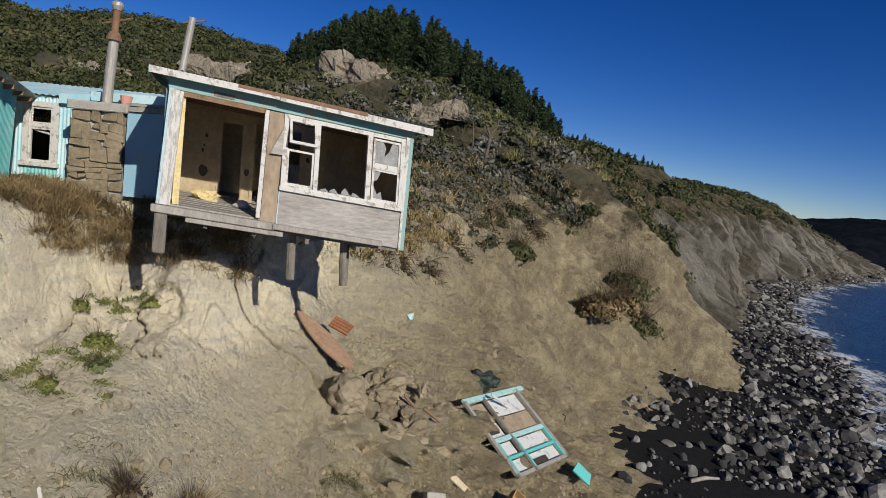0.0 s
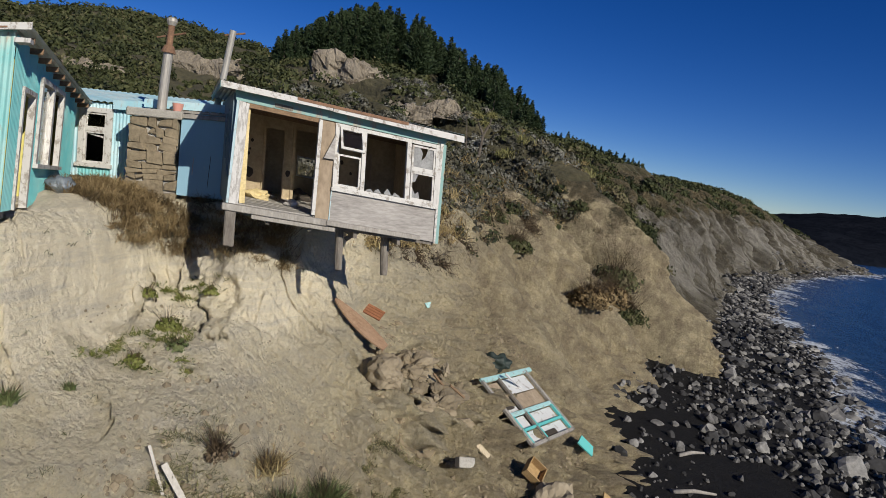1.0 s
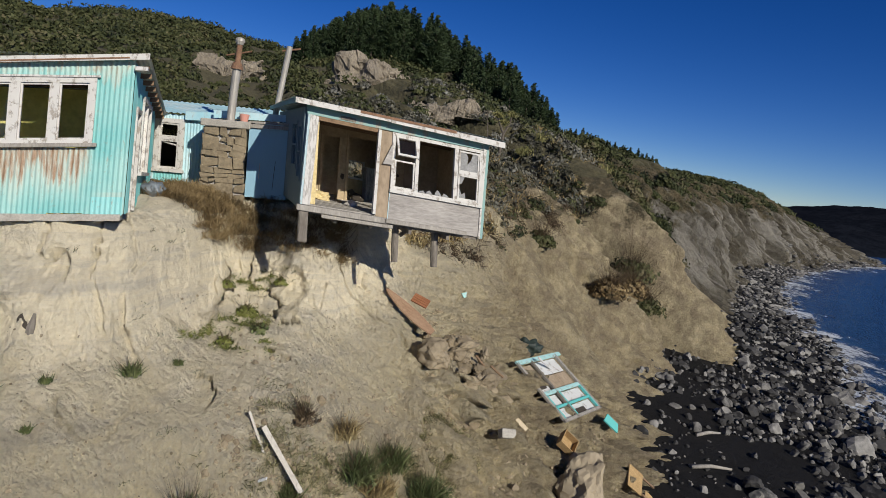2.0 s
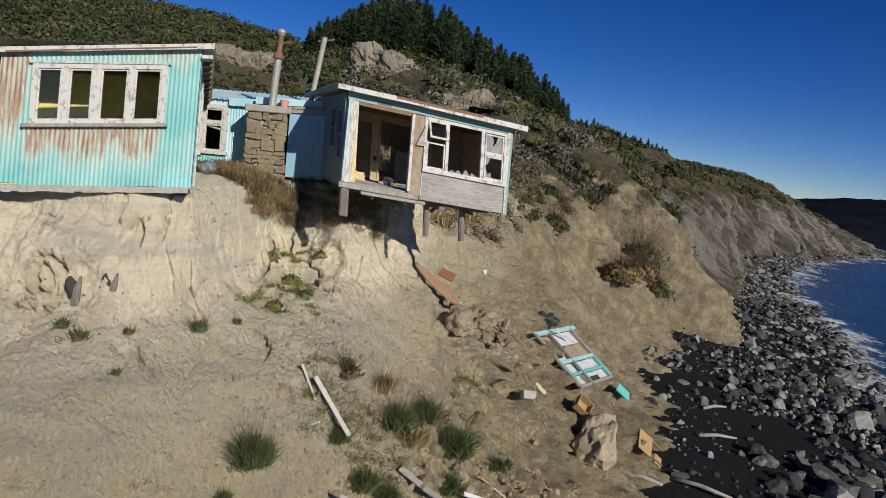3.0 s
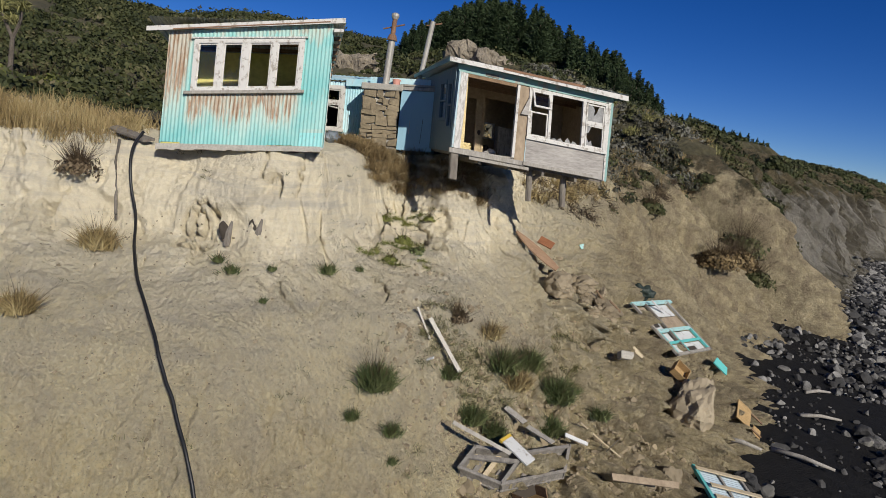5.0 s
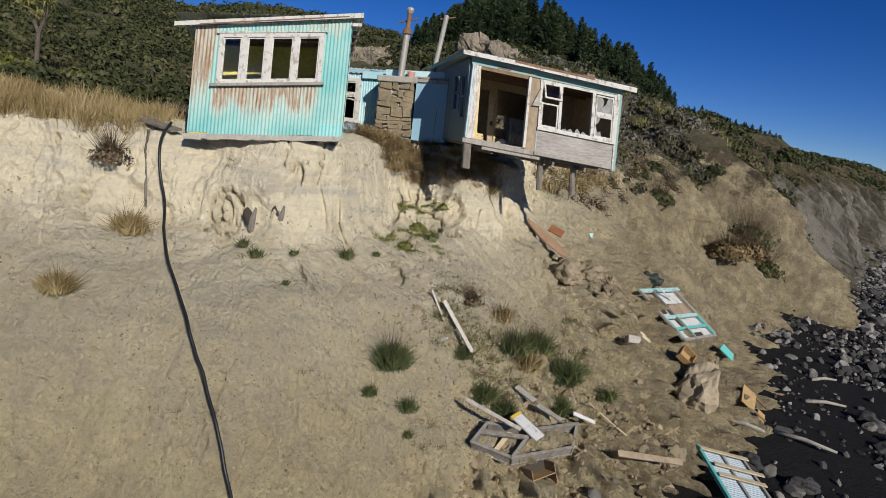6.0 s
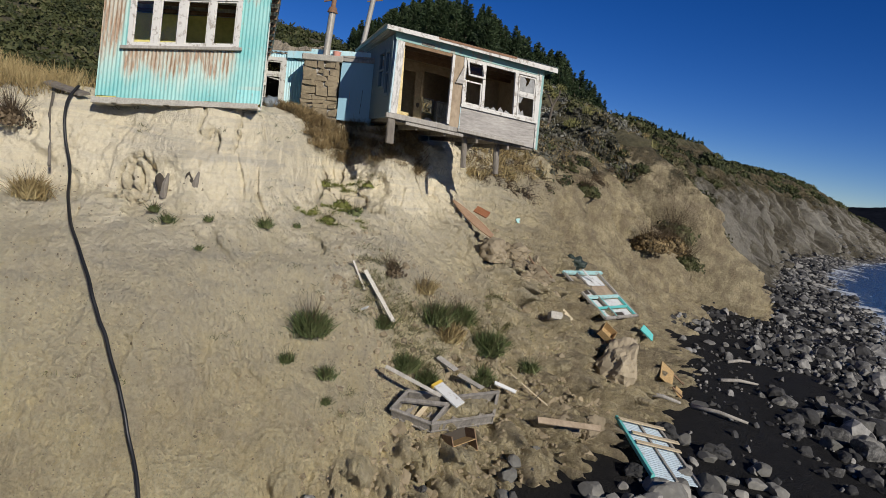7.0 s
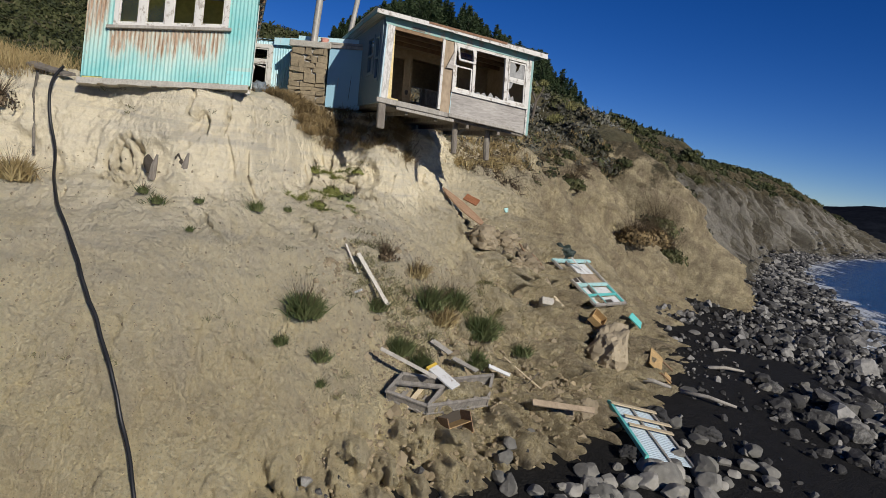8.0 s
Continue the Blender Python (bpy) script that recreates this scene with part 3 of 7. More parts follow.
def flaking(name, paint, wood, amount, scale=10, stretch=(1, 1, 0.35)):
    m = material(name, paint, 0.75)
    n = noise_fac(m, scale, 8, 0.7, stretch)
    grain = noise_fac(m, 30, 5, 0.6, (1, 1, 0.08))
    w = mix(m, grain, tuple(v * 0.6 for v in wood), tuple(min(1, v * 1.35) for v in wood))
    f = ramp(m, n, [(amount - 0.03, (1, 1, 1)), (amount + 0.05, (0, 0, 0))])
    p = mix(m, maths(m, "MULTIPLY", grain, 0.3), paint, tuple(v * 0.75 for v in paint))
    base(m, mix(m, f, p, w))
    bump(m, maths(m, "SUBTRACT", maths(m, "MULTIPLY", grain, 0.4), f), 0.4, 0.006)
    return m


IRON_FRONT = iron_paint("turquoise_iron", (0.145, 0.45, 0.43), (0.33, 0.57, 0.52), [(0.40, 2.50, 0.10, 0.98, 1.25), (-0.2, 0.32, -0.1, 2.2, 1.5), (0.0, 0.42, 1.2, 2.3, 0.9), (2.70, 3.1, -0.1, 0.27, 0.5), (0.4, 3.2, 2.0, 2.35, 0.7)], slope=0.125)
IRON_SIDE = iron_paint("turquoise_iron_side", (0.15, 0.52, 0.52), (0.31, 0.62, 0.59), [(-0.6, 0.6, 0.0, 2.3, 0.55)])
IRON_BLUE = iron_paint("pale_blue_iron", (0.34, 0.60, 0.66), (0.58, 0.75, 0.77), [(-2, 6, 1.35, 1.6, 0.35)])
IRON_ROOF = iron_paint("weathered_roof_iron", (0.40, 0.47, 0.47), (0.55, 0.60, 0.58), [(-2, 9, 0.5, 3.0, 0.45)])
WHITE_FLAKE = flaking("flaking_white_joinery", (0.60, 0.58, 0.535), (0.33, 0.295, 0.25), 0.43, 9, (1, 1, 0.8))
WHITE_WORN = flaking("worn_white_joinery", (0.62, 0.60, 0.56), (0.40, 0.375, 0.34), 0.48, 24, (1, 1, 0.07))
TEAL_WOOD = flaking("faded_teal_boards", (0.24, 0.39, 0.36), (0.34, 0.31, 0.25), 0.42, 6)
PALE_EDGE = flaking("pale_blue_edge_paint", (0.44, 0.58, 0.60), (0.36, 0.34, 0.30), 0.40, 12)
# paint darkened and greyed to hold the side wall's shade in its colour
SHADE_BLUE_WOOD = flaking("faded_shade_blue_boards", (0.15, 0.205, 0.225), (0.24, 0.25, 0.25), 0.38, 5)
BLUE_PANEL = flaking("chalky_blue_panel", (0.27, 0.46, 0.57), (0.36, 0.47, 0.51), 0.33, 3, (1, 1, 0.3))
PLY = plain_noise("grey_weathered_plywood", (0.22, 0.20, 0.18), (0.46, 0.43, 0.39), 2.4, 0.9, 0.25, 0.006, (0.35, 1, 2.4))
PLY_BROWN = plain_noise("brown_weathered_plywood", (0.22, 0.16, 0.10), (0.42, 0.33, 0.23), 2.2, 0.9, 0.25, 0.006, (1, 1, 0.4))
PILE_WOOD = plain_noise("rotten_pile_wood", (0.09, 0.075, 0.06), (0.27, 0.24, 0.2), 8, 0.95, 0.8, 0.02, (1, 1, 0.18))
# cream set darker: the hut's indoor shade is put into the lining's colour
LINING = plain_noise("cream_wall_lining", (0.32, 0.245, 0.14), (0.48, 0.38, 0.24), 2.0, 0.85, 0.1, 0.004)
OLIVE = plain_noise("olive_yellow_lining", (0.56, 0.50, 0.13), (0.74, 0.66, 0.22), 1.4, 0.8, 0.1, 0.004)
BROWNWOOD = plain_noise("bare_brown_timber", (0.13, 0.08, 0.045), (0.28, 0.18, 0.10), 5, 0.85, 0.3, 0.008, (1, 0.3, 1))
CONCRETE = plain_noise("rough_concrete", (0.30, 0.28, 0.24), (0.48, 0.45, 0.39), 5, 0.95, 0.5, 0.02)
PIPE_IRON = plain_noise("galvanised_flue", (0.30, 0.28, 0.24), (0.46, 0.43, 0.38), 5, 0.6, 0.1, 0.004, (1, 1, 0.2), 0.3)
RUST = plain_noise("rusty_iron", (0.11, 0.06, 0.035), (0.29, 0.16, 0.09), 6, 0.85, 0.3, 0.006)
CURTAIN = plain_noise("faded_yellow_curtain", (0.55, 0.42, 0.18), (0.75, 0.62, 0.34), 4, 0.95, 0.1, 0.01)
PINK = material("pink_plastic", (0.62, 0.30, 0.24), 0.5)
GLASS = material("window_glass", (1, 1, 1), 0.03)
GLASS.node_tree.nodes["Principled BSDF"].inputs["Transmission Weight"].default_value = 1.0
GLASS.node_tree.nodes["Principled BSDF"].inputs["IOR"].default_value = 1.45


def pane(name, ax, pts, w, parent, label=""):
    ob = slab_part(name, ax, pts, w, w + 0.004, GLASS, parent, label)
    ob.visible_shadow = False
    return ob


def sash(name, ax, u0, u1, v0, v1, w, parent, mat, bar=0.05, deep=0.045, label=""):
    """A sash frame of four members, one mesh."""
    bm = bmesh.new()
    box(bm, ax, u0, u0 + bar, w, w + deep, v0, v1)
    box(bm, ax, u1 - bar, u1, w, w + deep, v0, v1)
    box(bm, ax, u0 + bar, u1 - bar, w + 0.002, w + deep - 0.002, v0, v0 + bar * 1.15)
    box(bm, ax, u0 + bar, u1 - bar, w + 0.002, w + deep - 0.002, v1 - bar, v1)
    return part(name, bm, mat, parent, label)


# ---- the leaning hut ----
HUT = Axes((-4.21, 9.86, 7.31), (0.995, 0.330, -0.065), (-0.341, 0.939, 0.0), (-0.080, 0.160, 1.040))


def beach_hut():
    rnd = random.Random(4)
    h = thing("beach_hut", HUT.corner, "derelict weathered timber hut hanging over the crumbling cliff edge", "hut")
    W, D = 3.62, 4.6
    # floor: bearers and boards
    box_part("front_bearer", HUT, (-0.12, 1.62, -0.10, 0.02, -0.02, 0.09), GREYWOOD, h, bevel=0.012)
    box_part("front_bearer", HUT, (1.58, 3.28, -0.13, -0.03, 0.0, 0.085), GREYWOOD, h, bevel=0.012)
    box_part("under_rail", HUT, (0.35, 1.75, -0.06, 0.0, -0.10, -0.022), GREYWOOD, h, bevel=0.01)
    w = 0.03
    while w < D - 0.1:
        wide = rnd.uniform(0.105, 0.125)
        box_part("floor_board", HUT, (0.02 + rnd.uniform(-0.02, 0.02), W - 0.05, w, w + wide, 0.09, 0.115 + rnd.uniform(-0.004, 0.006)), GREYWOOD, h)
        w += wide + 0.006
    box_part("subfloor", HUT, (0.05, W - 0.05, 0.05, D, -0.06, 0.085), PILE_WOOD, h)
    for u in (0.6, 1.3, 2.1, 2.9):
        box_part("joist", HUT, (u, u + 0.06, 0.05, D, -0.16, -0.062), PILE_WOOD, h)
    # corner posts and the opening
    slab_part("corner_post", HUT, [(-0.02, 0.10), (0.13, 0.10), (0.21, 1.76), (0.05, 1.78)], -0.05, 0.06, WHITE_WORN, h, "cracked grey post with old white paint")
    slab_part("edge_strip", HUT, [(-0.06, 0.10), (-0.022, 0.10), (0.048, 1.78), (0.01, 1.78)], -0.05, 0.10, PALE_EDGE, h, "thin pale blue corner strip")
    box_part("inner_jamb", HUT, (0.15, 0.24, 0.065, 0.13, 0.12, 1.72), CURTAIN, h)
    slab_part("door_post", HUT, [(1.33, 0.13), (1.39, 0.13), (1.43, 1.76), (1.37, 1.76)], -0.05, 0.06, WHITE_FLAKE, h, "white painted post")
    box_part("head_beam", HUT, (0.16, 1.37, 0.0, 0.07, 1.70, 1.775), BROWNWOOD, h)
    slab_part("plywood_strip", HUT, [(1.40, 0.09), (1.63, 0.09), (1.66, 1.76), (1.44, 1.76)], 0.0, 0.02, PLY_BROWN, h, "stained brown plywood")
    slab_part("loose_flap", HUT, [(1.475, 1.12), (1.66, 1.13), (1.665, 1.56)], -0.07, -0.055, PLY, h)
    slab_part("front_panel", HUT, [(1.64, 0.04), (3.56, 0.0), (3.58, 0.60), (1.66, 0.60)], 0.0, 0.02, PLY, h, "bleached grey plywood with a blue tinge")
    slab_part("cover_strip", HUT, [(1.63, 0.08), (1.645, 0.08), (1.66, 0.60), (1.645, 0.60)], -0.018, -0.002, PALE_EDGE, h)
    slab_part("corner_board", HUT, [(3.565, -0.02), (3.60, -0.02), (3.66, 1.80), (3.60, 1.80)], -0.03, 0.06, WHITE_FLAKE, h)
    slab_part("corner_board", HUT, [(3.603, -0.02), (3.66, -0.02), (3.72, 1.80), (3.663, 1.80)], -0.02, 0.10, TEAL_WOOD, h)
    slab_part("frieze", HUT, [(0.0, 1.778), (3.70, 1.778), (3.74, 1.95), (-0.02, 1.95)], -0.01, 0.04, TEAL_WOOD, h, "faded teal frieze board")
    slab_part("frieze_patch", HUT, [(0.62, 1.80), (0.92, 1.80), (0.92, 1.87), (0.62, 1.87)], -0.02, -0.012, PILE_WOOD, h)
    # window bank
    win = part("window_frame", window_bank_mesh(HUT), WHITE_FLAKE, h, "flaking white three-light window frame")
    sash("sash", HUT, 1.73, 2.15, 0.69, 1.25, 0.0, win, WHITE_FLAKE, 0.035)
    lean = Axes(HUT.corner, HUT(1, 0, 0), HUT(0, 0.90, -0.44), HUT(0, 0.44, 0.90), HUT(0, 0, 1.70) - HUT(0, 0.44, 0.90) * 1.70)
    flap = sash("awning_sash", lean, 1.74, 2.16, 1.29, 1.70, -0.03, win, WHITE_FLAKE, 0.04, 0.035, "small sash propped open")
    pane("pane", lean, [(1.775, 1.33), (2.125, 1.33), (2.125, 1.665), (1.775, 1.665)], -0.015, flap)
    box_part("transom", HUT, (3.07, 3.52, -0.02, 0.04, 1.20, 1.25), WHITE_FLAKE, win)
    sash("sash", HUT, 3.07, 3.52, 1.25, 1.68, -0.01, win, WHITE_FLAKE, 0.035)
    sash("sash", HUT, 3.07, 3.52, 0.69, 1.20, -0.01, win, WHITE_FLAKE, 0.035)
    dusty_sky_pane(HUT, [(3.10, 1.28), (3.49, 1.28), (3.49, 1.65), (3.38, 1.65), (3.33, 1.50), (3.26, 1.42), (3.28, 1.56), (3.22, 1.65), (3.10, 1.65)], win)
    dusty_sky_pane(HUT, [(3.10, 0.72), (3.26, 0.72), (3.23, 0.85), (3.17, 0.80), (3.10, 0.93)], win)
    dusty_sky_pane(HUT, [(3.10, 1.00), (3.16, 1.02), (3.22, 1.17), (3.10, 1.17)], win)
    for k in range(4):
        part("glass_shard", shard_mesh(HUT, rnd, k), SHARD, win, "dusty shard standing along the sill")
    # outer and inner walls
    side = Axes(HUT.corner, HUT(0, 1, 0), HUT(1, 0, 0), HUT(0, 0, 1), HUT(-0.04, 0, 0))
    wall_with_holes("left_wall", side, 0.10, D, 0.0, 1.90, 0.0, 0.07, [(0.35, 0.75, 0.55, 1.55), (1.0, 1.7, 0.75, 1.6)], SHADE_BLUE_WOOD, h, "flaking blue side wall with shade put into its colour")
    for a, b, c, d in ((0.35, 0.75, 0.55, 1.55), (1.0, 1.7, 0.75, 1.6)):
        f = sash("side_window", side, a - 0.05, b + 0.05, c - 0.06, d + 0.05, -0.02, h, SHADE_BLUE_WOOD, 0.07)
        box_part("bar", side, (a, b, -0.015, 0.03, (c + d) / 2 - 0.02, (c + d) / 2 + 0.02), SHADE_BLUE_WOOD, f)
        pane("pane", side, [(a, c), (b, c), (b, d), (a, d)], 0.02, f)
    right = Axes(HUT.corner, HUT(0, 1, 0), HUT(1, 0, 0), HUT(0, 0, 1), HUT(W + 0.05, 0, 0))
    wall_with_holes("right_wall", right, 0.10, D, 0.0, 1.90, -0.07, 0.0, [], TEAL_WOOD, h)
    wall_with_holes("back_wall", HUT, 0.0, W, 0.0, 1.80, D, D + 0.08, [(1.72, 2.12, 0.62, 1.02)], LINING, h)
    sash("back_window", HUT, 1.68, 2.16, 0.58, 1.06, D - 0.03, h, WHITE_FLAKE, 0.04)
    wall_with_holes("partition", HUT, 0.03, W - 0.02, 0.10, 1.80, 2.9, 2.96, [(0.80, 1.16, 0.11, 1.52), (1.40, 2.25, 0.11, 1.60)], LINING, h, "cream partition with doorways and a punched hole")
    for a, b, t in ((0.80, 1.16, 1.52), (1.40, 2.25, 1.60)):
        f = bmesh.new()
        box(f, HUT, a - 0.06, a, 2.87, 2.90, 0.115, t + 0.06)
        box(f, HUT, b, b + 0.06, 2.87, 2.90, 0.115, t + 0.06)
        box(f, HUT, a, b, 2.872, 2.898, t, t + 0.06)
        part("door_frame", f, LINING, h)
    # dark slabs on the lining stand for the shade inside punched holes
    for u, v, r in ((1.27, 0.66, 0.055), (0.50, 0.55, 0.085), (0.52, 1.2, 0.03), (0.47, 0.92, 0.028), (0.49, 1.02, 0.02), (2.4, 1.1, 0.04), (2.6, 0.9, 0.03)):
        bm = bmesh.new()
        pts = [(u + r * math.cos(t) * rnd.uniform(0.7, 1.1), v + 1.4 * r * math.sin(t) * rnd.uniform(0.7, 1.1)) for t in [k * 0.7 for k in range(9)]]
        slab(bm, HUT, pts, 2.885, 2.897)
        part("wall_hole", bm, DARK, h, "dark slab standing for the shade of a hole in the lining")
    box_part("cupboard_door", HUT, (2.75, 3.05, 2.86, 2.898, 0.35, 1.40), PLY_BROWN, h)
    box_part("ceiling", HUT, (0.04, W, 0.1, D, 1.80, 1.84), LINING, h)
    for w in (0.5, 1.2, 1.9):
        box_part("ceiling_beam", HUT, (0.05, W - 0.05, w, w + 0.06, 1.70, 1.798), BROWNWOOD, h)
    box_part("lining", HUT, (0.045, 0.06, 0.14, 2.86, 0.12, 1.79), LINING, h)
    box_part("lining", HUT, (W - 0.045, W - 0.03, 0.14, 2.86, 0.12, 1.79), LINING, h)
    box_part("lining", HUT, (1.70, W - 0.05, 0.07, 0.085, 0.12, 0.62), LINING, h)
    hut_contents()
    # roof
    roof = corrugated("roof", HUT, -0.30, W + 0.38, -0.22, D + 0.25, (2.04, 1.98), IRON_ROOF, h, "rusting corrugated iron roof", flat=True, deep=0.012)
    slab_part("fascia", HUT, [(-0.26, 1.93), (1.55, 1.935), (1.55, 2.035), (-0.26, 2.03)], -0.24, -0.215, WHITE_FLAKE, roof, "peeling white fascia board")
    slab_part("fascia", HUT, [(1.56, 1.925), (W + 0.36, 1.895), (W + 0.36, 2.01), (1.56, 2.03)], -0.235, -0.21, WHITE_FLAKE, roof)
    slab_part("rust_strip", HUT, [(0.95, 1.985), (2.9, 1.98), (2.9, 2.035), (0.95, 2.035)], -0.247, -0.241, RUST, roof)
    box_part("soffit", HUT, (-0.25, W + 0.34, -0.21, 0.0, 1.952, 1.972), TEAL_WOOD, roof)
    for u in (-0.27, W + 0.33):
        box_part("barge_board", HUT, (u, u + 0.025, -0.21, D + 0.2, 1.92, 2.015), TEAL_WOOD, roof)
    # piles
    for u, w, r, low in ((0.02, 0.02, 0.085, -0.60), (1.93, 0.42, 0.075, -0.80), (2.80, 0.5, 0.08, -0.80)):
        bm = bmesh.new()
        if w < 0.1:
            box(bm, HUT, u - r, u + r, w - 0.09, w + 0.09, low, -0.022, bevel=0.02)
        else:
            path = [HUT(u, w, -0.03), HUT(u + 0.005, w, low * 0.5), HUT(u + 0.02, w + 0.02, low)]
            tube(bm, path, [r, r * 1.03, r * 0.92], 9)
        part("support_post", bm, PILE_WOOD, h, "splintered timber pile")
    bm = bmesh.new()
    tube(bm, [HUT(2.35, 0.6, -0.05), HUT(2.1, 0.7, -0.28)], 0.05, 6)
    part("brace", bm, PILE_WOOD, h)
    return h


def hut_contents():
    """What is left inside the hut: a pale cupboard, rags, broken boards."""
    rnd = random.Random(14)
    c = thing("pale_cupboard", HUT.corner, "pale painted cupboard with a missing door inside the hut", "cupboard")
    box_part("back_panel", HUT, (1.98, 2.50, 3.88, 3.90, 0.12, 0.95), WHITE_WORN, c)
    for u in (1.98, 2.48):
        box_part("side_panel", HUT, (u, u + 0.02, 3.50, 3.878, 0.12, 0.95), WHITE_WORN, c)
    for v in (0.12, 0.50, 0.93):
        box_part("shelf", HUT, (2.002, 2.478, 3.50, 3.878, v + 0.001, v + 0.02), WHITE_WORN, c)
    for k, (u, w, r, mat, what, kind) in enumerate(((0.62, 1.7, 0.16, CURTAIN, "crumpled yellow cloth on the hut floor", "cloth"), (1.55, 3.3, 0.20, DARK, "dark heap of rags on the hut floor", "rags"), (1.15, 1.2, 0.10, WHITE_WORN, "crumpled white paper on the hut floor", "paper"))):
        bm = bmesh.new()
        bmesh.ops.create_icosphere(bm, subdivisions=3, radius=r)
        for v in bm.verts:
            v.co = Vector((v.co.x * 1.5, v.co.y, max(v.co.z * 0.8, -0.06))) * (1 + 0.7 * noise.noise(v.co * 9 + Vector((k, 0, 0))))
        ob = finish(kind + "_heap", bm, mat)
        ob.location = HUT.corner + HUT(u, w, 0.17)
        tagged(ob, what, kind)
    for u, w, a in ((0.5, 2.3, 0.5), (1.7, 2.5, -0.4)):
        ax = Axes(HUT.corner, HUT(math.cos(a), math.sin(a), 0.05), HUT(-math.sin(a), math.cos(a), 0), HUT(0, 0, 1), HUT(u, w, 0.13))
        bm = bmesh.new()
        box(bm, ax, 0, rnd.uniform(0.5, 0.8), 0, 0.09, 0, 0.02)
        ob = finish("loose_board", bm, GREYWOOD)
        ob.location = HUT.corner
        tagged(ob, "loose grey board lying on the hut floor", "board")


# dust, plus the sky's reflection on the glass, put into an opaque grey
SHARD = plain_noise("dusty_sky_grey_glass", (0.10, 0.10, 0.10), (0.27, 0.27, 0.26), 5, 0.55, 0.05, 0.002)


def dusty_sky_pane(ax, pts, parent):
    return slab_part("broken_pane", ax, pts, 0.01, 0.014, SHARD, parent, "dusty cracked pane with sky reflection put into its grey")



def shard_mesh(ax, rnd, k):
    bm = bmesh.new()
    u = 2.26 + 0.17 * k + rnd.uniform(-0.03, 0.03)
    t = rnd.uniform(0.03, 0.11)
    slab(bm, ax, [(u, 0.695), (u + 0.15, 0.695), (u + 0.12, 0.695 + 0.4 * t), (u + rnd.uniform(0.03, 0.1), 0.695 + t), (u + 0.02, 0.695 + 0.5 * t)], 0.03, 0.036)
    return bm


def window_bank_mesh(ax):
    bm = bmesh.new()
    for u0, u1, v0, v1 in ((1.66, 1.73, 0.62, 1.74), (2.15, 2.22, 0.66, 1.74), (2.97, 3.05, 0.66, 1.74), (3.52, 3.59, 0.62, 1.74)):
        box(bm, ax, u0, u1, -0.03, 0.06, v0, v1)
    box(bm, ax, 1.66, 3.59, -0.028, 0.058, 1.70, 1.765)
    box(bm, ax, 1.64, 3.61, -0.06, 0.06, 0.60, 0.66)
    box(bm, ax, 1.66, 3.59, -0.035, 0.058, 0.658, 0.69)
    return bm


def wall_with_holes(name, ax, u0, u1, v0, v1, w0, w1, holes, mat, parent, label=""):
    """A wall with rectangular openings cut through, one mesh of butted pieces."""
    bm = bmesh.new()
    us = sorted({u0, u1, *[h[0] for h in holes], *[h[1] for h in holes]})
    for a, b in zip(us[:-1], us[1:]):
        cuts = sorted((h[2], h[3]) for h in holes if h[0] <= a + 1e-6 and h[1] >= b - 1e-6)
        low = v0
        for c, d in cuts + [(v1, v1)]:
            if c - low > 1e-4:
                box(bm, ax, a, b, w0, w1, low, c)
            low = d
    bmesh.ops.remove_doubles(bm, verts=bm.verts[:], dist=1e-4)
    return part(name, bm, mat, parent, label)


beach_hut()

# ---- the turquoise iron shed ----
SHED = Axes((-9.66, 6.84, 6.78), (0.947, 0.2006, 0.0979), (-0.343, 0.939, -0.070), (-0.045, 0.140, 1.030))


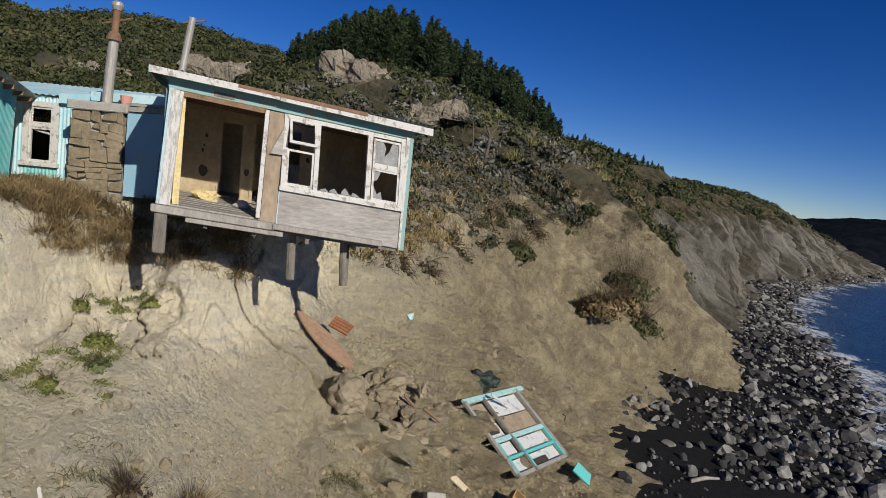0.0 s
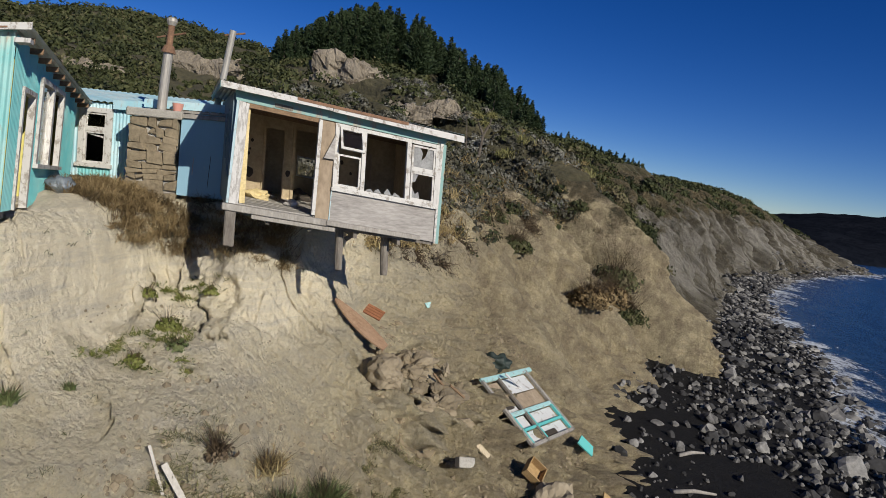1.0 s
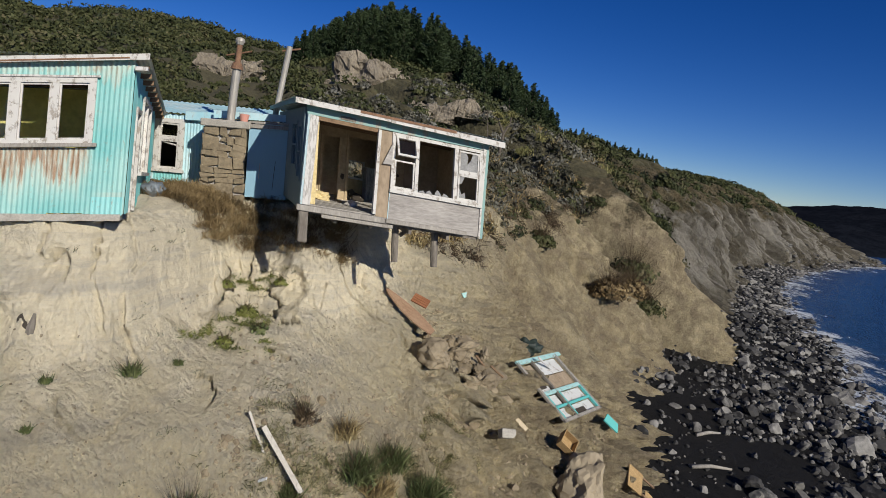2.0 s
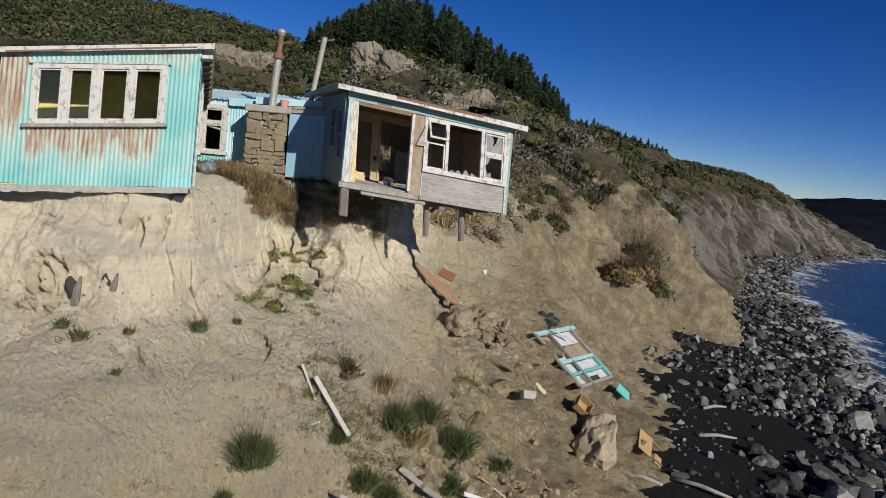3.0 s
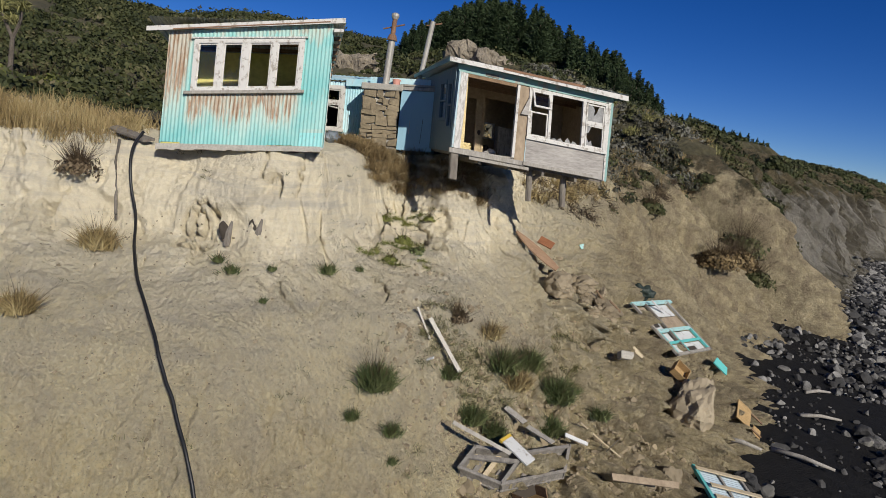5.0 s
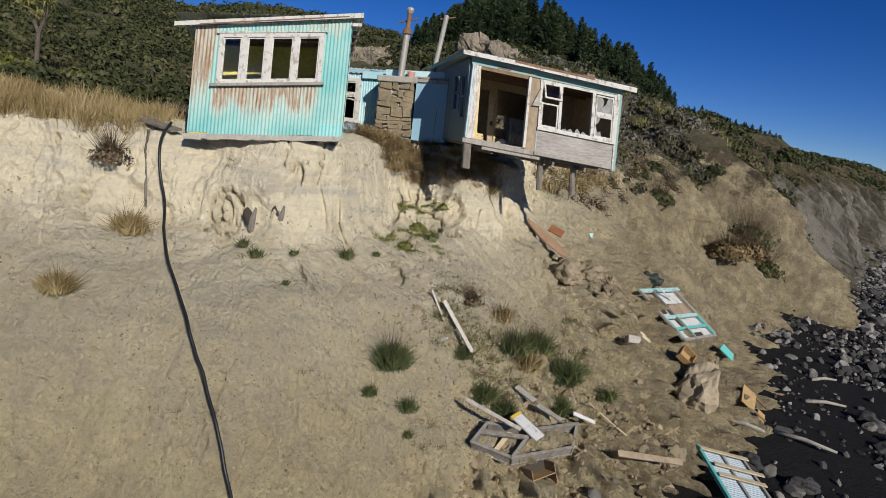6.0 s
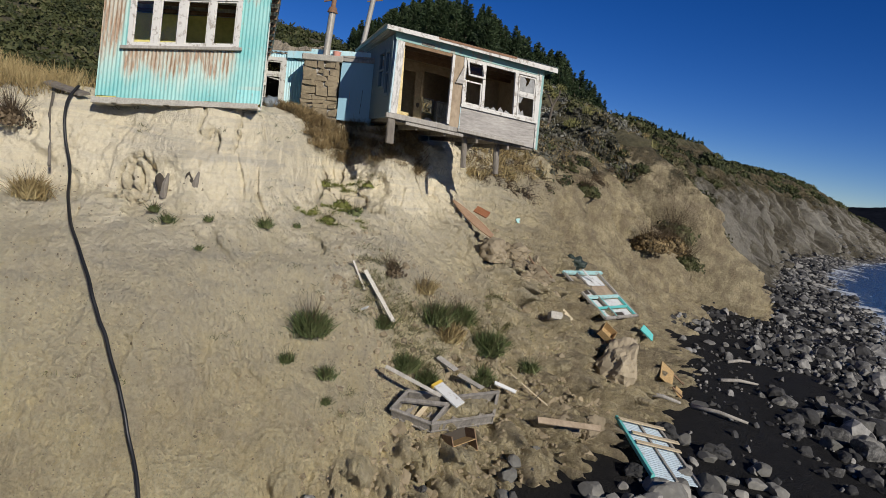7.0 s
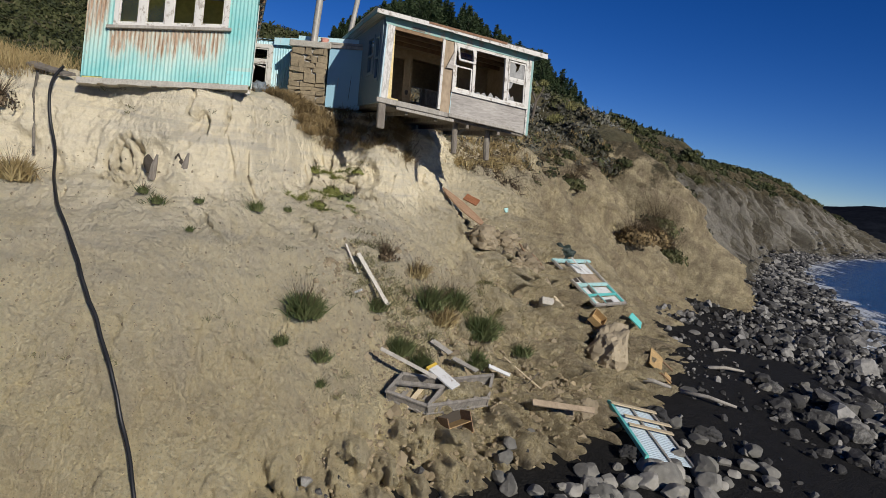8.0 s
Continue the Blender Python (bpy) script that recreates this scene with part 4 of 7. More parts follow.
def iron_shed():
    rnd = random.Random(8)
    s = thing("iron_shed", SHED.corner, "turquoise corrugated iron shed streaked with rust on the cliff edge", "shed")
    W = 3.28

    def head(u):
        return 2.12 + 0.25 * u / W

    corrugated("iron_sheet", SHED, 0.0, 0.53, 0.03, 2.2, -0.012, IRON_FRONT, s, "rust-eaten cream and turquoise sheet", top=head)
    for a, b in ((0.40, 0.98), (0.96, 1.55), (1.53, 2.14), (2.12, 2.72)):
        corrugated("iron_sheet", SHED, a, b, 0.0 + rnd.uniform(-0.01, 0.01), 1.0, -0.012 - 0.002 * rnd.random(), IRON_FRONT, s, "turquoise sheet rusting below the window")
        corrugated("iron_sheet", SHED, a, b, 1.98, 2.3, -0.012, IRON_FRONT, s, top=head)
    corrugated("iron_sheet", SHED, 2.66, W, 0.0, 2.3, -0.014, IRON_FRONT, s, top=head)
    corrugated("patch_sheet", SHED, 2.78, 3.26, -0.02, 0.26, -0.034, IRON_SIDE, s, "paler patch of iron")
    wall_with_holes("front_frame", SHED, 0.02, W - 0.02, 0.0, 2.08, 0.01, 0.05, [(0.54, 2.70, 1.0, 2.0)], OLIVE, s)
    slabm = bmesh.new()
    n = 26
    for i in range(n):
        a, b = -0.06 + (W + 0.02) * i / n, -0.06 + (W + 0.02) * (i + 1) / n
        low = -0.10 - 0.05 * abs(noise.noise((a * 3, 0, 0)))
        box(slabm, SHED, a, b + 0.001, -0.06 - 0.03 * noise.noise((a * 4, 2, 0)), 0.4, low, -0.002)
    part("slab_edge", slabm, CONCRETE, s, "broken concrete footing edge")
    # window, out of line with the sheets
    sl = Axes(SHED.corner, SHED(1, 0, 0.035), SHED(0, 1, 0), SHED(0, 0, 1), SHED(0, 0, -0.02))
    bank = bmesh.new()
    for u0, u1 in ((0.52, 0.61), (0.99, 1.12), (1.49, 1.63), (2.07, 2.19), (2.63, 2.73)):
        box(bank, sl, u0, u1, -0.06, 0.05, 1.0, 1.93)
    box(bank, sl, 0.52, 2.73, -0.062, 0.048, 1.91, 1.99)
    box(bank, sl, 0.52, 2.73, -0.062, 0.048, 1.0, 1.05)
    win = part("window_frame", bank, WHITE_FLAKE, s, "flaking white four-light window frame")
    box_part("window_sill", sl, (0.40, 2.80, -0.12, 0.0, 0.94, 1.0), GREYWOOD, win, "grey bare timber sill", bevel=0.008)
    box_part("head_flashing", sl, (0.46, 2.78, -0.085, -0.01, 1.99, 2.02), WHITE_WORN, win)
    for u0, u1 in ((0.61, 0.99), (1.12, 1.49), (1.63, 2.07), (2.19, 2.63)):
        sash("sash", sl, u0, u1, 1.05, 1.91, -0.03, win, WHITE_FLAKE, 0.03)
    pane("pane", sl, [(0.64, 1.08), (0.96, 1.08), (0.96, 1.88), (0.64, 1.88)], -0.01, win)
    pane("broken_pane", sl, [(1.15, 1.08), (1.46, 1.08), (1.46, 1.88), (1.44, 1.88), (1.42, 1.42), (1.34, 1.33), (1.28, 1.42), (1.2, 1.30), (1.15, 1.34)], -0.01, win)
    # side walls
    right = side_axes(SHED, W)

    def slope(u):
        return 2.32 - 0.05 * u

    for a, b, lo, hi in ((0.0, 0.58, 0, None), (0.58, 1.38, 1.70, None), (1.38, 1.74, 0, None), (1.74, 2.7, 0, 0.66), (2.7, 3.72, 0, 0.66), (1.74, 3.72, 1.96, None), (3.72, 4.6, 0, None), (4.6, 5.4, 0, None)):
        corrugated("iron_sheet", right, a, b, lo, hi or 2.2, -0.012, IRON_SIDE, s, top=(lambda u, t=hi: t) if hi else slope)
    wall_with_holes("side_lining", right, 0.06, 5.35, 0, 2.0, 0.01, 0.05, [(0.58, 1.38, 0.0, 1.7), (1.74, 3.72, 0.66, 1.96)], OLIVE, s)
    f = bmesh.new()
    for u0, u1, v0, v1 in ((0.56, 0.64, 0, 1.71), (1.32, 1.42, 0, 1.71), (0.64, 1.32, 1.64, 1.71)):
        box(f, right, u0, u1, -0.05, 0.06, v0, v1)
    part("door_frame", f, WHITE_FLAKE, s, "white doorway frame without a door")
    f = bmesh.new()
    for u0, u1 in ((1.70, 1.82), (2.66, 2.80), (3.64, 3.76)):
        box(f, right, u0, u1, -0.06, 0.04, 0.66, 1.97)
    box(f, right, 1.70, 3.76, -0.062, 0.038, 1.92, 2.0)
    box(f, right, 1.66, 3.80, -0.10, 0.038, 0.60, 0.665)
    w2 = part("side_window_frame", f, WHITE_FLAKE, s, "flaking white side window frame")
    pane("pane", right, [(1.82, 0.66), (2.66, 0.66), (2.66, 1.92), (1.82, 1.92)], 0.0, w2)
    corrugated("iron_sheet", Axes(SHED.corner, SHED(0, 1, 0), SHED(1, 0, 0), SHED(0, 0, 1)), 0.0, 5.4, 0.0, 2.2, 0.0, IRON_SIDE, s, top=lambda u: slope(u) - 0.2)
    # back wall with a gap, floor, lining and rafters
    wall_with_holes("partition", SHED, 0.03, W - 0.06, 0.0, 2.1, 2.0, 2.04, [(2.35, 2.95, 0.05, 1.5)], OLIVE, s, "olive yellow partition with a doorway")
    wall_with_holes("back_wall", SHED, 0.03, W - 0.06, 0.0, 2.0, 5.36, 5.4, [(0.5, 1.3, 0.9, 1.7)], OLIVE, s, "olive yellow back lining")
    box_part("floor", SHED, (0.02, W - 0.06, 0.06, 5.36, -0.002, 0.04), LINING, s)
    box_part("bench", SHED, (0.06, 1.9, 1.5, 1.98, 0.72, 0.78), BROWNWOOD, s)
    roof = corrugated("roof", SHED, -0.42, W + 0.24, -0.14, 6.2, (2.37, 2.06), IRON_ROOF, s, "corrugated iron roof pitched back", flat=True, deep=0.012)
    slab_part("fascia", SHED, [(-0.42, 2.09), (W + 0.22, 2.36), (W + 0.22, 2.455), (-0.42, 2.175)], -0.17, -0.145, WHITE_FLAKE, roof, "white fascia with rust stains")
    slab_part("rust_strip", SHED, [(0.1, 2.125), (3.2, 2.362), (3.2, 2.385), (0.1, 2.148)], -0.177, -0.171, RUST, roof)
    for k in range(10):
        w = 0.15 + 0.62 * k
        v = 2.30 - 0.05 * (w + 0.12)
        box_part("rafter", SHED, (0.1, W + 0.2, w, w + 0.05, v - 0.06, v + 0.02), BROWNWOOD, roof)
    box_part("barge_soffit", SHED, (W + 0.0, W + 0.2, -0.10, 0.12, 2.20, 2.26), WHITE_WORN, roof)
    return s


iron_shed()

# ---- the low cottage behind, with its chimney ----
MID = Axes((-9.11, 13.50, 7.61), (0.9915, 0.002, 0.0395), (-0.062, 0.9941, 0.027), (-0.016, 0.013, 0.90))


def iron_cottage():
    c = thing("iron_cottage", MID.corner, "low pale blue corrugated iron cottage with a flaking white window", "cottage")
    for a, b in ((-1.2, -0.5), (-0.52, 0.40), (1.10, 1.72), (1.7, 2.4), (2.38, 3.1), (3.08, 3.9)):
        corrugated("iron_sheet", MID, a, b, -0.75, 1.36, 0.0, IRON_BLUE, c)
    corrugated("iron_sheet", MID, 0.38, 1.12, -0.75, -0.16, 0.0, IRON_SIDE, c)
    corrugated("iron_sheet", MID, 0.38, 1.12, 1.20, 1.36, 0.0, IRON_BLUE, c)
    f = bmesh.new()
    for u0, u1, v0, v1 in ((0.38, 0.50, -0.16, 1.24), (0.99, 1.12, -0.16, 1.24)):
        box(f, MID, u0, u1, -0.05, 0.06, v0, v1)
    box(f, MID, 0.50, 0.99, -0.048, 0.058, 1.12, 1.24)
    box(f, MID, 0.34, 1.15, -0.09, 0.058, -0.22, -0.13)
    box(f, MID, 0.50, 0.99, -0.03, 0.04, 0.66, 0.72)
    win = part("window_frame", f, WHITE_FLAKE, c, "wide flaking white window frame")
    sash("sash", MID, 0.50, 0.99, -0.13, 0.66, -0.02, win, WHITE_FLAKE, 0.05)
    sash("sash", MID, 0.50, 0.99, 0.72, 1.12, -0.02, win, WHITE_FLAKE, 0.05)
    pane("broken_pane", MID, [(0.55, 0.77), (0.94, 0.77), (0.94, 1.07), (0.85, 1.07), (0.78, 0.92), (0.55, 1.05)], 0.0, win)
    slab_part("blind_scrap", MID, [(0.56, 0.58), (0.93, 0.50), (0.93, 0.545), (0.56, 0.61)], 0.04, 0.05, WHITE_WORN, win)
    # the room's shade is put into its near-black back, floor and ceiling
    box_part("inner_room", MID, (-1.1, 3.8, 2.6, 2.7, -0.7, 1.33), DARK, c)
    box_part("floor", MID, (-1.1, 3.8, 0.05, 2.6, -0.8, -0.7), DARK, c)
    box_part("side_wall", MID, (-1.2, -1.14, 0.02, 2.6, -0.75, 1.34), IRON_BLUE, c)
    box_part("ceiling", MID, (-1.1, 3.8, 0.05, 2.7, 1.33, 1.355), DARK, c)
    roof = corrugated("roof", MID, -1.3, 4.1, -0.10, 2.9, (1.40, 1.78), IRON_BLUE, c, "faded blue roof iron with rust patches", flat=True, deep=0.015, pitch=0.15)
    slab_part("flashing", MID, [(1.15, 1.24), (1.95, 1.26), (1.95, 1.50), (1.15, 1.46)], -0.14, -0.12, IRON_BLUE, roof)
    slab_part("lean_flashing", MID, [(1.90, 1.36), (3.9, 1.42), (3.9, 1.60), (1.90, 1.56)], -0.35, -0.33, IRON_BLUE, roof, "rust-stained strip of pale blue iron")
    # the blue lean-to cupboard against the hut
    b = thing("blue_cupboard", MID.corner, "chalky blue boarded lean-to cupboard in the shade beside the chimney", "cupboard")
    slab_part("front_panel", MID, [(2.93, -0.60), (3.90, -0.60), (3.92, 1.20), (2.93, 1.18)], -0.96, -0.93, BLUE_PANEL, b)
    slab_part("panel_stain", MID, [(3.22, -0.1), (3.237, -0.1), (3.245, 0.3), (3.228, 0.3)], -0.965, -0.961, WHITE_WORN, b)
    slab_part("panel_seam", MID, [(3.56, -0.36), (3.571, -0.36), (3.60, 0.38), (3.59, 0.38)], -0.964, -0.961, DARK, b)
    slab_part("side_panel", MID, [(2.92, -0.60), (2.94, -0.60), (2.94, 1.18), (2.92, 1.18)], -0.925, -0.02, BLUE_PANEL, b)
    slab_part("top_board", MID, [(2.86, 1.19), (3.98, 1.21), (3.98, 1.30), (2.86, 1.29)], -1.02, -0.4, GREYWOOD, b)
    slab_part("loose_board", MID, [(2.9, 1.31), (3.85, 1.32), (3.85, 1.38), (2.9, 1.36)], -0.98, -0.6, GREYWOOD, b)
    # chimney of field stones
    ch = thing("stone_chimney", MID.corner, "square brown fieldstone chimney base with a pale concrete cap", "chimney")
    box_part("core", MID, (1.93, 2.86, -0.93, -0.03, -1.0, 1.13), CONCRETE, ch)
    box_part("cap_slab", MID, (1.80, 2.96, -1.06, -0.03, 1.14, 1.33), CONCRETE, ch, "pale concrete cap", bevel=0.02)
    rnd = random.Random(3)
    v = -1.0
    while v < 1.10:
        tall = min(rnd.uniform(0.13, 0.30), 1.135 - v)
        for face in ("front", "left"):
            u, end = (1.87, 2.90) if face == "front" else (-0.98, -0.05)
            while u < end - 0.03:
                wide = min(rnd.uniform(0.14, 0.46), end - u)
                if end - u - wide < 0.1:
                    wide = end - u
                bm = bmesh.new()
                g = 0.006
                lump = rnd.uniform(0.0, 0.06)
                t0, t1 = rnd.uniform(-0.06, 0.06), rnd.uniform(-0.06, 0.06)
                if face == "front":
                    slab(bm, MID, [(u + g, v + g + t0), (u + wide - g, v + g + t1), (u + wide - g + t1, v + tall - g + t0), (u + g + t0, v + tall - g - t1)], -0.985 - lump, -0.92)
                else:
                    box(bm, MID, 1.87 - lump, 1.935, u + g, u + wide - g, v + g, v + tall - g)
                bmesh.ops.bevel(bm, geom=bm.edges[:], offset=0.009, segments=1, affect="EDGES")
                for vert in bm.verts:
                    vert.co += Vector((noise.noise(vert.co * 6), noise.noise(vert.co * 6 + Vector((5, 0, 0))), noise.noise(vert.co * 6 + Vector((0, 5, 0))))) * 0.03
                part("stone", bm, STONE, ch)
                u += wide
        v += tall
    # flues
    fl = thing("flue_pipe", MID.corner + MID(2.42, -0.75, 1.31), "tall pale metal flue pipe with a rusty collar and cowl", "flue")
    bm = bmesh.new()
    tube(bm, [(0, 0, 0), (0.02, 0, 0.65), (0.05, 0, 1.28)], 0.095, 14)
    part("pipe", bm, PIPE_IRON, fl)
    bm = bmesh.new()
    tube(bm, [(0.045, 0, 1.20), (0.05, 0, 1.34), (0.05, 0, 1.36)], [0.15, 0.10, 0.07], 14)
    part("collar", bm, RUST, fl, "rusty cone collar")
    bm = bmesh.new()
    tube(bm, [(0.05, 0, 1.34), (0.07, 0, 1.78)], 0.065, 12)
    part("upper_pipe", bm, RUST, fl, "rusted narrow upper pipe")
    bm = bmesh.new()
    tube(bm, [(0.07, 0, 1.76), (0.07, 0, 1.84), (0.07, 0, 1.90), (0.07, 0, 1.93)], [0.075, 0.11, 0.10, 0.04], 12)
    part("cowl", bm, PIPE_IRON, fl)
    bm = bmesh.new()
    tube(bm, [(-0.25, 0.1, 1.50), (0.33, 0.1, 1.66)], 0.02, 6)
    part("stay_bar", bm, RUST, fl)
    st = thing("vent_pipe", MID.corner + MID(3.12, 0.9, 1.5), "plain grey vent pipe leaning over the cottage roof", "pipe")
    bm = bmesh.new()
    tube(bm, [(0, 0, -0.1), (0.12, 0, 0.9), (0.23, 0, 1.85)], 0.075, 12)
    part("pipe", bm, PIPE_IRON, st)
    bm = bmesh.new()
    tube(bm, [(0.05, 0, 1.72), (0.5, 0.05, 1.83)], 0.022, 6)
    part("arm", bm, RUST, st)
    pot = thing("plastic_pot", MID.corner + MID(2.68, -0.5, 1.33), "small pink plastic pot on the chimney cap", "pot")
    bm = bmesh.new()
    tube(bm, [(0, 0, 0), (0, 0, 0.17), (0, 0, 0.175), (0, 0, 0.02)], [0.085, 0.12, 0.105, 0.075], 14)
    part("body", bm, PINK, pot)


iron_cottage()

# ---- plants ----
from mathutils.bvhtree import BVHTree


def surface_tree(*names):
    vs, fs, o = [], [], 0
    for n in names:
        me = bpy.data.objects[n].data
        co, ids = np.empty(len(me.vertices) * 3, np.float32), np.empty(len(me.loops), np.int32)
        me.vertices.foreach_get("co", co)
        me.loops.foreach_get("vertex_index", ids)
        vs += co.reshape(-1, 3).tolist()
        fs += (ids.reshape(-1, 4) + o).tolist()
        o += len(me.vertices)
    return BVHTree.FromPolygons(vs, fs)


LAND = surface_tree("cliff", "cliff_far", "hillside", "beach")
FACE = surface_tree("cliff", "cliff_far")


def ground(x, y):
    hit = LAND.ray_cast(Vector((x, y, 90)), Vector((0, 0, -1)))
    return hit[0].z if hit[0] is not None else 0.0


def plant_material(name, stops, clump=0.5, rough=0.7):
    m = material(name, stops[1], rough)
    g = m.node_tree.nodes.new("ShaderNodeNewGeometry")
    n = noise_fac(m, clump, 3, 0.6)
    f = maths(m, "ADD", maths(m, "MULTIPLY", g.outputs["Random Per Island"], 0.24), maths(m, "MULTIPLY", maths(m, "SUBTRACT", n, 0.24), 1.45))
    base(m, ramp(m, f, [(0.15 + 0.7 * i / (len(stops) - 1), c) for i, c in enumerate(stops)]))
    m.node_tree.nodes["Principled BSDF"].inputs["Specular IOR Level"].default_value = 0.25
    return m


SCRUB = plant_material("olive_scrub_leaves", [(0.014, 0.019, 0.008), (0.036, 0.044, 0.016), (0.07, 0.076, 0.027), (0.15, 0.125, 0.07)], 0.35)
GREY_SCRUB = plant_material("grey_brown_scrub", [(0.020, 0.022, 0.013), (0.06, 0.057, 0.036), (0.15, 0.145, 0.118), (0.27, 0.27, 0.24)], 0.5)
BRIGHT = plant_material("fresh_green_leaves", [(0.04, 0.05, 0.012), (0.125, 0.14, 0.03), (0.24, 0.24, 0.08)], 2.0)
BUSH_GREEN = plant_material("dull_green_leaves", [(0.035, 0.05, 0.018), (0.09, 0.115, 0.04), (0.19, 0.20, 0.09)], 3.0)
NEEDLES = plant_material("pine_needles", [(0.012, 0.02, 0.009), (0.026, 0.044, 0.017), (0.055, 0.075, 0.028)], 0.5)
DRY = plant_material("dry_straw_grass", [(0.16, 0.11, 0.045), (0.32, 0.24, 0.11), (0.46, 0.38, 0.2)], 1.2)
DEAD = plant_material("dead_brown_brush", [(0.035, 0.024, 0.015), (0.09, 0.062, 0.036), (0.2, 0.15, 0.09)], 1.0)
EDGE = plant_material("brown_edge_grass", [(0.045, 0.035, 0.018), (0.16, 0.11, 0.05), (0.36, 0.27, 0.14)], 1.6)
BARK = plain_noise("grey_bark", (0.05, 0.042, 0.033), (0.17, 0.14, 0.11), 5, 0.95, 0.6, 0.02)
FLAX = plant_material("straw_flax_leaves", [(0.08, 0.085, 0.03), (0.20, 0.19, 0.07), (0.36, 0.33, 0.15)], 1.0)


def quads_object(name, verts, mat, parent=None, smooth=False):
    """verts: (n, 4, 3) loose quads, or (n, 3, 3) loose triangles, in one mesh."""
    n, k = verts.shape[:2]
    me = bpy.data.meshes.new(name)
    me.vertices.add(n * k)
    me.vertices.foreach_set("co", verts.reshape(-1).astype(np.float32))
    me.loops.add(n * k)
    me.loops.foreach_set("vertex_index", np.arange(n * k, dtype=np.int32))
    me.polygons.add(n)
    me.polygons.foreach_set("loop_start", np.arange(0, n * k, k, dtype=np.int32))
    me.polygons.foreach_set("loop_total", np.full(n, k, np.int32))
    me.update(calc_edges=True)
    me.materials.append(mat)
    ob = new(name, me)
    if parent is not None:
        ob.parent = parent
    return ob


def unit(v):
    return v / np.maximum(np.linalg.norm(v, axis=-1, keepdims=True), 1e-9)


def blades(rng, root, length, spread=0.5, width=0.012, lean=(0, 0, 0), droop=0.25):
    """Narrow blades from their roots: two-piece, bent; as quads."""
    n = len(root)
    d = unit(rng.normal(size=(n, 3)) * (spread, spread, 0.15) + (0, 0, 1) + np.asarray(lean))
    l = (np.asarray(length) * rng.uniform(0.5, 1.2, n))[:, None]
    side = unit(np.cross(d, rng.normal(size=(n, 3)))) * (np.asarray(width) * rng.uniform(0.6, 1.3, n))[:, None]
    mid = root + d * l * 0.55
    tip = root + d * l + np.array((0, 0, -1.0)) * l * droop * rng.uniform(0.2, 1.4, n)[:, None] + d * (0, 0, 0)
    lower = np.stack([root - side, root + side, mid + side * 0.7, mid - side * 0.7], 1)
    upper = np.stack([mid - side * 0.7, mid + side * 0.7, tip + side * 0.1, tip - side * 0.1], 1)
    return np.concatenate([lower, upper])


def shrub_cloud(rng, spots, radius, per, size, flat=0.75):
    """Leaf quads lying over the lumpy skin of the shrubs at the spots (n, 3)."""
    n = len(spots)
    c = np.repeat(spots, per, axis=0)
    r = np.repeat(radius, per)
    d = unit(rng.normal(size=(n * per, 3)))
    d[:, 2] = np.abs(d[:, 2]) * 1.1 - 0.25
    lump = 1 + 0.30 * lattice(d * 2.2 + np.repeat(rng.uniform(0, 50, (n, 3)), per, axis=0), 7)
    p = c + d * (r * lump * rng.uniform(0.55, 0.98, n * per))[:, None] * (1, 1, flat)
    out = unit(d + 0.45 * rng.normal(size=d.shape))
    a = unit(np.cross(out, rng.normal(size=d.shape)))
    b = np.cross(out, a)
    s = (np.repeat(size, per) * rng.uniform(0.7, 1.7, n * per))[:, None]
    return np.stack([p - a * s, p - b * s * 0.55, p + a * s, p + b * s * 0.55], 1)


def stuff(ob, label, category):
    return tagged(ob, label, category, kind="stuff")


BLUFFS = ((-7.9, 51.0, 14.3, 3.0), (-10.3, 49.0, 12.8, 1.9), (-3.0, 40.2, 11.8, 1.2), (-28.2, 50.4, 12.2, 1.8), (-23.0, 61, 14.2, 2.6), (-0.6, 41.0, 11.4, 1.2))


def hill_scrub():
    rng = np.random.default_rng(12)
    spots, rad, siz = [], [], []
    while len(spots) < 5200:
        az, d = math.radians(rng.uniform(-62, 15)), 20 + 135 * rng.random() ** 1.15
        x, y = math.sin(az) * d, math.cos(az) * d
        if seaward(np.array([x]), np.array([y]))[0][0] > 0.5:
            continue
        if x > -13 and y < 17:
            continue
        if any((x - bx) ** 2 + (y - by) ** 2 < (0.7 * br) ** 2 for bx, by, _, br in BLUFFS):
            continue
        low = any(abs(math.degrees(az) - math.degrees(math.atan2(bx, by))) < 2.6 and 24 < d < math.hypot(bx, by) for bx, by, _, br in BLUFFS if br > 2)
        spots.append((x, y, ground(x, y)))
        rad.append((0.35 if low else 1.0) * (0.55 + 0.010 * d) * min(math.exp(rng.normal(0.0, 0.42)), 1.3))
        siz.append(0.05 + 0.0015 * d)
    spots, rad, siz = map(np.array, (spots, rad, siz))
    grey = lattice(spots * (0.05, 0.05, 0), 77) + 0.012 * (spots[:, 0] + 8) > 0.28
    for name, pick, mat, label in (("hill_scrub", ~grey, SCRUB, "dense olive-green coastal scrub covering the hillside"), ("grey_hill_scrub", grey, GREY_SCRUB, "grey-brown wind-bitten scrub on the hillside")):
        q = shrub_cloud(rng, spots[pick], rad[pick], 90, siz[pick])
        stuff(quads_object(name, q, mat), label, "scrub")


hill_scrub()


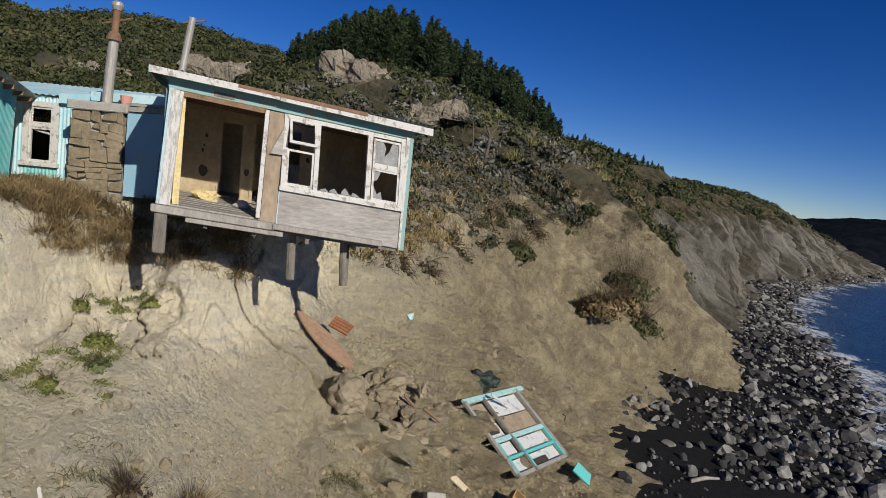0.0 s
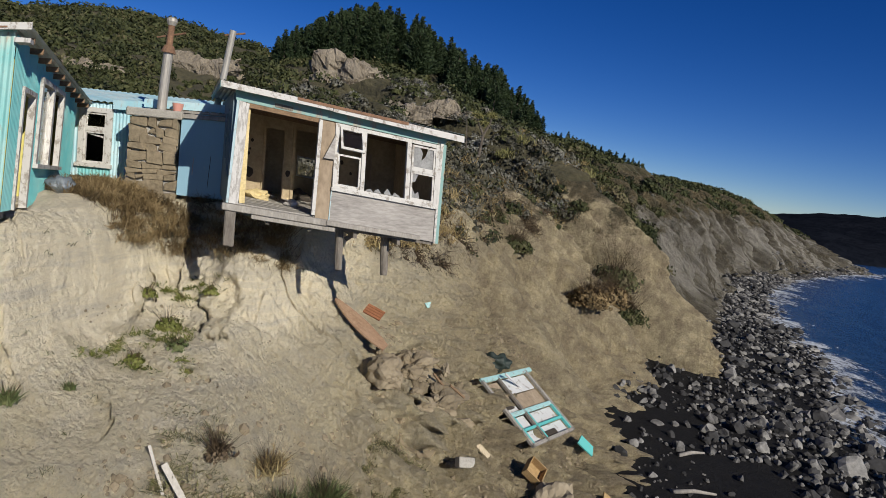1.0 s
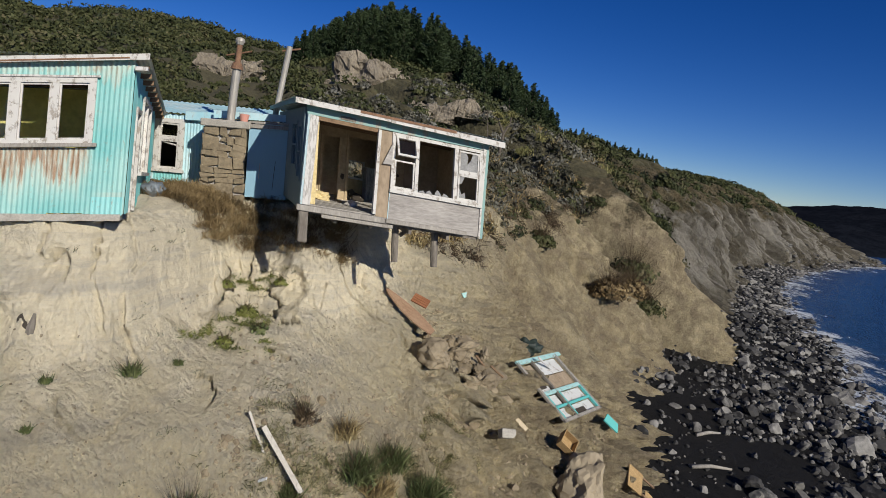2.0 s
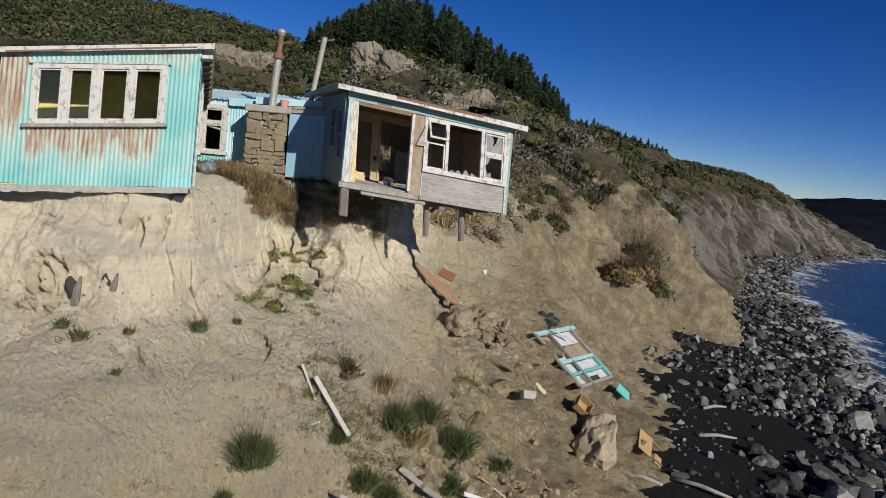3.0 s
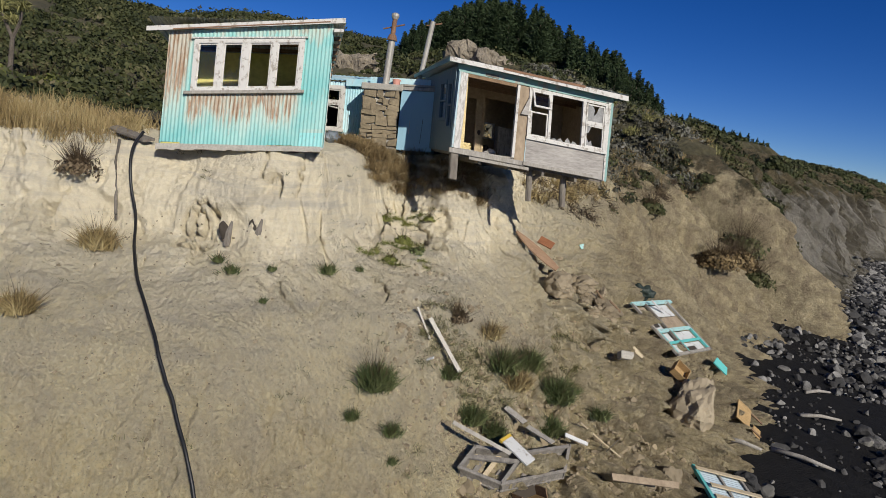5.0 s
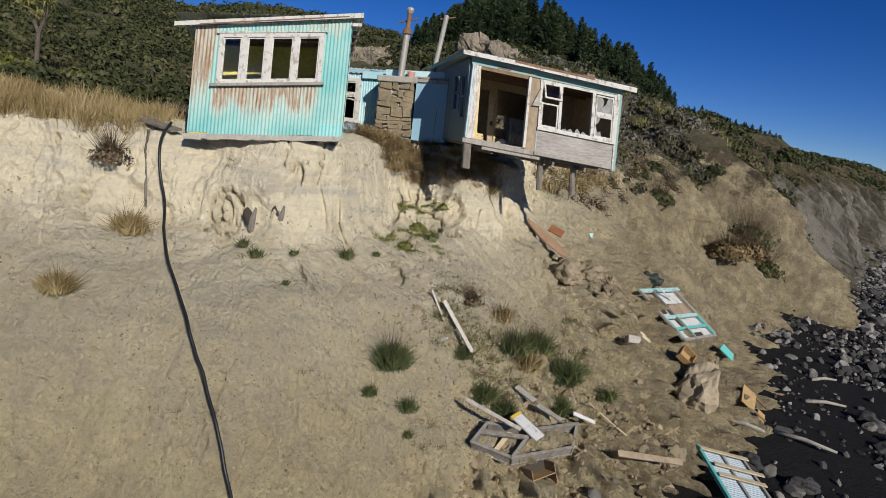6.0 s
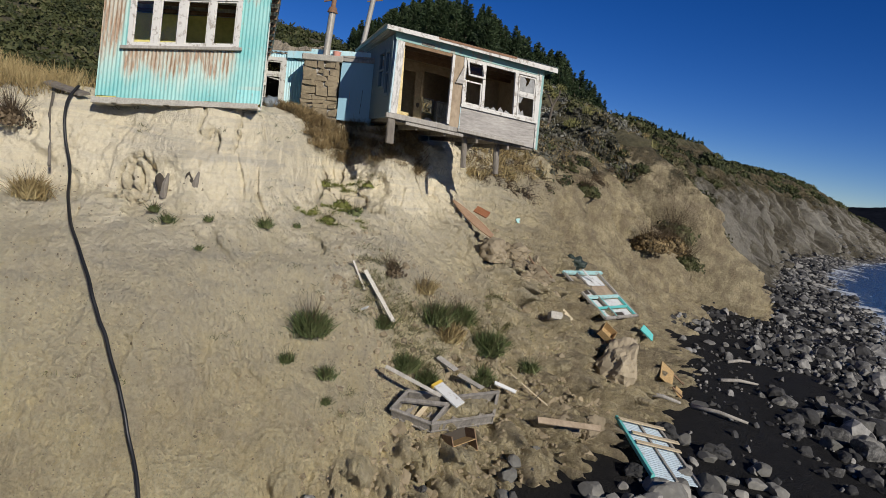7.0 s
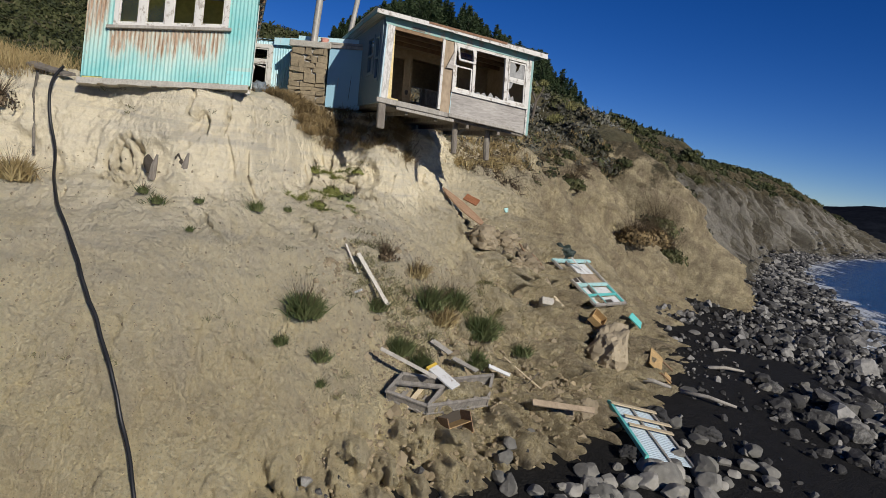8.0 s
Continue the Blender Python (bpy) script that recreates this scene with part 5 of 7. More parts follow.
def cliff_spots(rng, count, s0, s1, k0, k1, lift=0.0, skew=1.0):
    s, k = np.sort(rng.uniform(s0, s1, count)), k0 + (k1 - k0) * rng.random(count) ** skew
    toe, bear, prof = spline(ALONG, TOE, s), np.radians(spline(ALONG, BEAR, s)), spline(ALONG, PROFILE, s)
    i = np.clip(k.astype(int), 0, PROFILE.shape[1] - 2)
    row, f = np.arange(count), (k - i)[:, None]
    lin = prof[row, i] * (1 - f) + prof[row, i + 1] * f
    out = np.stack([toe[:, 0] + np.cos(bear) * lin[:, 0], toe[:, 1] + np.sin(bear) * lin[:, 0], lin[:, 1]], -1)
    for j in range(count):
        if k[j] > 5.9:
            out[j, 2] = ground(out[j, 0], out[j, 1]) + lift
        else:
            out[j] = np.array(FACE.find_nearest(Vector(out[j]))[0]) + (0, 0, lift)
            if k[j] > 3 and out[j, 1] > 24:
                out[j, 2] = ground(out[j, 0], out[j, 1]) + lift
    return out


def brow_scrub():
    rng = np.random.default_rng(21)
    # thick brush on the brow beyond the hut, thinning to grey twigs along the coast
    a = cliff_spots(rng, 520, ALONG[8] + 3.2, ALONG[12], 5.3, 6.8)
    d = np.hypot(a[:, 0], a[:, 1])
    stuff(quads_object("brow_brush", shrub_cloud(rng, a, rng.uniform(0.25, 0.6, len(a)), 150, 0.035 + 0.0014 * d), GREY_SCRUB), "tangled grey and olive brush along the cliff brow", "scrub")
    for name, count, s0, s1, k0, k1, mat, label in (
        ("grey_coast_scrub", 3000, ALONG[10] + 1, ALONG[14] + 3, 4.7, 6.8, GREY_SCRUB, "silvery grey scrub on the slope above the brow"),
        ("coast_scrub", 3200, ALONG[14] + 2, ALONG[19], 3.5, 6.6, SCRUB, "dark low scrub on the tops of the far cliffs"),
        ("gully_scrub", 760, ALONG[13] + 5.0, ALONG[14] + 5.0, 2.2, 6.3, SCRUB, "dark green scrub filling the gully"),
        ("brow_scrub", 620, ALONG[10], ALONG[14], 4.3, 6.3, SCRUB, "dark olive scrub along the brow of the tan face"),
    ):
        b = cliff_spots(rng, count, s0, s1, k0, k1, 0.0, 1.2 if count > 1000 else 1.0)
        d = np.hypot(b[:, 0], b[:, 1])
        stuff(quads_object(name, shrub_cloud(rng, b, rng.uniform(0.3, 1.0, len(b)) * (0.5 + d / 170) * (1.5 if name == "gully_scrub" else 1.0), 110, 0.04 + 0.0012 * d), mat), label, "scrub")
    c = cliff_spots(rng, 300, ALONG[8] + 3.2, ALONG[14], 4.3, 5.9)
    stuff(quads_object("dead_brush", np.concatenate([shrub_cloud(rng, c, rng.uniform(0.2, 0.5, len(c)), 50, np.full(len(c), 0.05)), blades(rng, np.repeat(c, 60, axis=0) + rng.normal(size=(len(c) * 60, 3)) * 0.18, 0.6, 0.9, 0.012, (0.25, -0.3, -0.9), 0.6)]), DEAD), "dead brown brush and roots hanging over the brow", "scrub")
    e = cliff_spots(rng, 130, ALONG[14], ALONG[19], 1.6, 5.0)
    d = np.hypot(e[:, 0], e[:, 1])
    stuff(quads_object("face_shrubs", shrub_cloud(rng, e, rng.uniform(0.3, 0.8, len(e)), 60, 0.04 + 0.0014 * d), SCRUB), "scattered shrubs clinging to the far cliff faces", "scrub")
    # straw grass along the same edge
    g = cliff_spots(rng, 900, ALONG[8] + 3.0, ALONG[15], 4.6, 6.2)
    root = np.repeat(g, 45, axis=0) + rng.normal(size=(len(g) * 45, 3)) * (0.2, 0.2, 0.02)
    stuff(quads_object("brow_grass", blades(rng, root, 0.5, 0.5, 0.014), DRY), "dry straw-coloured grass on the cliff brow", "grass")


brow_scrub()


def top_grass():
    rng = np.random.default_rng(31)
    # tall straw beside and behind the shed
    n = 900
    x, y = rng.uniform(-24, -9.9, n), rng.uniform(0, 9, n)
    spots = []
    for px, py in zip(x, y):
        z = ground(px, py)
        if z > 6.55 and not (px > -10.6 and py > 5.8):
            spots.append((px, py, z))
    spots = np.array(spots)
    root = np.repeat(spots, 70, axis=0) + rng.normal(size=(len(spots) * 70, 3)) * (0.16, 0.16, 0.02)
    stuff(quads_object("straw_grass", blades(rng, root, 0.55, 0.35, 0.007), DRY), "tall dry straw grass along the cliff top", "grass")
    # tussocks at the foot of the chimney and between the buildings
    spots = []
    for px, py in zip(rng.uniform(-7.5, -4.9, 300), rng.uniform(10.3, 12.2, 300)):
        if ground(px, py) > 6.3:
            spots.append((px, py, ground(px, py)))
    spots = np.array(spots)
    root = np.repeat(spots, 60, axis=0) + rng.normal(size=(len(spots) * 60, 3)) * (0.12, 0.12, 0.02)
    stuff(quads_object("tussock_grass", blades(rng, root, 0.34, 0.7, 0.007, (0.1, -0.5, 0), 0.5), EDGE), "brown tussock grass drooping round the chimney foot", "grass")


top_grass()


def slope_bush(at, r, label, mat, dense=900, twigs=60, seed=1, blade=False):
    rng = np.random.default_rng(seed)
    b = thing("bush", at, label, "bush", "bushes on the cliff")
    o = np.zeros((1, 3))
    if blade:
        root = rng.normal(size=(dense, 3)) * (0.28 * r, 0.28 * r, 0.05 * r)
        quads_object("foliage", blades(rng, root, r * 1.15, 0.6, 0.007 + 0.005 * r, (0.1, -0.2, 0.2), 0.2), mat, b)
    else:
        quads_object("foliage", shrub_cloud(rng, o, np.array([r]), dense, np.array([0.022 + 0.02 * r if r < 0.6 else 0.045 + 0.03 * r]), 0.8), mat, b)
    root = rng.normal(size=(twigs, 3)) * 0.12 * r
    quads_object("twig_tangle", blades(rng, root, r * 1.75, 0.6, 0.005, (0.1, -0.25, 0.2), 0.05), DEAD, b)
    return b


SLOPE = Vector((0.30, -0.60, 0.74))
for i, (x, y, z, r, mat, dense, twigs, blade, label) in enumerate((
    (-4.63, 5.83, 2.91, 0.42, BUSH_GREEN, 1500, 120, True, "rounded dark green bush with dry seed stalks on the bare slope"),
    (-4.84, 5.26, 2.5, 0.18, BUSH_GREEN, 260, 30, True, "small olive tussock on the bare slope"),
    (-4.12, 5.54, 2.18, 0.24, BUSH_GREEN, 260, 30, True, "small spiky green plant on the bare slope"),
    (-4.06, 5.13, 1.86, 0.14, BUSH_GREEN, 120, 20, True, "small grey-green tuft on the bare slope"),
    (-3.40, 7.76, 3.93, 0.30, DEAD, 260, 160, False, "bare twiggy dead shrub on the slope"),
    (-1.86, 8.53, 2.82, 0.44, BUSH_GREEN, 900, 100, True, "straggling olive shrub among slipped earth"),
    (-2.49, 7.86, 3.03, 0.44, BUSH_GREEN, 800, 120, True, "straggling olive shrub among slipped earth"),
    (-1.12, 8.35, 2.35, 0.46, BUSH_GREEN, 1600, 60, True, "dark spiky green flax-like bush"),
    (-1.25, 7.61, 1.87, 0.36, BUSH_GREEN, 800, 50, True, "olive bush behind broken boards"),
    (-2.75, 6.81, 2.25, 0.34, BUSH_GREEN, 700, 60, True, "dark green bush beside a fallen board"),
    (-2.39, 6.85, 2.02, 0.28, BUSH_GREEN, 600, 50, True, "dark green bush beside a fallen board"),
    (-3.30, 6.86, 3.05, 0.26, BUSH_GREEN, 500, 60, True, "thin green bush on the slope"),
    (-0.11, 8.78, 1.9, 0.28, BUSH_GREEN, 600, 30, True, "green bush on the slipped earth"),
    (-2.07, 7.89, 2.6, 0.40, DRY, 500, 80, True, "dry olive tussock among slipped earth"),
    (-2.80, 8.19, 3.47, 0.34, DRY, 320, 80, True, "dry tussock on the slope"),
    (-5.20, 10.3, 5.08, 0.24, BRIGHT, 420, 30, False, "low bright green creeping weed on the slope"),
    (-5.72, 10.75, 5.45, 0.20, BRIGHT, 240, 20, False, "low bright green creeping weed on the slope"),
    (-4.79, 11.1, 5.5, 0.18, BRIGHT, 200, 20, False, "low bright green creeping weed under the hut"),
    (-4.67, 9.38, 4.76, 0.2, BUSH_GREEN, 300, 30, False, "low weed on the slope"),
    (-5.22, 9.01, 4.72, 0.18, BRIGHT, 240, 20, False, "low bright green creeping weed on the slope"),
    (-6.07, 7.07, 4.6, 0.2, BUSH_GREEN, 260, 30, True, "small green tuft on the bare slope"),
    (-5.66, 7.8, 4.54, 0.12, BUSH_GREEN, 120, 10, True, "small green tuft on the bare slope"),
    (-7.78, 5.82, 4.83, 0.15, BUSH_GREEN, 160, 20, True, "small dry green tuft below the shed"),
    (-7.47, 5.7, 4.73, 0.17, BUSH_GREEN, 160, 20, True, "small dry green tuft below the shed"),
    (-6.81, 6.11, 4.78, 0.12, BUSH_GREEN, 120, 20, True, "small dry green tuft below the shed"),
    (-6.69, 5.46, 4.29, 0.10, BUSH_GREEN, 90, 10, True, "small dry green tuft on the bare slope"),
    (-10.12, 5.82, 4.86, 0.40, DRY, 900, 80, True, "yellow-green grass tuft beside the hose"),
    (-11.0, 6.5, 6.05, 0.46, DEAD, 700, 200, False, "dead grey brush hanging over the cliff lip"),
    (-10.2, 4.05, 3.85, 0.36, DRY, 700, 60, True, "dry grass tuft on the cliff face"),
    (-13.2, 4.3, 4.6, 0.4, DRY, 700, 60, True, "dry grass tuft on the cliff face"),
)):
    slope_bush(FACE.find_nearest(Vector((x, y, z)))[0] + SLOPE * 0.04, r, label, mat, dense, twigs, 100 + i, blade)

for i, (x, y, z, r) in enumerate(((9.6, 33.4, 3.5, 1.1), (7.8, 29.2, 3.4, 0.9), (8.7, 29.0, 2.6, 0.8), (6.6, 27.6, 3.4, 0.7), (2.5, 24.1, 5.6, 0.5))):
    slope_bush(FACE.find_nearest(Vector((x, y, z)))[0] + Vector((0.3, -0.25, 0.1)), r * 1.35, "brown and green shrub clinging to the tan cliff face", EDGE if i % 2 else SCRUB, 1500, 320, 150 + i)


def slope_weeds():
    """Sparse olive weeds and dry stalks spread over the slipped earth."""
    rng = np.random.default_rng(73)
    spots = cliff_spots(rng, 520, ALONG[5] - 0.6, ALONG[7] + 0.6, 1.7, 3.3)
    near = lattice(spots * (1.1, 1.1, 1.1), 19) > -0.05
    spots = spots[near]
    root = np.repeat(spots, 26, axis=0) + rng.normal(size=(len(spots) * 26, 3)) * (0.09, 0.09, 0.03)
    stuff(quads_object("slope_weeds", blades(rng, root, 0.17, 0.9, 0.006, (0.1, -0.3, 0), 0.3), WEEDS), "sparse olive weeds creeping over slipped earth", "weeds")
    spots = cliff_spots(rng, 260, ALONG[1], ALONG[5], 2.2, 5.2)
    spots = spots[lattice(spots * (0.9, 0.9, 0.9), 29) > 0.12]
    root = np.repeat(spots, 14, axis=0) + rng.normal(size=(len(spots) * 14, 3)) * (0.05, 0.05, 0.02)
    stuff(quads_object("dry_tufts", blades(rng, root, 0.12, 0.9, 0.005, (0.1, -0.3, 0), 0.3), WEEDS), "tiny dry tufts scattered on the bare cliff face", "weeds")
    spots = cliff_spots(rng, 150, ALONG[4] - 0.6, ALONG[4] + 1.6, 3.45, 4.5)
    spots = spots[lattice(spots * 1.3, 39) > -0.1]
    root = np.repeat(spots, 30, axis=0) + rng.normal(size=(len(spots) * 30, 3)) * (0.07, 0.07, 0.02)
    stuff(quads_object("creeping_weeds", blades(rng, root, 0.10, 1.1, 0.009, (0.1, -0.5, 0), 0.3), BRIGHT), "patch of low yellow-green weeds on the bare slope", "weeds")
    # drooping dry grass over the edge under the cottage
    spots = cliff_spots(rng, 110, ALONG[4] - 0.7, ALONG[5] + 1.4, 5.0, 6.1)
    root = np.repeat(spots, 55, axis=0) + rng.normal(size=(len(spots) * 55, 3)) * (0.14, 0.10, 0.03)
    stuff(quads_object("edge_grass", blades(rng, root, 0.38, 0.7, 0.006, (0.2, -0.7, -0.1), 0.7), EDGE), "brown and straw grass drooping over the cliff edge", "grass")


WEEDS = plant_material("olive_weeds", [(0.05, 0.05, 0.02), (0.13, 0.125, 0.05), (0.26, 0.23, 0.12)], 2.0)
slope_weeds()
slope_bush(Vector((-19.4, 15.5, ground(-19.4, 15.5) + 0.3)), 1.2, "bright yellow-green bush on the cliff top", BRIGHT, 2600, 60, 171)
slope_bush(Vector((-21.3, 14.7, ground(-21.3, 14.7) + 0.3)), 1.4, "bright yellow-green bush on the cliff top", BRIGHT, 2600, 60, 172)


# ---- pines on the knoll ----
def pine_model(seed, place):
    rng = np.random.default_rng(seed)
    t = thing("pine_tree", place, "dark green conical pine on the hill crest", "tree", "pines on the hill crest")
    tall = 7.0
    bm = bmesh.new()
    tube(bm, [(0, 0, -0.5), (0.05, 0.02, tall * 0.5), (0, 0, tall * 0.97)], [0.17, 0.11, 0.02], 7)
    part("trunk", bm, BARK, t)
    quads = []
    for k in range(17):
        f = k / 16
        z = tall * (0.10 + 0.88 * f)
        reach = (1.9 * (1 - f) ** 0.8 + 0.12) * rng.uniform(0.8, 1.15)
        arms = int(rng.integers(6, 9))
        for a in range(arms):
            th = 2 * math.pi * (a + rng.random() * 0.7) / arms
            l = reach * rng.uniform(0.65, 1.15)
            n = max(4, int(15 * l))
            u = rng.uniform(0.15, 1, n)
            c = np.stack([np.cos(th) * l * u, np.sin(th) * l * u, z - 0.18 * l * u + 0.30 * l * u * u + 0 * u], -1) + rng.normal(size=(n, 3)) * 0.10
            d = unit(np.array((math.cos(th), math.sin(th), 0.55)) + rng.normal(size=(n, 3)) * 0.45)
            s = unit(np.cross(d, rng.normal(size=(n, 3))))
            w = rng.uniform(0.05, 0.11, n)[:, None]
            g = rng.uniform(0.18, 0.36, n)[:, None]
            quads.append(np.stack([c - d * g, c - s * w, c + d * g, c + s * w], 1))
    quads_object("crown", np.concatenate(quads), NEEDLES, t)
    return t


def pines():
    rng = random.Random(17)
    models = [pine_model(k, (0, 0, 0)) for k in range(5)]
    spots = []
    for k in range(285):
        az = rng.uniform(-14.8, 8.6) if k > 40 else rng.uniform(-12.5, -2)
        d = rng.uniform(76, 97) if az < 0 else rng.uniform(66, 93)
        tall = np.interp(az, (-15, -12, -9, -3.5, -2, 0, 4, 8.6), (0.46, 0.72, 0.87, 0.84, 0.66, 0.77, 0.64, 0.46))
        spots.append((az, d, rng.uniform(0.75, 1.12) * float(tall)))
    for k in range(60):
        spots.append((rng.uniform(9.5, 18.0), rng.uniform(61, 68), rng.uniform(0.12, 0.22)))
    for i, (az, d, size) in enumerate(spots):
        x, y = math.sin(math.radians(az)) * d, math.cos(math.radians(az)) * d
        m = Matrix.Translation((x, y, ground(x, y) - 0.1)) @ Matrix.Rotation(rng.uniform(0, 6.28), 4, "Z") @ Matrix.Rotation(rng.uniform(-0.05, 0.05), 4, "X") @ Matrix.Diagonal((size * rng.uniform(0.9, 1.2), size * rng.uniform(0.9, 1.2), size, 1))
        if i < 5:
            models[i].matrix_basis = m
        else:
            src = models[i % 5]
            keep = src.matrix_basis.copy()
            src.matrix_basis = Matrix.Identity(4)
            copy_thing(src, m)
            src.matrix_basis = keep


pines()


def cabbage_tree(x, y, seed, label, dead=False):
    rng = np.random.default_rng(seed)
    t = thing("cabbage_tree", (x, y, ground(x, y)), label, "tree")
    bm = bmesh.new()
    tube(bm, [(0, 0, -0.3), (0.1, 0, 1.2), (0.15, 0, 2.0)], [0.11, 0.09, 0.08], 8)
    tube(bm, [(0.15, 0, 1.95), (0.45, 0, 2.6), (0.5, 0, 3.0)], [0.07, 0.06, 0.05], 7)
    tube(bm, [(0.15, 0, 1.95), (-0.15, 0, 2.5), (-0.3, 0, 2.9)], [0.07, 0.06, 0.05], 7)
    part("trunk", bm, BARK, t)
    for cx, cz in ((0.5, 3.0), (-0.3, 2.9), (0.12, 2.5)):
        root = np.tile(np.array([(cx, 0, cz)]), (130, 1)) + rng.normal(size=(130, 3)) * 0.04
        quads_object("leaf_tuft", blades(rng, root, 0.55, 1.3, 0.03, (0, 0, 0.2), 0.5), FLAX, t)
    if dead:
        bm = bmesh.new()
        tube(bm, [(-0.6, 0.2, -0.3), (-0.75, 0.2, 1.7), (-0.95, 0.2, 3.2)], [0.06, 0.04, 0.015], 6)
        part("dead_limb", bm, BARK, t)


def brow_flax():
    rng = np.random.default_rng(5)
    for fx, fy in ((3.4, 37.5), (4.3, 38.2), (8.3, 42.0), (9.4, 43.0)):
        f = thing("flax_bush", (fx, fy, ground(fx, fy)), "clump of pale yellow-green flax on the brow", "bush", "flax on the brow")
        root = rng.normal(size=(260, 3)) * (0.3, 0.25, 0.03)
        quads_object("foliage", blades(rng, root, 0.65, 0.35, 0.025, (0, 0, 0), 0.2), FLAX, f)


cabbage_tree(1.6, 36.5, 5, "slender cabbage tree with tufts of strap leaves", True)
cabbage_tree(-22.0, 17.1, 6, "cabbage tree with drooping strap leaves behind bright bushes")
brow_flax()

# ---- boulders ----
def rock_material(name, dark, mid, light):
    m = material(name, mid, 0.9)
    o = m.node_tree.nodes.new("ShaderNodeObjectInfo")
    g = m.node_tree.nodes.new("ShaderNodeNewGeometry")
    n = noise_fac(m, 3.0, 6, 0.65)
    f = maths(m, "ADD", maths(m, "MULTIPLY", maths(m, "ADD", o.outputs["Random"], g.outputs["Random Per Island"]), 0.32), maths(m, "MULTIPLY", n, 0.5))
    base(m, ramp(m, f, [(0.25, dark), (0.55, mid), (0.80, light)]))
    bump(m, noise_fac(m, 12, 6, 0.7), 0.6, 0.03)
    return m


ROCK = rock_material("grey_beach_rock", (0.014, 0.014, 0.014), (0.052, 0.050, 0.048), (0.36, 0.345, 0.315))
TAN_ROCK = rock_material("tan_mudstone_block", (0.19, 0.152, 0.098), (0.32, 0.262, 0.175), (0.45, 0.375, 0.26))
RUBBLE = rock_material("crumbled_tan_earth", (0.15, 0.12, 0.075), (0.25, 0.20, 0.128), (0.36, 0.295, 0.195))


def rock_mesh(seed, cuts, subdiv, near=0.5, far=0.8, rough=0.09):
    """An angular boulder of about unit radius: a ball cut by random planes, roughened."""
    rng = random.Random(seed)
    bm = bmesh.new()
    bmesh.ops.create_icosphere(bm, subdivisions=subdiv, radius=1.0)
    planes = [(Vector((rng.gauss(0, 1), rng.gauss(0, 1), rng.gauss(0, 1))).normalized(), rng.uniform(near, far)) for _ in range(cuts)]
    sx, sy, sz = rng.uniform(0.9, 1.3), rng.uniform(0.75, 1.0), rng.uniform(0.6, 0.85)
    for v in bm.verts:
        fine = 0.35 * rough * noise.noise(v.co * 6.1 + Vector((seed * 1.7, 0, 0)))
        for n, d in planes:
            over = v.co.dot(n) - d
            if over > 0:
                v.co -= n * over * 0.97
        v.co += v.co.normalized() * (rough * noise.noise(v.co * 2.3 + Vector((seed * 3.1, 0, 0))) + fine)
        v.co = Vector((v.co.x * sx, v.co.y * sy, v.co.z * sz))
    return bm


def boulder(name, at, size, seed, mat, label, group="", turn=0.0, squash=(1, 1, 1)):
    bm = rock_mesh(seed, 12, 4, 0.58, 0.86, 0.24)
    bm.transform(Matrix.Diagonal((size * squash[0], size * squash[1], size * squash[2], 1)))
    ob = finish(name, bm, mat)
    hit = LAND.find_nearest(Vector(at))[0]
    ob.location, ob.rotation_euler = hit + Vector((0.05, -0.15, 0.25)) * size, (0.1, 0.15, turn)
    return tagged(ob, label, "boulder", group)


def place_on_shore(rng, count, pick):
    """Random places between the cliff's toe and the water, by a density that pick(share, x, y) gives."""
    dense = spline(np.linspace(0, 1, len(SHORE)), SHORE, np.linspace(0, 1, 800))
    out, have = [], 0
    while have < count:
        n = 3000
        s = ALONG[4] + (ALONG[19] - ALONG[4]) * rng.random(n) ** 1.5
        toe = spline(ALONG, TOE, s)
        f = rng.uniform(0.0, 1.12, n)
        near = dense[np.argmin(((dense[None] - toe[:, None]) ** 2).sum(-1), axis=1)]
        xy = toe + (near - toe) * f[:, None] + rng.normal(size=(n, 2)) * 0.3
        keep = rng.random(n) < pick(f, xy[:, 0], xy[:, 1])
        for x, y, g in zip(xy[keep, 0], xy[keep, 1], f[keep]):
            if g > 0.3 or ground(x, y) < 0.9:
                out.append((x, y, g))
                have += 1
    return np.array(out[:count])


def rock_density(f, x, y):
    patch = lattice(np.stack([x * 0.28, y * 0.28, 0 * x], -1), 5)
    near = np.where(f < 0.10, 0.25 + 0.3 * patch, np.where(f < 0.42, 0.16 + 0.42 * np.maximum(-0.3, patch), np.where(f < 0.58, 0.25 + 0.5 * patch, 0.95)))
    return np.where(y < 19, near, np.where(f < 0.35, 0.45 + 0.5 * patch, 0.85 + 0.3 * patch))


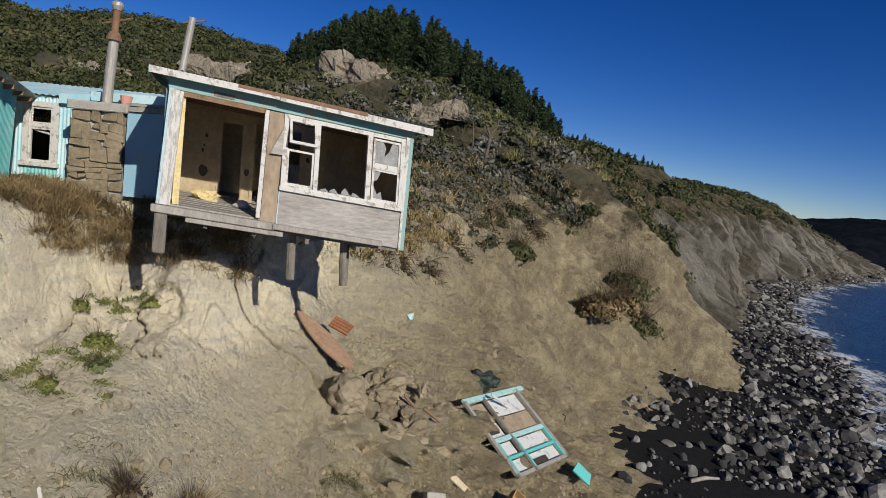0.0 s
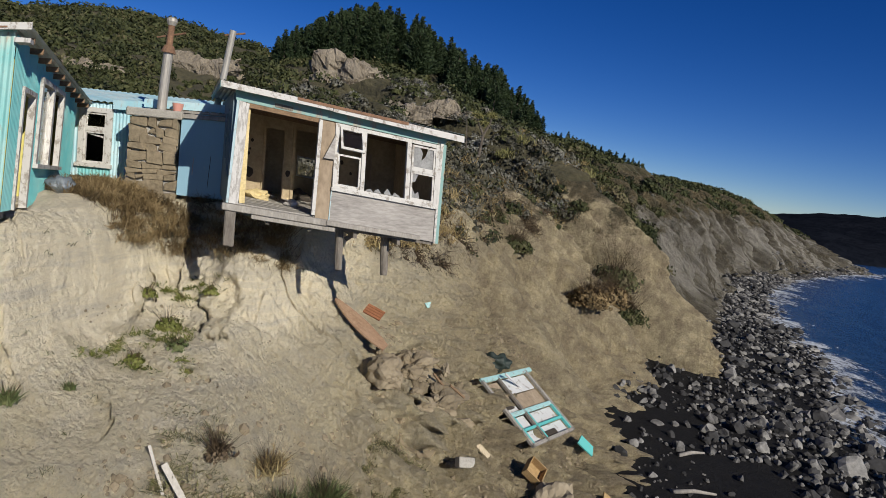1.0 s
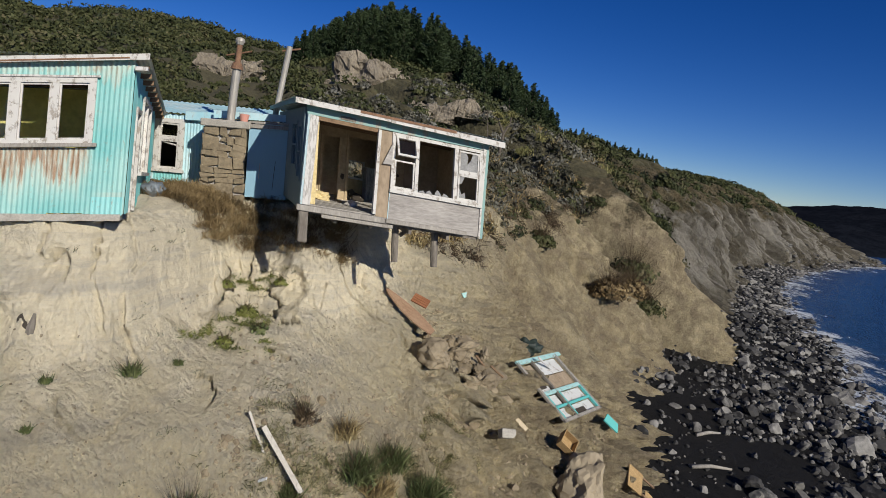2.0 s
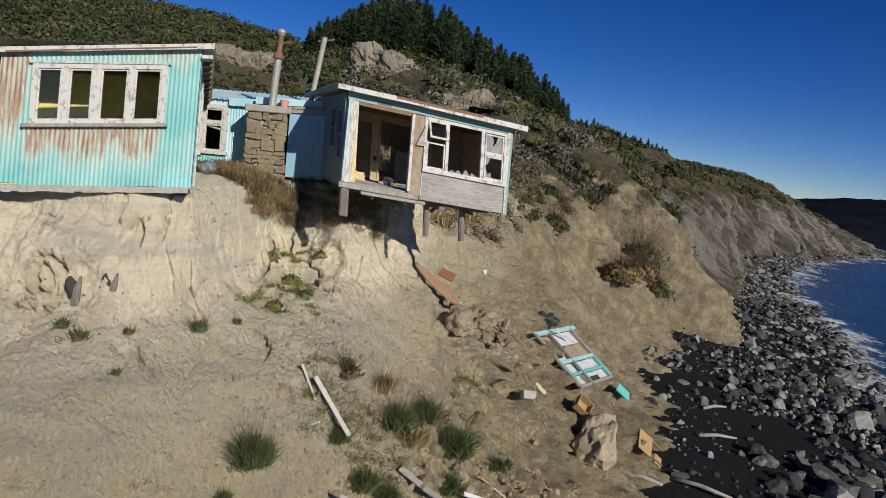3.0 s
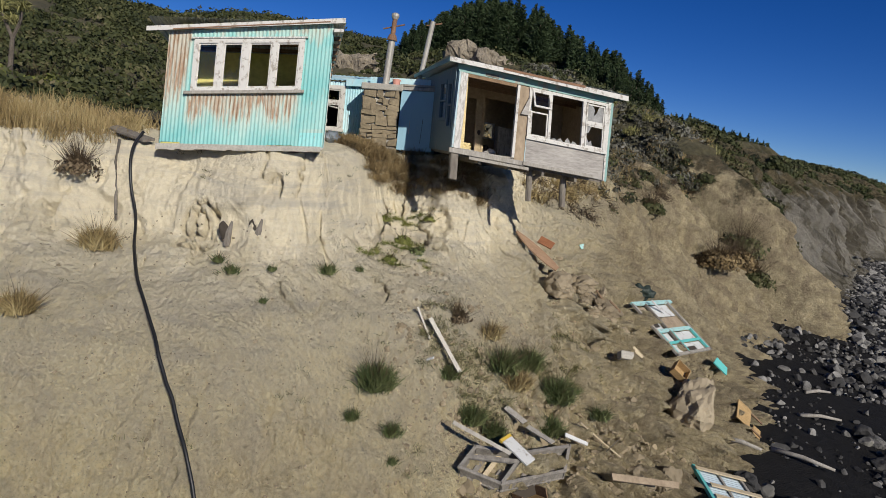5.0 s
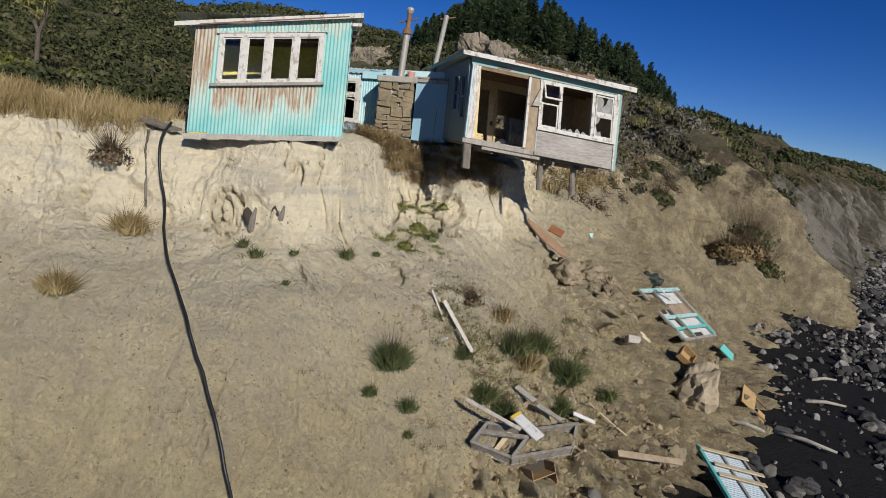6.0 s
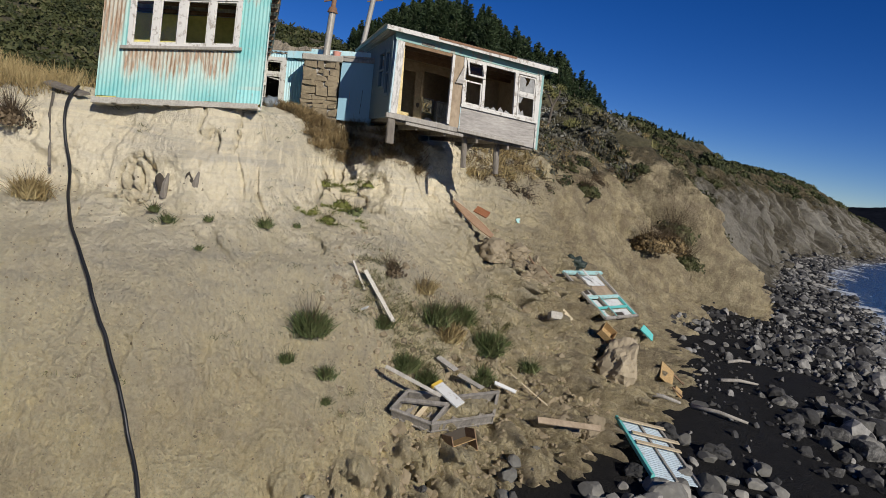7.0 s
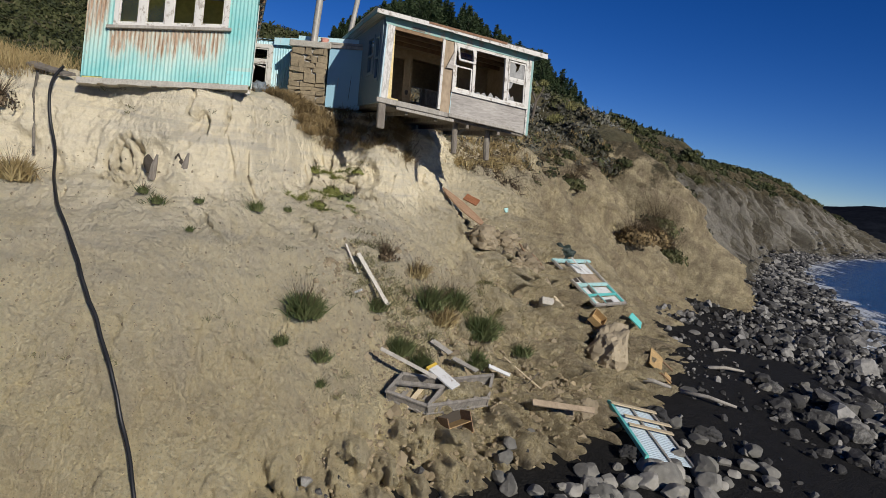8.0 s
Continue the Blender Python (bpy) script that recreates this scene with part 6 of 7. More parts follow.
def beach_rocks():
    rng = np.random.default_rng(44)
    spots = place_on_shore(rng, 10500, rock_density)
    dist = np.hypot(spots[:, 0], spots[:, 1])
    wet = spots[:, 2] > 0.5
    size = np.exp(rng.normal(0.0, 0.55, len(spots))) * np.where(wet, 0.125, np.where(spots[:, 1] < 19, 0.07, 0.105))
    size = size.clip(0.04, 0.62)
    near = np.argsort(dist - 14 * size)[:128]
    chosen = set(near.tolist())
    # the nearest, each a thing of its own on a handful of shared meshes
    shared = []
    for k in range(12):
        bm = rock_mesh(200 + k, 11, 3, 0.36, 0.72, 0.12)
        me = bpy.data.meshes.new("boulder")
        bm.to_mesh(me)
        bm.free()
        me.materials.append(ROCK)
        shared.append(me)
    for i in near:
        x, y, f = spots[i]
        ob = new("boulder", shared[int(rng.integers(0, 12))])
        r = float(size[i])
        ob.location = (x, y, ground(x, y) + 0.22 * r)
        ob.rotation_euler = tuple(rng.uniform(0, 6.28, 3) * (0.15, 0.15, 1))
        ob.scale = (r, r, r)
        big = r > 0.35
        tagged(ob, "large angular grey boulder half sunk in black sand" if big else "grey beach stone lying on black sand", "boulder", "beach boulders")
    # the rest in one mesh
    shapes = []
    for k in range(10):
        bm = rock_mesh(300 + k, 9, 1 if k % 2 else 2, 0.42, 0.8, 0.2)
        bm.verts.ensure_lookup_table()
        shapes.append((np.array([v.co for v in bm.verts]), np.array([[v.index for v in f.verts] for f in bm.faces])))
        bm.free()
    vs, fs, o = [], [], 0
    for i in range(len(spots)):
        if i in chosen:
            continue
        x, y, f = spots[i]
        v, t = shapes[2 * int(rng.integers(0, 5))] if dist[i] < 32 else shapes[1 + 2 * int(rng.integers(0, 5))]
        a = rng.uniform(0, 6.28)
        rot = np.array([[math.cos(a), -math.sin(a), 0], [math.sin(a), math.cos(a), 0], [0, 0, 1]])
        vs.append(v @ rot.T * size[i] + (x, y, ground(x, y) + 0.25 * size[i]))
        fs.append(t + o)
        o += len(v)
    me = bpy.data.meshes.new("beach_stones")
    me.from_pydata(np.concatenate(vs).tolist(), [], np.concatenate(fs).tolist())
    me.materials.append(ROCK)
    stuff(new("beach_stones", me), "masses of grey stones along the shoreline", "stones")


beach_rocks()


def slump_rubble():
    """Clods and stones on the slipped earth and along the toe."""
    rng = np.random.default_rng(61)
    shapes = []
    for k in range(8):
        bm = rock_mesh(400 + k, 10, 1)
        bm.verts.ensure_lookup_table()
        shapes.append((np.array([v.co for v in bm.verts]), np.array([[v.index for v in f.verts] for f in bm.faces])))
        bm.free()
    vs, fs, o = [], [], 0
    for count, s0, s1, k0, k1, mean in ((3200, ALONG[4] + 0.8, ALONG[10], 0.8, 3.6, 0.045), (520, ALONG[5], ALONG[9], 0.7, 3.2, 0.055), (2600, ALONG[1], ALONG[6], 0.9, 4.2, 0.016), (2600, ALONG[7] + 0.2, ALONG[9] - 1.8, 2.7, 3.7, 0.055), (1100, ALONG[5], ALONG[8], 0.8, 2.2, 0.06)):
        spots = cliff_spots(rng, count, s0, s1, k0, k1)
        for p in spots:
            r = float(np.exp(rng.normal(math.log(mean), 0.5)))
            v, t = shapes[int(rng.integers(0, 8))]
            a = rng.uniform(0, 6.28)
            rot = np.array([[math.cos(a), -math.sin(a), 0], [math.sin(a), math.cos(a), 0], [0, 0, 1]])
            hit = LAND.find_nearest(Vector(p))
            q = np.array(hit[0]) if hit[0] is not None else p
            vs.append(v @ rot.T * r + q - (0, 0, 0.3 * r))
            fs.append(t + o)
            o += len(v)
    me = bpy.data.meshes.new("slump_rubble")
    me.from_pydata(np.concatenate(vs).tolist(), [], np.concatenate(fs).tolist())
    me.materials.append(RUBBLE)
    stuff(new("slump_rubble", me), "crumbled clods of tan mudstone on the slope", "rubble")


slump_rubble()
boulder("boulder", (2.5, 11.1, 1.75), 0.88, 9, TAN_ROCK, "large tan mudstone block on the slipped earth", turn=1.2, squash=(0.9, 0.85, 1.3))
boulder("boulder", (1.5, 8.6, 0.75), 0.42, 8, TAN_ROCK, "upright tan mudstone block at the foot of the slip", turn=1.4, squash=(0.8, 0.8, 1.3))
boulder("boulder", (0.75, 8.2, 0.9), 0.40, 9, TAN_ROCK, "tan mudstone block at the foot of the slip", turn=2.0)
boulder("boulder", (-0.2, 12.0, 3.2), 0.30, 10, TAN_ROCK, "tan earth block on the slip", turn=0.3)
boulder("boulder", (-0.55, 12.4, 3.6), 0.42, 12, TAN_ROCK, "tan earth block on the slip", turn=0.9)
boulder("boulder", (-1.1, 12.3, 4.0), 0.30, 13, TAN_ROCK, "tan earth block on the slip", turn=1.9)


def earth_clods():
    """Broken blocks heaped on the hummock of slipped earth."""
    rng = np.random.default_rng(88)
    for k in range(46):
        x, y = -0.55 + 0.62 * rng.normal(), 12.35 + 0.62 * rng.normal()
        size = float(np.clip(math.exp(rng.normal(-1.65, 0.4)), 0.1, 0.42))
        boulder("earth_clod", (x, y, ground(x, y) + 0.25 * size), size, 500 + k % 9, RUBBLE if k % 3 else TAN_ROCK, "broken clod of tan earth heaped on the slip", "earth clods on the slip", turn=rng.uniform(0, 6.28), squash=(1, rng.uniform(0.6, 1.0), rng.uniform(0.6, 1.25)))


earth_clods()
boulder("boulder", (2.3, 7.5, 0.5), 0.30, 14, ROCK, "pale rounded boulder beside the fallen panel", turn=0.9)
boulder("boulder", (3.6, 9.9, 0.6), 0.34, 15, ROCK, "pale boulder beside the fallen panel", turn=0.2)
boulder("boulder", (4.6, 9.3, 0.55), 0.30, 16, ROCK, "pale boulder beside the fallen panel", turn=0.2)


PALE_ROCK = rock_material("pale_weathered_rock", (0.07, 0.067, 0.059), (0.16, 0.153, 0.134), (0.33, 0.312, 0.275))


def pale_rocks():
    """The heap of pale rocks where the slip runs out under the fallen panel."""
    rng = np.random.default_rng(91)
    for k in range(78):
        x, y = rng.uniform(-0.6, 5.6), 0.0
        y = 4.9 + 0.60 * x + rng.normal() * 0.8
        r = float(np.exp(rng.normal(math.log(0.19), 0.4)))
        bm = rock_mesh(700 + k % 9, 12, 3, 0.5, 0.78, 0.08)
        bm.transform(Matrix.Diagonal((r, r, r * 0.95, 1)))
        ob = finish("boulder", bm, PALE_ROCK)
        ob.location, ob.rotation_euler = (x, y, ground(x, y) + 0.2 * r), (0.2, 0.1, float(rng.uniform(0, 6.28)))
        tagged(ob, "pale weathered rock heaped at the foot of the slip", "boulder", "beach boulders")


pale_rocks()


def big_boulders():
    """Large rounded blocks along the waterline, each one alone in the sand or piled on its neighbours."""
    rng = np.random.default_rng(97)
    meshes = []
    for k in range(9):
        bm = rock_mesh(820 + k, 12, 4, 0.48, 0.80, 0.10)
        me = bpy.data.meshes.new("boulder")
        bm.to_mesh(me)
        bm.free()
        me.materials.append(ROCK if k % 3 else PALE_ROCK)
        meshes.append(me)
    for k in range(84):
        y = 8.6 + 7.0 * rng.random()
        x = 7.7 + 5.0 * rng.random() + 0.25 * (y - 12)
        r = min(0.52, float(np.exp(rng.normal(math.log(0.30), 0.33))))
        ob = new("boulder", meshes[int(rng.integers(0, 9))])
        ob.location = (x, y, ground(x, y) + 0.28 * r)
        ob.rotation_euler = (float(rng.uniform(-0.3, 0.3)), float(rng.uniform(-0.3, 0.3)), float(rng.uniform(0, 6.28)))
        ob.scale = (r, r, r)
        tagged(ob, "large weathered grey boulder on the black beach", "boulder", "beach boulders")


big_boulders()


# ---- foam along the water's edge ----
def foam_material():
    m = material("white_foam", (0.62, 0.66, 0.70), 0.7)
    a = noise_fac(m, 0.55, 6, 0.65, (1, 0.6, 1), 0.6)
    b = noise_fac(m, 2.4, 6, 0.7, (1, 0.7, 1), 0.8)
    uv = m.node_tree.nodes.new("ShaderNodeUVMap")
    sp = m.node_tree.nodes.new("ShaderNodeSeparateXYZ")
    link(m, uv.outputs[0], sp.inputs[0])
    edge = maths(m, "MULTIPLY", smoothnode(m, sp.outputs[1], 1.0, 0.15), smoothnode(m, sp.outputs[1], -0.02, 0.06))
    v = maths(m, "ADD", maths(m, "MULTIPLY", a, 0.55), maths(m, "MULTIPLY", b, 0.45))
    v = maths(m, "ADD", v, maths(m, "MULTIPLY", maths(m, "SUBTRACT", edge, 0.55), 0.24))
    alpha = ramp(m, v, [(0.53, (0, 0, 0)), (0.66, (1, 1, 1))])
    link(m, alpha, m.node_tree.nodes["Principled BSDF"].inputs["Alpha"])
    bump(m, b, 0.5, 0.1)
    return m


def foam():
    t = np.linspace(0.12, 1, 500)
    line = spline(np.linspace(0, 1, len(SHORE)), SHORE, t)
    tang = unit(np.gradient(line, axis=0))
    out = np.stack([tang[:, 1], -tang[:, 0]], -1)
    wob = 1.2 * lattice(np.stack([t * 60, 0 * t, 0 * t], -1), 3)
    f = np.linspace(0, 1, 24)
    reach = 5.4 + 0.022 * np.hypot(line[:, 0], line[:, 1])
    xy = line[:, None] + out[:, None] * ((f * reach[:, None]) - 1.2 + wob[:, None])[..., None]
    z = 0.03 + 0.05 * lattice(np.concatenate([xy.reshape(-1, 2) * 0.8, np.zeros((xy.shape[0] * 24, 1))], 1), 9).reshape(xy.shape[:2])
    ob = grid_mesh("foam", np.concatenate([xy, z[..., None]], -1), foam_material(), "white surf foam washing over the shoreline stones", "foam", "structure")
    me = ob.data
    layer = me.uv_layers.new(name="UVMap")
    loop_v = np.empty(len(me.loops), np.int32)
    me.loops.foreach_get("vertex_index", loop_v)
    uv = np.stack([(loop_v // 24) / 500.0, (loop_v % 24) / 23.0], -1)
    layer.data.foreach_set("uv", uv.reshape(-1).astype(np.float32))


foam()

# ---- wreckage on the slope ----
ORANGE_PLY = plain_noise("orange_brown_ply", (0.27, 0.16, 0.09), (0.41, 0.27, 0.17), 3, 0.8, 0.2, 0.006)
BRICK_RED = plain_noise("rust_red_panel", (0.22, 0.08, 0.03), (0.36, 0.15, 0.07), 5, 0.85, 0.3, 0.01)
CREAM_WOOD = plain_noise("pale_bare_timber", (0.42, 0.33, 0.20), (0.62, 0.52, 0.36), 5, 0.8, 0.2, 0.006, (1, 1, 0.3))
CHALK_WHITE = flaking("chalky_white_board", (0.62, 0.62, 0.60), (0.38, 0.35, 0.31), 0.40, 6, (1, 1, 1))
TEAL_BRIGHT = flaking("bright_teal_paint", (0.12, 0.50, 0.47), (0.28, 0.26, 0.22), 0.36, 8, (1, 1, 1))
PALE_TEAL = flaking("pale_teal_paint", (0.38, 0.62, 0.60), (0.35, 0.33, 0.29), 0.40, 8, (1, 1, 1))
YELLOW = material("yellow_edge_paint", (0.62, 0.42, 0.06), 0.7)
BLACK_PLASTIC = material("black_plastic", (0.012, 0.012, 0.013), 0.45)
DARK_GREEN = plain_noise("dark_green_tarp", (0.008, 0.016, 0.012), (0.03, 0.045, 0.035), 5, 0.6, 0.5, 0.03)
OCHRE = plain_noise("ochre_chipboard", (0.30, 0.19, 0.08), (0.46, 0.31, 0.14), 4, 0.8, 0.2, 0.006)


def lying(at, along, across):
    """Axes of a flat thing that lies at a place: u along, v across, w out of its face."""
    a = Vector(along).normalized()
    n = a.cross(Vector(across)).normalized()
    return Axes(at, a, n, n.cross(a))


def board(name, p, q, wide, thick, mat, label, category="board", out=(0.3, -0.6, 0.74), lift=0.03, warp=0.0):
    """A plank from p to q, its face turned outward, with uneven ends."""
    p, q, out = Vector(p), Vector(q), Vector(out).normalized()
    a = (q - p).normalized()
    side = out.cross(a).normalized()
    n = a.cross(side)
    if n.dot(out) < 0:
        n = -n
    bm = bmesh.new()
    length = (q - p).length
    rows = []
    for i in range(5):
        t = i / 4
        w = wide * (0.5 + 0.03 * math.sin(7 * t))
        c = a * (length * t) + n * (lift + warp * math.sin(math.pi * t))
        skew = a * (0.3 * wide if i == 4 else 0)
        rows.append([bm.verts.new(c - side * w), bm.verts.new(c + side * w + skew), bm.verts.new(c + side * w + n * thick + skew), bm.verts.new(c - side * w + n * thick)])
    for one, two in zip(rows[:-1], rows[1:]):
        for k in range(4):
            bm.faces.new((one[k], one[(k + 1) % 4], two[(k + 1) % 4], two[k]))
    bm.faces.new(rows[0][::-1])
    bm.faces.new(rows[-1])
    bmesh.ops.recalc_face_normals(bm, faces=bm.faces[:])
    ob = finish(name, bm, mat)
    ob.location = p
    return tagged(ob, label, category)


def pole(name, pts, r, mat, label, category):
    p0 = Vector(pts[0])
    bm = bmesh.new()
    tube(bm, [Vector(p) - p0 for p in pts], r, 8)
    ob = finish(name, bm, mat, smooth=True)
    ob.location = p0
    return tagged(ob, label, category)


def curved_board():
    ax = lying((-2.62, 12.55, 5.36), (1.30, -0.42, -0.82), (0.45, 0.88, 0.18))
    side = 1 if ax(0, 0, 1).y > 0 else -1
    bm = bmesh.new()
    top = [(1.55 * t, side * (0.13 + 0.13 * math.sin(math.pi * min(1, t * 0.9 + 0.05)))) for t in [i / 12 for i in range(13)]]
    low = [(1.55 * t + 0.02, side * (0.10 - 0.27 * math.sin(math.pi * (t * 0.78 + 0.02)) ** 0.8)) for t in [i / 12 for i in range(13)]]
    slab(bm, ax, low + top[::-1], -0.018, 0.018)
    ob = finish("curved_board", bm, ORANGE_PLY)
    ob.location = ax.corner
    tagged(ob, "orange-brown curved sheet of plywood lying on the slope", "board")
    ax = lying((-1.95, 12.75, 5.16), (1.0, -0.2, -0.35), (0.3, 0.8, 0.5))
    t = thing("rust_panel", ax.corner, "rust-red slatted panel scrap beside the curved plywood", "panel")
    for k in range(4):
        box_part("slat", ax, (0, 0.42, -0.04, 0.0, 0.075 * k, 0.075 * k + 0.06), BRICK_RED, t)


curved_board()


def fallen_wall():
    along, across = Vector((1.22, -1.15, -0.98)).normalized(), Vector((1.40, 1.75, -0.10)).normalized()
    ax = Axes((0.94, 13.62, 3.60), along, along.cross(across).normalized(), across)
    t = thing("fallen_wall_panel", ax.corner, "collapsed wall panel with teal frame, white boards and empty windows", "wall panel")

    def bar(u0, u1, v0, v1, mat, name="frame_bar", w=(-0.07, 0.0)):
        return box_part(name, ax, (u0, u1, w[0], w[1], v0, v1), mat, t, bevel=0.006)

    L, H = 1.95, 2.1
    s = 1 if ax(0, 1, 0).z > 0 else -1
    face = (0.02, 0.09) if s > 0 else (-0.09, -0.02)
    back = (-0.03, 0.0) if s > 0 else (0.0, 0.03)
    bar(0, L, 0.0, 0.09, GREYWOOD, w=face)
    bar(0, L, H - 0.09, H, GREYWOOD, w=face)
    bar(0, L, 0.66, 0.74, PILE_WOOD, w=face)
    bar(-0.06, 0.06, 0.0, H + 0.25, PALE_TEAL, w=face)
    bar(1.02, 1.12, 0.1, H - 0.1, PALE_TEAL, w=face)
    bar(L - 0.08, L, 0.0, H, GREYWOOD, w=face)
    bar(1.48, 1.54, 0.1, H - 0.1, TEAL_BRIGHT, w=face)
    bar(1.12, L - 0.08, 0.09, 0.15, TEAL_BRIGHT, w=face)
    bar(1.12, L - 0.08, H - 0.15, H - 0.09, TEAL_BRIGHT, w=face)
    bar(1.12, L - 0.08, 0.74, 0.80, TEAL_BRIGHT, w=face)
    for u0, u1, v0, v1, m in ((0.07, 0.52, 0.76, 1.98, CHALK_WHITE), (0.55, 1.00, 0.76, 1.98, PLY_BROWN), (0.10, 0.62, 0.12, 0.64, PLY_BROWN), (0.64, 1.00, 0.12, 0.64, CHALK_WHITE), (1.13, 1.47, 0.82, 1.94, CHALK_WHITE), (1.55, L - 0.1, 0.82, 1.94, CHALK_WHITE), (1.13, 1.47, 0.16, 0.64, CHALK_WHITE), (1.55, L - 0.1, 0.16, 0.64, CHALK_WHITE)):
        bar(u0, u1, v0, v1, m, "infill_board", back)
    # dark slabs over the infill stand for the shade in its openings
    box_part("hole", ax, (1.70, 1.84, back[0] + s * 0.033, back[1] + s * 0.033, 0.9, 1.4), DARK, t)
    box_part("hole", ax, (0.70, 0.9, back[0] + s * 0.033, back[1] + s * 0.033, 0.2, 0.5), DARK, t)
    board("loose_batten", (1.45, 14.1, 3.66), (2.0, 14.6, 3.2), 0.06, 0.03, CHALK_WHITE, "white batten lying across the fallen wall panel", "batten", lift=0.16)


fallen_wall()


PALE_PLANK = plain_noise("sun_bleached_plank", (0.40, 0.36, 0.30), (0.60, 0.56, 0.49), 5, 0.9, 0.3, 0.006, (1, 1, 0.2))


def scraps():
    ax = lying((3.70, 14.55, 2.0), (0.6, 0.0, -0.5), (0.7, 0.7, 0))
    bm = bmesh.new()
    slab(bm, ax, [(0, 0), (0.55, 0.05), (0.5, 0.34), (0.05, 0.32)], -0.02, 0.02)
    ob = finish("teal_board", bm, TEAL_BRIGHT)
    ob.location = ax.corner + Vector((0.1, -0.3, 0.3)) * 0.3
    tagged(ob, "bright teal board broken off the fallen panel", "board")
    ax = lying((-0.6, 15.95, 4.78), (0.3, 0.1, -0.5), (0.5, 0.6, 0.4))
    bm = bmesh.new()
    slab(bm, ax, [(0, 0), (0.3, 0.02), (0.08, 0.2)], -0.01, 0.01)
    ob = finish("teal_scrap", bm, PALE_TEAL)
    ob.location = ax.corner + Vector((0.1, -0.3, 0.3)) * 0.25
    tagged(ob, "small triangular teal scrap on the tan slope", "scrap")
    # tarp
    bm = bmesh.new()
    bmesh.ops.create_icosphere(bm, subdivisions=4, radius=0.3)
    for v in bm.verts:
        v.co = Vector((v.co.x * 1.5, v.co.y * 0.8, v.co.z * 0.75)) + v.co * 0.5 * noise.noise(v.co * 7)
    ob = finish("tarpaulin", bm, DARK_GREEN, smooth=True)
    ob.location = (1.32, 14.75, 3.80)
    tagged(ob, "crumpled dark green tarpaulin above the fallen panel", "tarpaulin")
    # open crate
    ax = lying((1.85, 11.65, 2.42), (0.75, -0.1, -0.55), (0.6, 0.75, 0.2))
    up = 1 if ax(0, 1, 0).z > 0 else -1
    t = thing("wooden_drawer_box", ax.corner, "open tan wooden drawer box tipped on the slope", "box")
    box_part("base", ax, (0, 0.42, min(0, 0.02 * up), max(0, 0.02 * up), 0, 0.42), OCHRE, t)
    for lim in ((0, 0.42, 0.0, 0.02), (0, 0.42, 0.40, 0.42), (0, 0.02, 0.021, 0.399), (0.40, 0.42, 0.021, 0.399)):
        box_part("side", ax, (lim[0], lim[1], min(0.021 * up, 0.2 * up), max(0.021 * up, 0.2 * up), lim[2], lim[3]), OCHRE, t)
    board("yellow_plank", (0.78, 11.65, 2.90), (1.18, 11.75, 2.55), 0.13, 0.03, CREAM_WOOD, "short yellowish plank lying on crumbled earth", lift=0.05)
    ax = lying((0.38, 10.6, 2.85), (0.9, 0.3, -0.1), (0, 0.5, 0.8))
    bm = bmesh.new()
    box(bm, ax, 0, 0.34, -0.1, 0.12, 0, 0.2, bevel=0.015)
    ob = finish("grey_block", bm, CONCRETE)
    ob.location = ax.corner
    tagged(ob, "grey concrete block stuck in the slope", "block")
    board("brown_slat", (-0.3, 12.1, 4.15), (0.05, 12.3, 3.75), 0.05, 0.03, BROWNWOOD, "thin brown slat on crumbled earth", lift=0.05)
    board("brown_slat", (0.1, 12.2, 3.9), (0.45, 12.4, 3.6), 0.05, 0.03, BROWNWOOD, "thin brown slat on crumbled earth", lift=0.05)
    # two bleached planks and offcuts
    board("white_lath", (-4.22, 7.28, 4.16), (-3.86, 6.95, 3.66), 0.04, 0.02, PALE_PLANK, "narrow white lath on the bare slope", lift=0.05)
    board("bleached_plank", (-3.95, 7.08, 4.02), (-3.22, 6.85, 3.12), 0.085, 0.03, PALE_PLANK, "bleached tapering plank on the bare slope", lift=0.10)
    board("white_lath", (-3.75, 6.7, 3.3), (-3.62, 6.66, 3.38), 0.04, 0.02, CHALK_WHITE, "white lath offcut on the bare slope", lift=0.1)
    board("leaning_board", (-3.12, 5.98, 2.50), (-2.02, 6.08, 2.06), 0.07, 0.03, GREYWOOD, "long grey board leaning on the wrecked frame", lift=0.10, out=(0.1, -0.9, 0.4))
    board("white_board", (-0.98, 7.4, 2.0), (-0.5, 7.6, 1.8), 0.08, 0.03, CHALK_WHITE, "white board end sticking out of the earth", lift=0.06)
    board("long_brown_board", (-0.02, 6.95, 1.50), (1.35, 7.45, 1.33), 0.13, 0.035, PLY_BROWN, "long brown weathered board at the foot of the slip", lift=0.08)
    board("grey_board", (-1.7, 7.2, 2.05), (-1.2, 6.9, 1.95), 0.10, 0.03, GREYWOOD, "grey board behind the wrecked frame", lift=0.12)
    board("grey_board", (-2.2, 7.3, 2.35), (-1.8, 7.1, 2.2), 0.12, 0.03, GREYWOOD, "short grey board under the shrubs", lift=0.1)
    pole("thin_stick", [(-0.60, 7.95, 2.12), (-0.1, 7.95, 1.78), (0.32, 8.0, 1.5)], 0.018, CREAM_WOOD, "thin pale stick lying on the slip", "stick")
    pole("thin_stick", [(0.0, 7.9, 1.62), (0.22, 8.05, 1.85)], 0.012, BARK, "dark twig on the slip", "stick")
    pole("thin_stick", [(-1.4, 6.0, 0.95), (-0.9, 5.7, 0.55), (-0.6, 5.5, 0.4)], 0.03, BARK, "grey branch at the foot of the slip", "stick")
